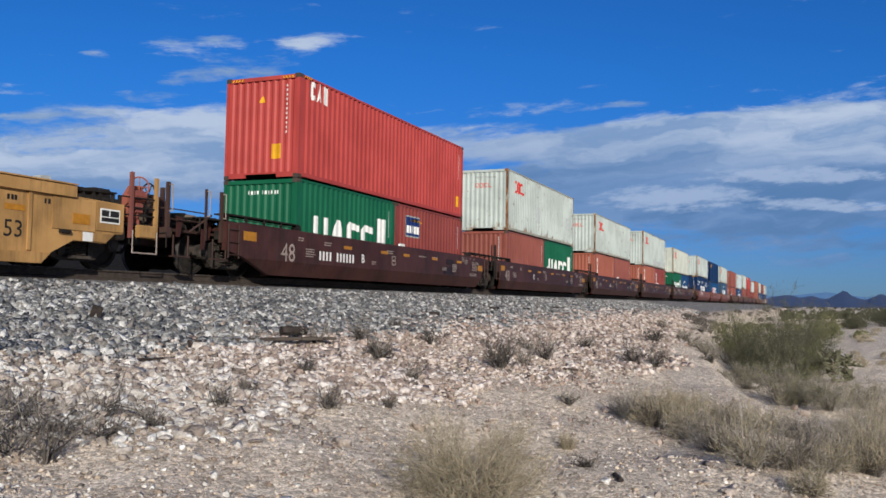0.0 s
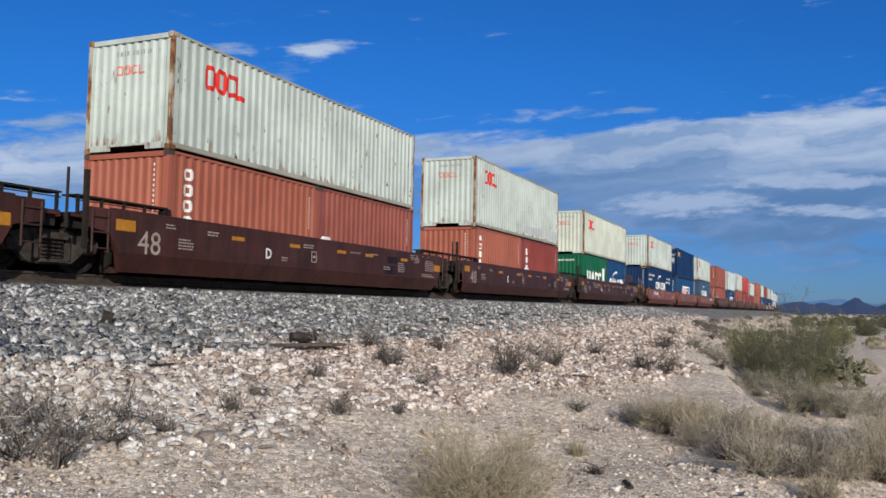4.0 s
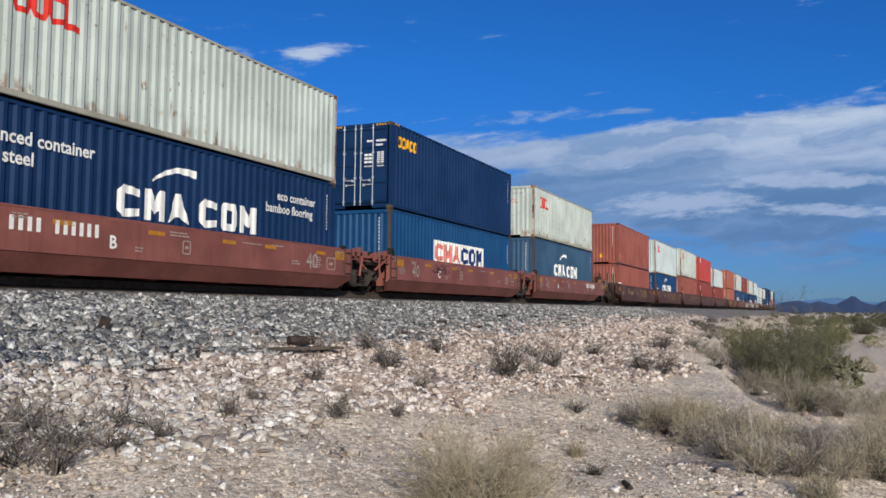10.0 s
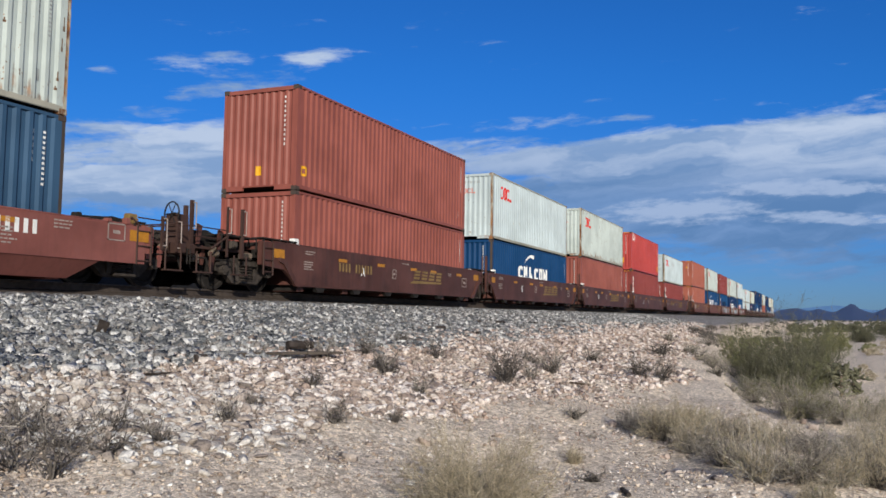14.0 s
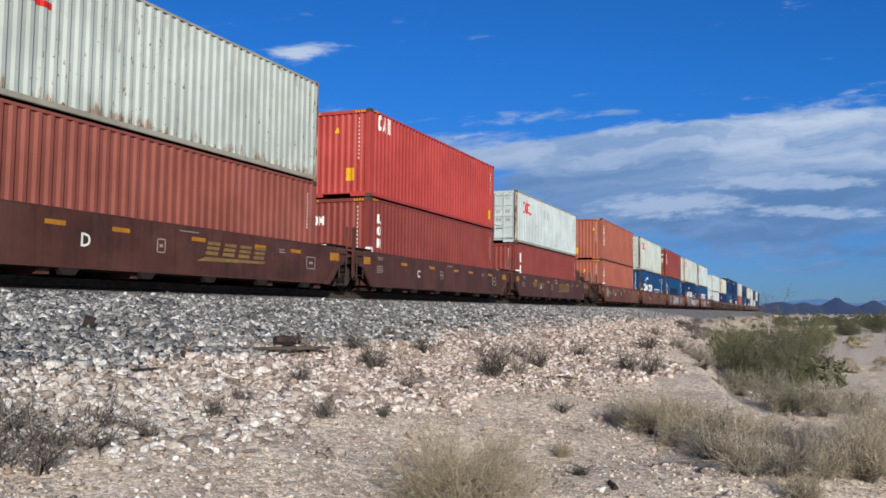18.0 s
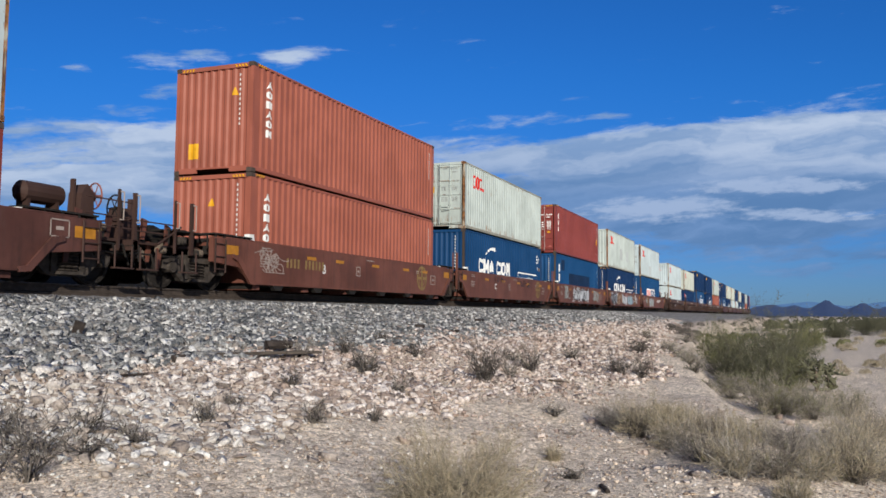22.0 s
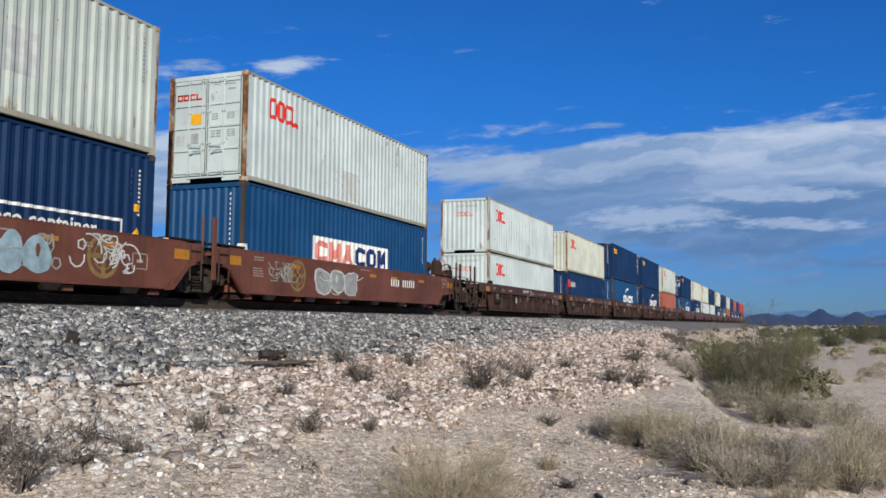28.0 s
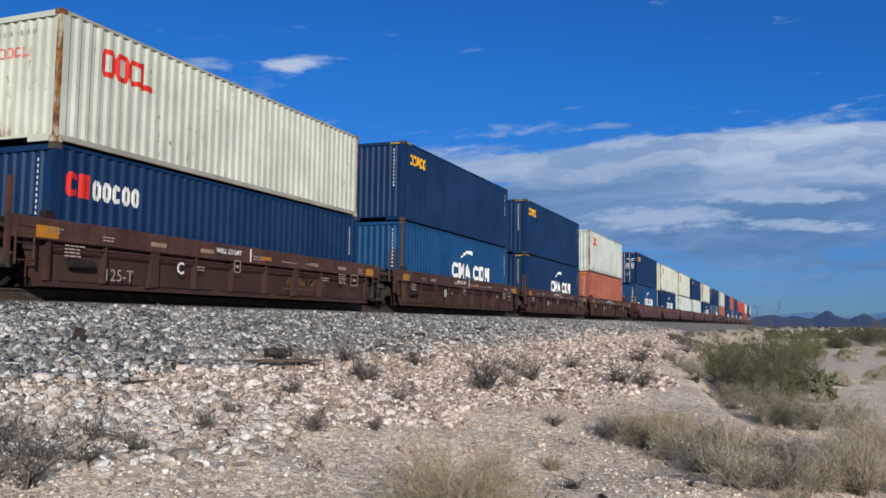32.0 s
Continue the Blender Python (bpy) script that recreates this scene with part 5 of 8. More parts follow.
    for e, g in ((xa, 1), (xb, -1)):
        x = e + g * (0.42 if rear_end and g < 0 else 0.75 if kind != "plain" else 0.95)
        part("end_marker", lambda: Mb().box(-0.26, 0.26, y - 0.003, y + 0.002, -0.11, 0.11), "reflector", u, "orange end marker", at=(x, 0, zr - (0.22 if kind == "plain" and g < 0 and not rear_end else 0.08)), key=("mark", kind))
    fine = Mb()
    shift = Vector((0, y + SIDE + 0.003, 0))
    rows = [(0.05, 0.80, 0.5, 4), (0.10, 1.08, 0.55, 2), (6.0, 1.10, 0.7, 1), (9.9, 0.95, 0.3, 2)] if kind == "tab" else [(-0.35, 1.06, 0.35, 2), (0.05, 0.78, 0.5, 4), (4.9 if kind != "rib" else 6.1, 1.02, 0.6, 2), (7.4, 0.98, 0.8, 1), (10.5, 0.82, 0.5, 5), (8.6, 1.0, 0.5, 1), (9.5, 0.66, 0.45, 2), (LONG - 0.45, 1.05, 0.45, 3), (1.0, 1.02, 0.4, 2), (3.9, 0.62, 0.3, 2)]
    for a, z, w, n in rows:
        bars(fine, spread(a), z, w, n, 0.028, 0.036, chance)
    if kind == "plain" and not rear_end:
        for a, z, w, n in ((LONG + 0.40, 1.00, 0.80, 6), (LONG + 0.15, 0.54, 1.10, 2), (LONG - 0.30, 1.14, 0.10, 2), (LONG + 0.15, 1.14, 0.12, 1), (LONG + 0.60, 1.14, 0.12, 1), (LONG - 0.75, 1.14, 0.30, 3)):
            bars(fine, spread(a), z, w, n, 0.028, 0.036, chance)
    if rear_end and kind == "plain":
        for a, z, w, n in ((LONG + 1.25, 1.12, 0.62, 4), (LONG + 0.85, 1.12, 0.14, 2), (LONG + 0.45, 1.12, 0.14, 2), (LONG - 0.2, 1.14, 0.14, 3), (LONG + 1.3, 0.80, 0.22, 2), (LONG + 1.75, 0.80, 0.24, 1), (LONG + 0.3, 0.58, 0.7, 2), (LONG - 0.9, 1.14, 0.4, 3)):
            bars(fine, spread(a), z, w, n, 0.035, 0.03, chance)
    fine.v = [tuple(Vector(p) + shift) for p in fine.v]
    tagged(part("stencil_text", fine, "ink_dim", u, "small faded stencilled lines"), kind="stuff")
    if size:
        a = -1.15 if kind == "plain" else size_at
        lettering("lettering", size, (0.68 if kind == "plain" else 0.60) if len(size) < 3 else 0.34, "ink_dim", u, spread(a), y, 0.39 if kind == "plain" else 0.50 if kind == "crease" else 0.16, "faded capacity figures")
    lettering("lettering", letter, 0.36, "ink_white", u, spread(3.2), y, 0.55 if kind != "rib" else 0.42, "white unit letter")
    boxes = [(5.3, 0.56, 0.26, 0.30), (LONG + tr - 0.85 if rear_end else 11.25, 0.78 if rear_end else 0.50, 0.46, 0.34)]
    for a0, z0, w0, h0 in boxes[:1] if kind == "plain" and not rear_end else boxes:
        x0 = spread(a0)
        box = Mb()
        for bx in ((x0, x0 + w0, z0, z0 + 0.025), (x0, x0 + w0, z0 + h0 - 0.025, z0 + h0), (x0, x0 + 0.025, z0, z0 + h0), (x0 + w0 - 0.025, x0 + w0, z0, z0 + h0), (x0 + w0 * 0.3, x0 + w0 * 0.7, z0 + h0 * 0.4, z0 + h0 * 0.6)):
            box.box(bx[0], bx[1], y - 0.003, y + 0.002, bx[2], bx[3])
        part("data_box", box, "ink_dim", u, "outlined data box")
    for mark in extra:
        mark(u, y)
    place(u, s + LONG / 2, 0.0)
    return u


def number_bars(a, z, paint, groups=(4, 6), h=0.25, w=0.185):
    """The car's number, as plain blocks."""
    def draw(u, y):
        x = spread(a)
        for g in groups:
            for k in range(g):
                part("number_block", lambda: Mb().box(0, w * 0.48, y - 0.003, y + 0.002, 0, h), paint, u, at=(x, 0, z), key=("digit", w, h, y))
                x += w
            x += w * 1.2
    return draw


def slant_logo(a=6.8, z=0.52):
    def draw(u, y):
        b, x = Mb(), spread(a)
        for k in range(4):
            for low, high in ((0.0, 0.08), (0.12, 0.19), (0.23, 0.30)):
                b.prism([(x + low * 0.33, z + low), (x + 0.44 + low * 0.36, z + low), (x + 0.44 + high * 0.36, z + high), (x + high * 0.33, z + high)], y - 0.003, y + 0.002)
            x += 0.62
        b.prism([(spread(a) - 0.3, z - 0.16), (spread(a) + 2.3, z - 0.10), (spread(a) + 2.4, z - 0.04), (spread(a), z - 0.06)], y - 0.003, y + 0.002)
        part("rail_logo", b, "ink_gold", u, "slanting gold line logo")
    return draw


def cross_emblem(a=10.45, z=0.70):
    def draw(u, y):
        x = spread(a)
        b = Mb().ring((x, y, z), (0, 1, 0), 0.40, 0.045, 28, 4).ring((x, y, z), (0, 1, 0), 0.26, 0.02, 24, 4)
        b.v = [(p[0], y + (p[1] - y) * 0.06, p[2]) for p in b.v]
        b.box(x - 0.05, x + 0.05, y - 0.004, y + 0.002, z - 0.36, z + 0.36).box(x - 0.36, x + 0.36, y - 0.004, y + 0.002, z - 0.05, z + 0.05)
        part("emblem", b, "ink_gold", u, "faded gold round cross emblem")
    return draw


def scrawl(a0, a1, z0, z1, paint, seed, count=40, fat=0.05, fill=None):
    """Sprayed strokes: loops and slashes, no writing."""
    def draw(u, y):
        ch = random.Random(seed)
        if fill:
            f = Mb()
            n = 9
            xs = [spread(a0 + (a1 - a0) * k / n) for k in range(n + 1)]
            f.prism([(x, z0 + ch.uniform(0, 0.15)) for x in xs] + [(x, z1 - ch.uniform(0, 0.2)) for x in reversed(xs)], y - 0.002, y + 0.001)
            part("graffiti", f, fill, u, "sprayed graffiti fill")
        b = Mb()
        for k in range(count):
            x, z = spread(ch.uniform(a0, a1)), ch.uniform(z0 + 0.1, z1 - 0.1)
            ang, bend = ch.uniform(0, 6.28), ch.uniform(-1.4, 1.4)
            for j in range(5):
                nx, nz = x + 0.13 * math.cos(ang), z + 0.13 * math.sin(ang)
                nz = min(max(nz, z0), z1)
                dx, dz = nx - x, nz - z
                ln = math.hypot(dx, dz) or 1
                px, pz = -dz / ln * fat / 2, dx / ln * fat / 2
                b.prism([(x + px, z + pz), (x - px, z - pz), (nx - px, nz - pz), (nx + px, nz + pz)], y - 0.005 - 0.0001 * k, y + 0.001)
                x, z, ang = nx, nz, ang + bend
        tagged(part("graffiti", b, paint, u, "sprayed graffiti strokes"), kind="stuff")
    return draw


def blobs(a0, a1, z0, z1, count, fill, edge, seed, hole=True):
    """Fat rounded sprayed shapes side by side, outlined, no writing."""
    def draw(u, y):
        ch = random.Random(seed)
        w = (a1 - a0) / count
        for k in range(count):
            cx, cz = spread(a0 + w * (k + 0.5)), (z0 + z1) / 2 + ch.uniform(-0.03, 0.03)
            rx, rz = w * ch.uniform(0.50, 0.62), (z1 - z0) / 2 * ch.uniform(0.86, 1.0)
            lobes = [1 + ch.uniform(-0.30, 0.16) for _ in range(8)]

            def line(scale, n=24):
                pts = []
                for i in range(n):
                    q = 2 * math.pi * i / n
                    j = q / (2 * math.pi) * 8
                    m = lobes[int(j) % 8] * (1 - j % 1) + lobes[(int(j) + 1) % 8] * (j % 1)
                    c, d = math.cos(q), math.sin(q)
                    sq = max(abs(c), abs(d)) ** -0.55 * m * scale
                    pts.append((cx + rx * sq * c, cz + rz * min(1.0, sq) * d + 0.10 * rx * c * (k % 3 - 1)))
                return pts
            lift = 0.0006 * k
            if edge:
                part("graffiti", Mb().prism(line(1.0), y - 0.004 - lift, y + 0.001), edge, u, "black sprayed outline")
            part("graffiti", Mb().prism(line(0.86 if edge else 1.0), y - 0.006 - lift, y + 0.001), fill, u, "fat sprayed shape")
            if hole and k % 2:
                hx, hz = cx + ch.uniform(-0.1, 0.1) * w, cz + ch.uniform(-0.04, 0.12)
                part("graffiti", Mb().prism([(hx + 0.10 * w * math.cos(i), hz + 0.17 * (z1 - z0) * math.sin(i)) for i in (0.3, 1.2, 2.2, 3.1, 4.2, 5.2)], y - 0.008 - lift, y + 0.001), edge or "rust_brown", u, "dark sprayed spot")
    return draw


def name_panel(a0, a1, z0, z1):
    """A freshly painted panel with the car's number as bars."""
    def draw(u, y):
        x0, x1 = spread(a0), spread(a1)
        part("number_panel", Mb().box(x0, x1, y - 0.011, y + 0.001, z0, z1), "maroon", u, "dark red repainted panel")
        rows = Mb()
        for k in range(2):
            for j in range(9):
                px = x0 + 0.08 + (x1 - x0 - 0.2) * j / 9
                rows.box(px, px + 0.08, y - 0.013, y - 0.010, z0 + 0.03 + 0.11 * k, z0 + 0.10 + 0.11 * k)
        tagged(part("number_rows", rows, "ink_dim", u, "rows of pale bars"), kind="stuff")
    return draw


# ---- the train ----
H, S = 2.896, 2.591
BASE = 0.13


def red_marks(h, end=True):
    return flower_logo(end, h)


def white_box(h, tone="white", rust="", doors=False, patches=()):
    name = {"white": "off-white", "cream": "cream", "fresh": "clean white"}[tone]
    text = f"{name} corrugated steel container{rust} with red logo" + (" and paired end doors" if doors else "")
    marks = red_marks(h, not doors) + [on_side("repair_patch", ["block"], "patch", a0, a1, z0, z1, "grey repainted patch") for a0, a1, z0, z1 in patches]
    if rust == CREAM_OLD:
        marks.append(rust_stains(h, len(patches) + int(h * 10)))
    return dict(paint=tone, label=text, post="rusty", doors=doors, marks=marks)


def red_box(doors=False):
    return dict(paint="red", label="bright red corrugated steel container with white letters", marks=[
        on_side("logo", ["hook", "peak", "block"], "ink_white", 0.62, 1.52, H - 0.62, H - 0.08 - 0.02, "white lessor logo", 0.25),
        warning(11.45, 0.42), warning(1.55, 0.55, end=True), on_end("warning_label", ["fan"], "ink_yellow", 1.10, 1.30, 2.15, 2.36, "yellow warning triangle", 0)])


def brown_box(h, tone="brown", tall=None, extra=()):
    name = {"brown": "red-brown", "orange": "orange-brown", "maroon": "dark maroon"}[tone]
    marks = list(extra)
    if tall:
        marks.append(tall_word("logo", "ink_white", 0.66, 0.94, tall[0], tall[1], tall[2], "white upright lessor name", tall[3]))
    return dict(paint=tone, label=f"{name} corrugated steel container with white markings", marks=marks)


def blue_box(h, tone, kind="wave", a=3.72, extra=()):
    name = {"blue": "blue", "navy": "navy blue", "teal": "teal blue", "slate": "slate blue"}[tone]
    low = 1.13 if h == H else 1.04
    marks = {"wave": lambda: wave_logo(a, low - 0.02), "panel": lambda: panel_logo(3.52, 0.95), "none": lambda: []}[kind]() + list(extra)
    what = {"wave": "large white line name", "panel": "white name panel", "none": "plain sides"}[kind]
    return dict(paint=tone, label=f"{name} corrugated steel container with {what}", marks=marks)


def gold_word(doors=False):
    return dict(paint="navy", label="navy blue steel container with small gold logo" + (" and end doors" if doors else ""), doors=doors, marks=[
        on_side("logo", ["ring", "ring", "peak", "hook", "ring"], "ink_yellow", 0.52, 2.02, H - 0.78, H - 0.40, "gold lessor logo", 0.1)])


def short_green():
    return dict(paint="green", label="green short steel container with large white letters", marks=[
        on_side("logo", ["cup", "peak", "hook", "hook"], "ink_white", 0.95, 4.55, 0.82, 1.64, "large white line name", 0.14),
        on_side("logo_bar", ["block"], "ink_white", 4.85, 5.45, 0.82, 1.92, "tall white bar")])


def short_brown(tone, extra=()):
    name = {"brown": "red-brown", "maroon": "dark maroon", "orange": "orange-brown"}[tone]
    return dict(paint=tone, label=f"{name} short steel container with white markings", marks=list(extra))


def short_blue():
    return dict(paint="blue", label="blue short steel container with white line name", marks=[
        on_side("logo", ["hook", "comb", "peak", None, "hook", "ring", "comb"], "ink_white", 0.9, 5.2, 0.80, 1.42, "white line name", 0.12),
        on_side("logo_arc", ["arc"], "ink_white", 1.8, 3.1, 1.52, 1.92, "white swoosh")])


def stack(s, top, low, lows, h_top, h_low):
    """Two tiers at s: a long box above, one long or two short ones below."""
    if lows:
        for k, spec in enumerate(lows):
            container(s + k * (LONG - SHORT), BASE, SHORT, h_low, **spec)
    else:
        container(s, BASE, LONG, h_low, **low)
    if top:
        container(s, BASE + h_low + 0.012, LONG, h_top, **top)


CREAM_OLD, WHITE_OLD = " with rust streaks", " with rusty corners"
PATCHES = [(4.6, 5.4, 0.75, 1.6), (10.4, 11.2, 0.85, 1.55)]
STACKS = [  # front end along the train, upper height, lower height, upper box, lower box, two short lower boxes
    (19.94, H, S, red_box(), None, [short_green(), short_brown("maroon", [on_side("sign", ["block"], "ink_grey", 0.75, 1.95, 1.50, 2.25, "weathered blue and yellow sign"), on_side_over("sign_field", ["block"], "ink_blue", 0.80, 1.90, 1.55, 2.20, "blue field"), on_side_over("sign_stripe", ["fan"], "ink_yellow", 1.0, 2.2, 2.06, 2.17, "yellow stripe"), tall_word("sign_edge", "ink_grey", 0.84, 0.90, 1.60, 2.0, 1, "", "block"), on_side_twice("sign_letters", ["block"] * 5, "ink_white", 0.92, 1.86, 1.64, 1.90, "white shapes", 0.25)])]),
    (37.81, H, S, white_box(H, "white", CREAM_OLD, patches=PATCHES), None, [short_brown("brown"), short_green()]),
    (55.77, S, S, white_box(S, "white", CREAM_OLD), None, [short_brown("orange", [tall_word("logo", "ink_white", 0.5, 0.8, 0.9, 2.3, 4, "white upright lessor name")]), short_brown("brown")]),
    (73.77, H, S, white_box(H, "white", CREAM_OLD, patches=[(5.3, 8.6, 0.28, 0.62), (8.6, 12.0, 0.25, 0.72)]), None, [short_brown("orange", [tall_word("logo", "ink_white", 0.5, 0.85, 1.0, 2.3, 4, "white upright lessor name", ("peak", "ring", "block", "peak"))]), short_brown("maroon", [tall_word("logo", "ink_white", 0.65, 0.95, 1.0, 2.2, 3, "white upright lessor name", ("foot", "ring", "comb"))])]),
    (91.54, S, S, white_box(S, "cream", CREAM_OLD), None, [short_green(), short_blue()]),
    (112.64, S, H, white_box(S, "white", WHITE_OLD), blue_box(H, "navy", "wave", extra=[words("advanced container", 0.35, "ink_white", 0.32, 2.14), words("light steel", 0.35, "ink_white", 0.32, 1.78), words("eco container", 0.33, "ink_white", 9.25, 2.10), words("bamboo flooring", 0.33, "ink_white", 8.75, 1.76)]), None),
    (128.38, H, S, gold_word(True), blue_box(S, "teal", "panel"), None),
    (144.08, S, H, white_box(S, "white", CREAM_OLD), blue_box(H, "slate", "wave"), None),
    (164.05, H, S, brown_box(H, "brown", extra=[warning(0.25, 0.42, "ink_yellow", "ring", 0.28, 0.28), warning(1.10, 0.45, "ink_yellow", "block", 0.16, 0.26, True)]), brown_box(S, "brown"), None),
    (179.47, H, S, white_box(H, "fresh"), blue_box(S, "blue", "wave", extra=[on_side("paint_line", ["block"], "spray_blue", 8.6, 11.4, 0.98, 1.01, "thin pale line")]), None),
    (194.94, H, H, white_box(H, "white", CREAM_OLD), brown_box(H, "brown"), None),
    (210.41, H, H, red_box(), brown_box(H, "maroon", (1.25, 2.45, 3, ("foot", "ring", "comb")), [on_end("end_logo", ["block", "ring", "comb"], "ink_white", 0.10, 0.75, 2.02, 2.32, "white lessor name")]), None),
    (226.05, S, S, white_box(S, "fresh", doors=True, patches=[(4.9, 5.2, 1.7, 2.1), (5.5, 5.8, 1.68, 2.05)]), brown_box(S, "maroon", (1.0, 2.2, 2, "foot")), None),
    (245.75, H, H, brown_box(H, "orange", (0.98, 2.55, 6, ("peak", "ring", "block", "peak", "ring", "comb")), [warning(0.75, 0.55, end=False, w=0.01, h=0.01), warning(0.42, 0.42, end=True), on_end("warning_label", ["fan"], "ink_yellow", 1.75, 1.95, 2.05, 2.28, "yellow warning triangle", 0)]), brown_box(H, "orange", (0.85, 2.45, 6, ("peak", "ring", "block", "peak", "ring", "comb")), [on_end("warning_label", ["fan"], "ink_yellow", 1.1, 1.3, 2.05, 2.28, "yellow warning triangle", 0)]), None),
    (261.39, H, H, white_box(H, "white", doors=True), dict(blue_box(H, "blue", "wave", 1.85, [on_side("box_outline", ["frame"], "ink_white", 7.75, 11.25, 0.75, 1.42, "white outlined box"), words("eco container", 0.46, "ink_white", 7.98, 0.96), on_side("warning_label", ["block"], "ink_yellow", 11.67, 11.78, 1.64, 1.82, "yellow warning label")]), code_lines=True), None),
    (276.75, H, H, dict(paint="maroon", label="dark maroon container with white letters and end doors", doors=True, marks=[tall_word("logo", "ink_white", 0.68, 0.94, 1.28, 2.45, 3, "white upright lessor name", ("thin_foot", "thin_ring", "thin_hook")), on_side("warning_label", ["block"], "ink_yellow", 11.50, 11.66, 1.30, 1.72, "yellow warning label"), on_side("warning_label", ["block"], "ink_yellow", 11.78, 11.88, 1.66, 1.84, "yellow warning label")]), blue_box(H, "teal", "none", extra=[on_side("repair_patch", ["block"], "dark_patch", 3.3, 9.3, 0.75, 1.85, "dark repainted patch"), on_side("repair_patch", ["block"], "dark_patch", 1.4, 2.2, 1.95, 2.6, "dark repainted patch"), tall_word("logo", "ink_white", 0.72, 1.02, 1.2, 2.35, 2, "white remains of a name", "block")]), None),
    (292.44, H, H, white_box(H, "white", WHITE_OLD, patches=[(5.0, 6.1, 0.85, 1.75), (8.2, 8.9, 0.85, 1.7)]), blue_box(H, "navy", "wave", 2.6, [on_side("box_outline", ["frame"], "ink_white", 7.9, 11.3, 0.8, 1.42, "white outlined box"), words("eco container", 0.44, "ink_white", 8.08, 1.00), on_side("warning_label", ["block"], "ink_yellow", 11.62, 11.74, 1.62, 1.78, "yellow warning label"), on_side("warning_label", ["fan"], "ink_yellow", 11.60, 11.78, 1.12, 1.28, "yellow warning triangle")]), None),
    (308.00, H, H, white_box(H, "fresh", doors=True, patches=[(5.3, 6.3, 0.25, 1.15)]), blue_box(H, "teal", "panel"), None),
    (327.72, S, S, white_box(S, "fresh", patches=[(6.4, 7.1, 0.3, 0.85)]), white_box(S, "fresh"), None),
    (343.36, S, S, white_box(S, "cream", WHITE_OLD), dict(paint="navy", label="navy blue steel container with red and white logo", marks=[on_side("logo", ["hook", "block"], "ink_red", 0.35, 0.95, 1.62, 2.1, "red half of the name", 0.1), on_side("logo", ["ring", "ring", "hook", "ring", "ring"], "ink_white", 1.0, 2.35, 1.62, 2.02, "white half of the name", 0.1)]), None),
    (359.10, H, H, gold_word(), blue_box(H, "teal", "wave", 4.9), None),
    (374.44, H, H, gold_word(), blue_box(H, "navy", "wave", 5.2), None),
    (389.92, H, H, white_box(H, "white"), brown_box(H, "orange"), None),
]


def far_stack(i):
    kinds = ["nb", "cb", "cw", "nw", "cb", "nb", "wo", "nb", "ob", "nb", "rb", "rm", "co", "nb", "cb", "wb", "ob", "cb", "nb"]
    a, b = kinds[i % len(kinds)]
    up = {"n": lambda: gold_word(i == 0), "c": lambda: white_box(H, "cream"), "w": lambda: white_box(H, "white"), "o": lambda: brown_box(H, "orange"), "r": red_box}[a]()
    low = {"b": lambda: blue_box(H, ("blue", "navy", "slate")[i % 3], "wave", 4.5), "w": lambda: white_box(H, "fresh"), "o": lambda: brown_box(H, "orange"), "m": lambda: brown_box(H, "maroon")}[b]()
    return up, low


for row in STACKS:
    place_s, h_up, h_low, up, low, lows = row
    stack(place_s, up, low, lows, h_up, h_low)
LATER = []
far_s = 409.6
SPLIT["on"] = False
for i in range(19):
    up, low = far_stack(i)
    stack(far_s, up, low, None, H, H)
    LATER.append(far_s)
    far_s += 15.55 if i % 5 != 4 else 19.75

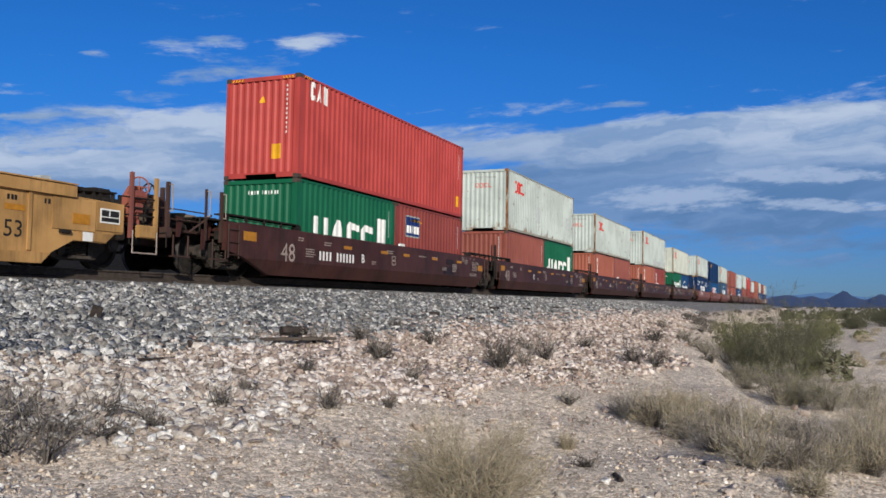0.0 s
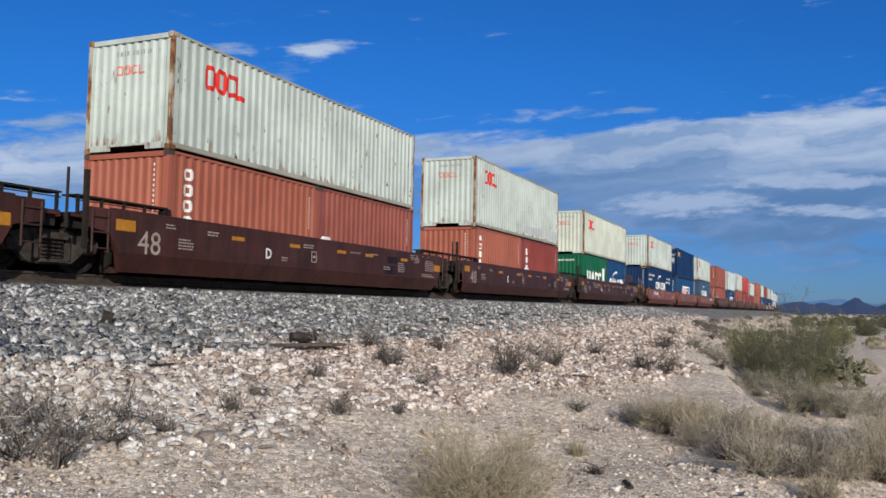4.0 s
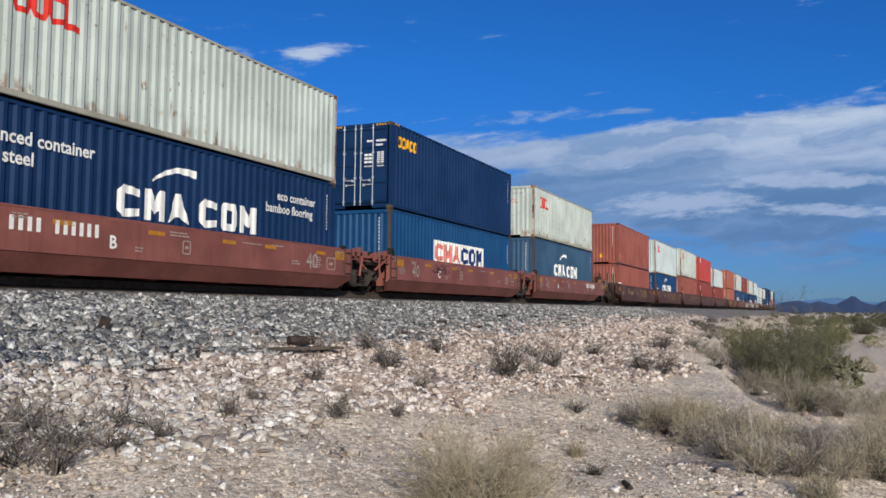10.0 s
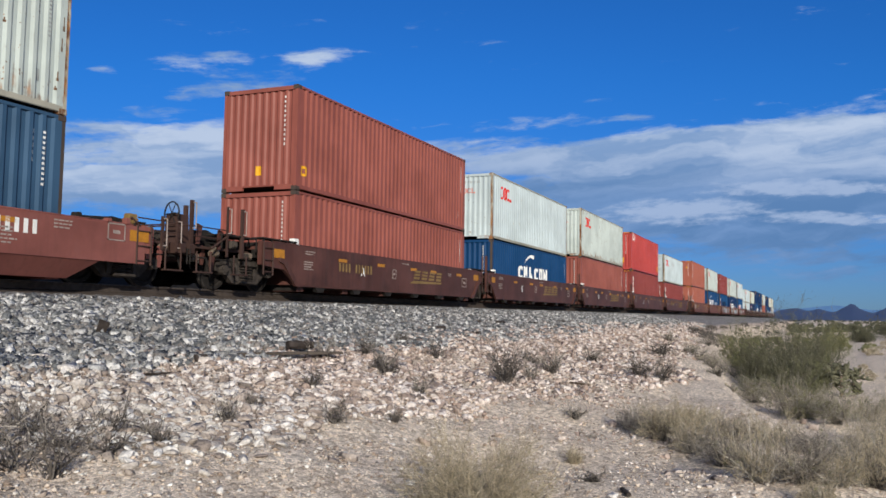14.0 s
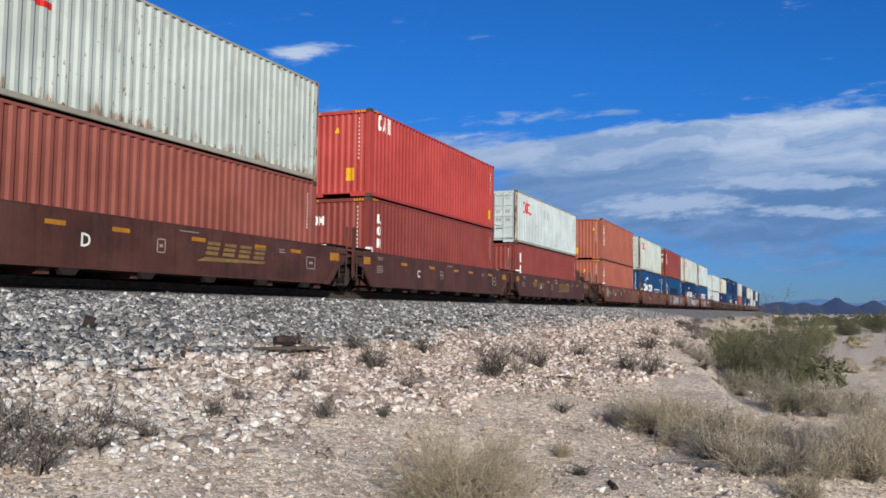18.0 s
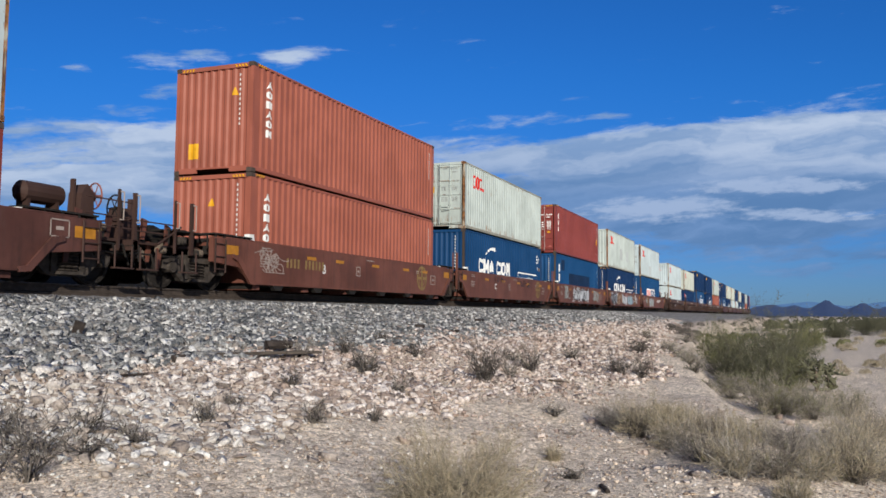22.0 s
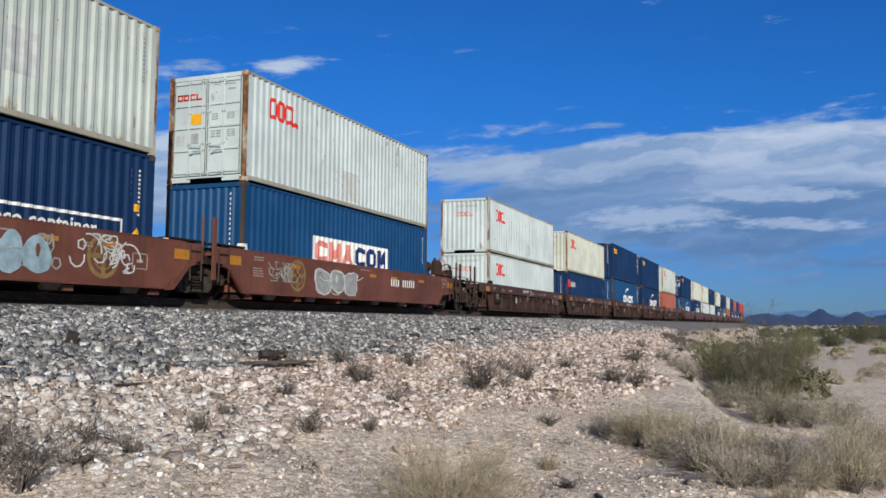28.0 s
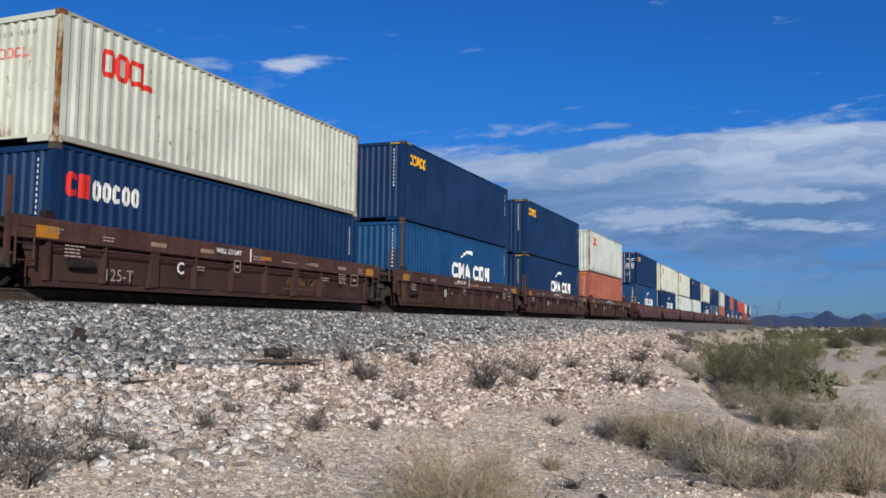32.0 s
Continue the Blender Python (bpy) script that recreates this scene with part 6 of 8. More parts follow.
BROWN48 = "dark brown steel well car, smooth sides, faded stencils"
OXIDE40 = "oxide-red steel well car with creased sides"
TAB40 = "brown steel well car with bottom tabs"
SPRAYED = "rust-brown steel well car with graffiti"
RIBBED = "deep brown well car with ribbed sides"
starts = [row[0] for row in STACKS]
for i, s in enumerate(starts):
    n = i + 1
    gap_f = (s - starts[i - 1] - LONG) / 2 if i else 2.90
    gap_r = (starts[i + 1] - s - LONG) / 2 if i + 1 < len(starts) else 1.7
    fe, re = n in (1, 6, 9, 14, 19), n in (5, 8, 13, 18, 23)
    if fe and n > 1:
        gap_f = 1.95
    if re:
        gap_r = 2.60 if n == 5 else 1.68
    if n <= 5:
        args = ("plain", "dark_brown", gap_f, gap_r, fe, re, "BCDEA"[i], "48", BROWN48)
        extra = [number_bars(0.75, 0.50, "ink_white")] if n == 1 else [scrawl(1.2, 3.2, 0.75, 1.05, "ink_dim", 4, 14, 0.014)] if n == 5 else []
    elif n <= 8:
        args = ("crease", "oxide", gap_f, gap_r, fe, re, "BCA"[i - 5], "40", OXIDE40)
        extra = [number_bars(0.95, 0.72, "ink_white")] if n == 6 else [scrawl(3.0, 4.2, 0.72, 1.0, "spray_black", 7, 12, 0.02)] if n == 7 else [number_bars(9.4, 0.74, "ink_white")]
    elif n <= 13:
        args = ("tab", "mid_brown", gap_f, gap_r, fe, re, "AEDCB"[i - 8], "", TAB40)
        extra = [slant_logo(6.9, 0.62)] + ([number_bars(1.9, 0.62, "ink_gold")] if n in (9, 13) else [])
        if n == 12:
            extra = []
    elif n <= 18:
        args = ("tab", "rust_brown", gap_f, gap_r, fe, re, "BCDEA"[i - 13], "", SPRAYED)
        extra = {14: [number_bars(1.3, 0.62, "ink_gold"), cross_emblem(), scrawl(0.2, 0.9, 0.45, 1.05, "ink_dim", 3, 26, 0.018)],
                 15: [cross_emblem(), scrawl(3.4, 4.6, 0.9, 1.12, "spray_black", 5, 10, 0.02), scrawl(7.6, 9.2, 0.8, 1.12, "spray_black", 6, 14, 0.02)],
                 16: [blobs(3.3, 7.6, 0.26, 1.10, 5, "spray_white", "spray_black", 8), scrawl(3.4, 7.5, 0.3, 1.1, "spray_black", 9, 60, 0.03), scrawl(3.2, 7.7, 0.24, 1.12, "spray_white", 23, 40, 0.03), scrawl(1.0, 1.9, 0.4, 1.1, "ink_grey", 10, 22, 0.05), scrawl(9.2, 10.6, 0.3, 1.0, "ink_grey", 11, 25, 0.05)],
                 17: [blobs(0.0, 2.2, 0.16, 1.12, 2, "spray_black", None, 25, False), scrawl(0.0, 2.3, 0.20, 1.12, "spray_white", 12, 40, 0.035), scrawl(2.1, 4.3, 0.25, 1.10, "ink_tan", 18, 60, 0.02), blobs(4.2, 6.5, 0.20, 1.10, 3, "spray_white", "spray_black", 19), scrawl(4.3, 6.4, 0.30, 1.0, "spray_black", 20, 12, 0.025), blobs(6.8, 9.1, 0.22, 1.02, 4, "spray_blue", None, 21), scrawl(6.7, 9.3, 0.25, 1.0, "ink_grey", 13, 26, 0.03), name_panel(5.5, 6.9, 0.88, 1.12), scrawl(9.9, 11.3, 0.40, 1.12, "spray_white", 17, 22, 0.030), cross_emblem()],
                 18: [blobs(3.2, 5.8, 0.20, 1.06, 3, "ink_grey", "spray_white", 14), scrawl(3.3, 5.7, 0.25, 1.0, "spray_white", 22, 16, 0.025), cross_emblem(2.2), number_bars(8.3, 0.66, "ink_white"), scrawl(0.9, 1.8, 0.5, 1.0, "ink_grey", 15, 24, 0.02)]}[n]
    else:
        args = ("rib", "deep_brown", gap_f, gap_r, fe, re, "BCDEA"[i - 18], "125-T" if n == 20 else "", RIBBED)
        extra = []
    well_unit(s, *args, near=n <= 22, seed=n, extra=extra, size_at=10.2 if n == 6 else 1.05)
for i, s in enumerate(LATER):
    last = s - (LATER[i - 1] if i else starts[-1])
    nxt = (LATER[i + 1] - s) if i + 1 < len(LATER) else 15.55
    fe, re = last > 17, nxt > 17
    well_unit(s, "tab" if i % 10 < 5 else "plain", "mid_brown" if i % 10 < 5 else "dark_brown", 1.95 if fe else (last - LONG) / 2, 1.68 if re else (nxt - LONG) / 2, fe, re, "ABCDE"[i % 5], "", TAB40 if i % 10 < 5 else BROWN48, near=False, seed=40 + i)


def yellow_car():
    """The empty yellow car ahead, of which only its rear end is seen."""
    u = thing("well_car", "empty yellow steel well car with black figures", "rail car", "articulated well cars of the train")
    x1, x0, t, mid = 13.21, -9.0, 12.42, 2.0
    paint, y = "yellow_car", -SIDE - 0.004
    for q in (-1, 1):
        y0, y1 = (-SIDE, -SIDE + 0.11) if q < 0 else (SIDE - 0.11, SIDE)
        o = (y0 - 0.02, y0 + 0.02) if q < 0 else (y1 - 0.02, y1 + 0.02)
        line = [(x0, 0.16), (11.42, 0.16), (11.97, 0.44), (12.77, 0.43), (12.99, 0.62), (x1, 0.64), (x1, 1.23), (11.95, 1.26), (x0, 1.25)]
        part("side_sill", Mb().prism([(x - mid, z) for x, z in line], y0, y1), paint, u)
        part("bottom_flange", Mb().prism([(x0 - mid, -0.02), (11.22 - mid, -0.02), (11.42 - mid, 0.17), (x0 - mid, 0.17)], *((y0 - 0.05, y1) if q < 0 else (y0, y1 + 0.05))), paint, u)
        part("top_chord", Mb().prism([(x0 - mid, 1.22), (11.95 - mid, 1.23), (11.95 - mid, 1.44), (x0 - mid, 1.45)], *((y0 - 0.07, y1) if q < 0 else (y0, y1 + 0.07))), paint, u)
        part("cover_plate", Mb().box(x0 - mid, 11.95 - mid, *((y0 - 0.10, y1 + 0.05) if q < 0 else (y0 - 0.05, y1 + 0.10)), 1.45, 1.475), paint, u)
        part("end_panel", Mb().box(12.50 - mid, 13.20 - mid, *o, 0.66, 1.225, 0.01), paint, u)
        part("side_panel", Mb().box(11.46 - mid, 12.47 - mid, *o, 0.62, 1.215, 0.01), paint, u)
        part("arch_plate", Mb().prism([(12.15 - mid, 0.46), (12.76 - mid, 0.45), (12.95 - mid, 0.61), (12.10 - mid, 0.61)], *o), paint, u)
        for k in range(13):
            a = 10.93 - 1.62 * k
            part("side_stiffener", Mb().box(a - mid, a + 0.07 - mid, *((y0 - 0.03, y0 + 0.01) if q < 0 else (y1 - 0.01, y1 + 0.03)), 0.20, 1.22), paint, u)
    part("latch", Mb().box(11.62 - mid, 11.86 - mid, y - 0.06, y, 0.55, 0.62, 0.01), "iron", u)
    part("roof_vent", Mb().prism([(11.15 - mid, 1.475), (11.42 - mid, 1.475), (11.40 - mid, 1.56), (11.22 - mid, 1.55)], -1.5, -1.3), "patch", u, "small grey bracket on the chord")
    part("end_deck", Mb().box(10.2 - mid, x1 - mid, -SIDE + 0.1, SIDE - 0.1, 1.0, 1.08), paint, u)
    part("cross_member", Mb().box(x0 - mid, 10.2 - mid, -1.3, 1.3, 0.05, 0.10), paint, u)
    part("end_bulkhead", Mb().box(10.1 - mid, 10.25 - mid, -1.4, 1.4, 0.2, 1.1), paint, u)
    part("walkway", Mb().prism([(11.93 - mid, 1.37), (12.4 - mid, 1.40), (13.02 - mid, 1.42), (13.02 - mid, 1.45), (12.4 - mid, 1.45), (11.93 - mid, 1.45)], -1.52, -0.9), "iron", u, "dark grated walkway")
    for a in (11.98, 12.2, 12.45, 12.62, 12.96, 13.14):
        part("walkway_post", Mb().box(a - 0.025 - mid, a + 0.025 - mid, -1.50, -1.44, 1.08, 1.42), "iron", u)
    part("end_platform", Mb().box(x1 - mid, 14.2 - mid, -1.3, 1.3, 0.84, 0.92).box(x1 - mid, 14.0 - mid, -0.4, 0.4, 0.4, 0.84), "iron", u)
    part("end_beam", Mb().box(13.72 - mid, 14.18 - mid, -1.48, -1.36, 0.62, 0.88, 0.02), paint, u)
    for px, zt, m in ((13.52, 1.94, "oxide"), (14.24, 1.90, paint)):
        part("post", Mb().box(px - 0.036 - mid, px + 0.036 - mid, -1.45, -1.38, 0.60, zt), m, u, "upright steel post")
    part("step", Mb().rod((13.5 - mid, -1.5, 0.75), (13.5 - mid, -1.5, 0.30), 0.014).rod((14.2 - mid, -1.5, 0.75), (14.2 - mid, -1.5, 0.30), 0.014).rod((13.5 - mid, -1.5, 0.30), (14.2 - mid, -1.5, 0.30), 0.016), "ink_dim", u)
    part("brake_stand", Mb().prism([(13.66 - mid, 0.92), (13.90 - mid, 0.92), (14.00 - mid, 1.25), (14.12 - mid, 1.50), (14.02 - mid, 1.72), (13.80 - mid, 1.70), (13.62 - mid, 1.45)], -1.22, -1.05), "orange", u, "rusty orange brake gear")
    part("brake_gearbox", Mb().rod((13.66 - mid, -1.28, 1.48), (13.98 - mid, -1.28, 1.48), 0.13, 10).box(13.72 - mid, 13.92 - mid, -1.36, -1.16, 1.12, 1.34, 0.03).rod((13.8 - mid, -1.30, 1.2), (13.86 - mid, -1.30, 0.9), 0.03), "brown", u, "worn brake gearbox")
    part("brake_chain", Mb().rod((13.98 - mid, -1.30, 1.40), (14.02 - mid, -1.30, 0.95), 0.018).rod((14.08 - mid, -1.28, 1.60), (14.10 - mid, -1.28, 1.05), 0.014), "iron", u)
    part("brake_wheel", Mb().ring((13.84 - mid, -1.32, 1.68), (0.5, 1, 0), 0.20, 0.016, 20, 6).rod((13.84 - mid, -1.32, 1.48), (13.84 - mid, -1.32, 1.88), 0.010).rod((13.66 - mid, -1.24, 1.68), (14.02 - mid, -1.40, 1.68), 0.010), "orange", u, "hand-brake wheel")
    part("equipment_box", Mb().box(13.3 - mid, 14.1 - mid, -0.9, 0.6, 0.92, 1.42, 0.06).box(13.5 - mid, 13.9 - mid, -0.5, 0.2, 1.42, 1.66, 0.05), "iron", u, "dark equipment on the deck")
    for z in (1.06, 1.22, 1.42):
        part("handrail", Mb().rod((13.2 - mid, -1.4, z), (14.25 - mid, -1.4, z + 0.02), 0.016), "iron", u)
    for k, (a, b, z, h) in enumerate([(13.25, 13.5, 0.9, 0.2), (13.3, 13.55, 0.55, 0.3), (13.75, 14.0, 0.5, 0.3), (13.9, 14.15, 0.95, 0.25)]):
        part("valve_body", Mb().box(a - mid, b - mid, -1.25, -0.9, z, z + h, 0.04), "bark" if k % 2 else "iron", u)
    part("data_plate", Mb().box(12.58 - mid, 13.09 - mid, y - 0.026, y - 0.015, 0.82, 1.10), "ink_white", u, "white framed data plate")
    for a, b, z0, z1 in ((12.61, 12.80, 0.95, 1.07), (12.83, 13.06, 0.95, 1.07), (12.61, 13.06, 0.85, 0.93)):
        part("data_field", Mb().box(a - mid, b - mid, y - 0.030, y - 0.020, z0, z1), "ink_black", u, "black data field")
    part("card_label", Mb().box(12.17 - mid, 12.41 - mid, y - 0.026, y - 0.015, 0.44, 0.61), "ink_white", u, "pale paper card")
    part("end_marker", Mb().box(11.92 - mid, 12.32 - mid, y - 0.026, y - 0.015, 0.75, 0.94), "reflector", u, "orange end marker")
    part("end_marker", Mb().box(10.46 - mid, 10.87 - mid, y - 0.004, y + 0.002, 0.87, 0.97), "reflector", u, "orange marker")
    fine = Mb()
    for a, z, w, n in ((11.86, 1.18, 0.5, 1), (11.86, 1.12, 0.25, 2), (10.5, 1.13, 0.05, 1), (10.58, 1.13, 0.05, 1), (10.65, 1.13, 0.05, 1), (11.28, 1.14, 0.04, 1), (11.36, 1.14, 0.05, 1)):
        bars(fine, a - mid, z, w, n, 0.03 if w > 0.1 else 0.09)
    tagged(part("stencil_text", fine, "ink_black", u, "small black stencilled lines"), kind="stuff")
    lettering("lettering", "53", 0.42, "ink_black", u, 10.44 - mid, y, 0.41, "black capacity figures")
    truck(u, t + LONG / 2 - mid)
    place(u, mid, 0.0)


yellow_car()

# ---- ground ----
def smooth(lo, hi, v):
    k = np.clip((v - lo) / (hi - lo), 0, 1)
    return k * k * (3 - 2 * k)


def land(x, y):
    """Height of the ground: track bed, bank, dirt bench, and a shallow wash beside it."""
    x, y = np.asarray(x, float), np.asarray(y, float)
    yy = y - np.where(x > BEND, np.minimum((x - BEND) ** 2 / (2 * RADIUS), y + 4000), 0)
    # the rise beyond the track is added: it closes off sky under the cars
    z = np.interp(yy, [-60, 0, 2.6, 4.0, 5.5, 7.3, 9.35, 11.8, 12.42, 12.72, 15.3, 15.6, 16.2, 17.5, 21, 26, 60, 300], [-2.2, -2.12, -2.0, -1.76, -1.54, -1.20, -0.87, -0.48, -0.39, -0.27, -0.27, -0.39, -0.48, -0.45, 1.15, 1.5, 0.8, -2.2])
    edge = 6.3 * np.tanh((0.177 * (x - 6) - 0.7) / 6.3)
    off = edge - yy
    wash = smooth(0.0, 3.2 - 2.0 * smooth(11, 16, x), off + 0.25 * smooth(12, 18, x)) * (1 - 0.75 * smooth(14, 45, off))
    z = z - 0.95 * wash * smooth(2, 14, x)
    z = z + 0.22 * np.exp(-((x - 37) / 8) ** 2 - ((yy - 6.9) / 1.5) ** 2)
    rough = 0.05 * np.sin(0.9 * x + 0.7 * np.sin(0.8 * y)) * np.sin(1.1 * y + 1.3) + 0.03 * np.sin(2.3 * x + 1.7 * y) + 0.02 * np.sin(4.1 * x - 3.3 * y + 2)
    wide = 0.25 * np.sin(0.11 * x + 0.5) * np.sin(0.09 * y + 1.0) * smooth(8, 30, off)
    return z + rough * (1 - smooth(10.5, 12.0, yy)) + wide


def ground_sheet():
    xs = np.concatenate([-np.geomspace(4500, 22, 26), np.arange(-20, 3, 1.0), np.arange(3, 46, 0.2), np.geomspace(46.2, 4800, 90)])
    ys = np.concatenate([-np.geomspace(4500, 12.5, 46), np.arange(-12, 13, 0.2), np.arange(13, 30, 0.5), np.geomspace(31, 4500, 30)])
    gx, gy = np.meshgrid(xs, ys, indexing="ij")
    v = np.stack([gx, gy, land(gx, gy)], -1).reshape(-1, 3)
    n, m = len(xs), len(ys)
    i = np.arange(n * m).reshape(n, m)
    f = np.stack([i[:-1, :-1], i[1:, :-1], i[1:, 1:], i[:-1, 1:]], -1).reshape(-1, 4)
    return raw_mesh("ground", v, f, True)


def raw_mesh(name, v, f, smooth_it=False):
    me = bpy.data.meshes.new(name)
    k = f.shape[1]
    me.vertices.add(len(v))
    me.vertices.foreach_set("co", np.ascontiguousarray(v, np.float32).ravel())
    me.loops.add(f.size)
    me.loops.foreach_set("vertex_index", np.ascontiguousarray(f, np.int32).ravel())
    me.polygons.add(len(f))
    me.polygons.foreach_set("loop_start", np.arange(len(f), dtype=np.int32) * k)
    me.polygons.foreach_set("loop_total", np.full(len(f), k, np.int32))
    if smooth_it:
        me.polygons.foreach_set("use_smooth", np.ones(len(f), bool))
    me.update(calc_edges=True)
    return me


ground = new("ground", ground_sheet())
ground.data.materials.append(M["ground"])
tagged(ground, "tan desert dirt and gravel ground sloping from the tracks", "ground", kind="structure")


def stone_shape(rng, flat=0.75, chips=True):
    """An angular broken stone."""
    v = np.array([(x, y, z) for x in (-1, 1) for y in (-1, 1) for z in (-1, 1)], float) * 0.72
    v += rng.uniform(-0.46, 0.46, v.shape)
    f = [(0, 1, 3, 2), (4, 6, 7, 5), (0, 4, 5, 1), (2, 3, 7, 6), (0, 2, 6, 4), (1, 5, 7, 3)]
    v *= [rng.uniform(0.85, 1.45), rng.uniform(0.65, 1.05), flat * rng.uniform(0.6, 1.1)]
    bm = bmesh.new()
    vs = [bm.verts.new(p) for p in v]
    for q in f:
        bm.faces.new([vs[i] for i in q])
    if chips:
        bmesh.ops.bevel(bm, geom=bm.verts[:] + bm.edges[:], offset=0.16, segments=1, affect="EDGES", clamp_overlap=True)
    bmesh.ops.triangulate(bm, faces=bm.faces[:])
    v = np.array([p.co[:] for p in bm.verts])
    bm.verts.index_update()
    f = np.array([[p.index for p in q.verts] for q in bm.faces])
    bm.free()
    return v, f


def cobble_shape(rng, flat=0.7):
    """A broken stone with worn corners."""
    bm = bmesh.new()
    bmesh.ops.create_icosphere(bm, subdivisions=2, radius=1.0)
    bm.verts.index_update()
    v = np.array([p.co[:] for p in bm.verts])
    f = np.array([[p.index for p in q.verts] for q in bm.faces])
    bm.free()
    for _ in range(9):
        d = rng.normal(size=3)
        d /= np.linalg.norm(d)
        v = v - np.maximum(v @ d - rng.uniform(0.45, 0.85), 0)[:, None] * d
    v = v + rng.normal(0, 0.025, v.shape)
    return v * [rng.uniform(1.0, 1.5), rng.uniform(0.75, 1.1), flat * rng.uniform(0.8, 1.2)], f


def grit_shape(rng):
    """A small pebble of eight facets."""
    v = np.array([(1, 0, 0), (-1, 0, 0), (0, 1, 0), (0, -1, 0), (0, 0, 0.7), (0, 0, -0.7)], float) * rng.uniform(0.7, 1.35, (6, 1)) + rng.uniform(-0.2, 0.2, (6, 3))
    return v, np.array([(0, 2, 4), (2, 1, 4), (1, 3, 4), (3, 0, 4), (2, 0, 5), (1, 2, 5), (3, 1, 5), (0, 3, 5)])


def turns(rng, n, lean):
    a, b = rng.uniform(0, 6.283, n), rng.normal(0, lean, n)
    c = rng.uniform(0, 6.283, n)
    ca, sa, cb, sb, cc, sc = np.cos(a), np.sin(a), np.cos(b), np.sin(b), np.cos(c), np.sin(c)
    rz = np.stack([np.stack([ca, -sa, 0 * a], -1), np.stack([sa, ca, 0 * a], -1), np.stack([0 * a, 0 * a, 1 + 0 * a], -1)], 1)
    rx = np.stack([np.stack([1 + 0 * a, 0 * a, 0 * a], -1), np.stack([0 * a, cb, -sb], -1), np.stack([0 * a, sb, cb], -1)], 1)
    rc = np.stack([np.stack([cc, -sc, 0 * a], -1), np.stack([sc, cc, 0 * a], -1), np.stack([0 * a, 0 * a, 1 + 0 * a], -1)], 1)
    return rz @ rx @ rc


def strewn(name, material, x, y, size, seed, sink=0.3, lean=0.5, flat=0.75, label="", category="", chips=False, grit=False, worn=False):
    """Loose stones in one mesh."""
    rng = np.random.default_rng(seed)
    kinds = [grit_shape(rng) if grit else cobble_shape(rng, flat) if worn else stone_shape(rng, flat, chips) for _ in range(18)]
    n = len(x)
    z = land(x, y)
    rot = turns(rng, n, lean)
    pick = rng.integers(0, len(kinds), n)
    vs, fs, k = [], [], 0
    for j, (v, f) in enumerate(kinds):
        at = np.nonzero(pick == j)[0]
        if not len(at):
            continue
        w = np.einsum("nij,vj->nvi", rot[at], v) * size[at, None, None]
        w += np.stack([x[at], y[at], z[at] + size[at] * (0.55 - sink)], -1)[:, None, :]
        vs.append(w.reshape(-1, 3))
        fs.append((f[None] + (k + np.arange(len(at)) * len(v))[:, None, None]).reshape(-1, 3))
        k += w.shape[0] * len(v)
    ob = new(name, raw_mesh(name, np.concatenate(vs), np.concatenate(fs)))
    ob.data.materials.append(M[material])
    return tagged(ob, label, category, kind="stuff")


def thin_out(rng, n, x0, x1, y0, y1, power=1.0):
    """Points over a stretch, thicker towards its near end."""
    x = x0 + (x1 - x0) * rng.random(n) ** power
    return x, rng.uniform(y0, y1, n)


def rubble_foot(x):
    """Where the broken rock ends towards the dirt."""
    return np.interp(x, [3, 5, 8, 11, 17, 24, 40, 60], [5.3, 5.0, 4.5, 3.9, 2.9, 3.8, 5.6, 6.3]) + 0.3 * np.sin(1.7 * x)


rng = np.random.default_rng(5)
x, y = thin_out(rng, 56000, 6.0, 70, 7.0, 12.5, 1.5)
keep = y + 0.5 * np.sin(0.9 * x) + rng.normal(0, 0.45, len(x)) > 7.55
strewn("ballast_stones", "ballast", x[keep], y[keep], rng.uniform(0.026, 0.060, keep.sum()) * (1 + 0.25 * (rng.random(keep.sum()) < 0.2)) * (1.15 - 0.15 * smooth(9, 20, x[keep])), 11, 0.25, 0.7, 0.85, "grey crushed stone ballast on the track shoulder", "ballast")
x, y = rng.uniform(-20, 6.0, 4500), rng.uniform(7.6, 12.5, 4500)
strewn("shoulder_stones", "ballast", x, y, rng.uniform(0.026, 0.056, len(x)), 16, 0.25, 0.7, 0.85, "grey crushed stone along the track shoulder", "ballast")
x, y = thin_out(rng, 85000, 3.8, 58, 0.5, 9.6, 1.6)
foot = rubble_foot(x)
k = (y - foot) / (7.9 - foot)
clump = 0.5 + 0.5 * np.sin(1.3 * x + 2.0 * np.sin(0.7 * y)) * np.sin(1.9 * y + 0.6 * x)
dens = smooth(-0.12, 0.30, k) * (1 - smooth(0.85, 1.25, k)) * (0.40 + 0.60 * clump) * (1 - 0.45 * smooth(17, 26, x + 1.6 * (5 - y)))
sandy = smooth(13.5, 16, x) * (1 - smooth(-0.3, 0.5, y - 0.115 * x - 0.45))
keep = rng.random(len(x)) < np.clip(dens, 0.012, 1) * (1 - 0.85 * sandy)
size = rng.uniform(0.018, 0.048, keep.sum()) * (1 + 0.7 * (rng.random(keep.sum()) < 0.08))
strewn("pale_rocks", "rubble", x[keep], y[keep], size, 12, 0.3, 0.6, 0.75, "pale pinkish broken rocks on the bank", "rocks")
x, y = thin_out(rng, 9000, 3.6, 12.0, 3.9, 7.5, 1.3)
k = (y - rubble_foot(x)) / (7.6 - rubble_foot(x))
keep = rng.random(len(x)) < smooth(-0.14, 0.15, k) * (1 - smooth(0.45, 0.95, k)) * (1 - 0.6 * smooth(7.5, 12, x))
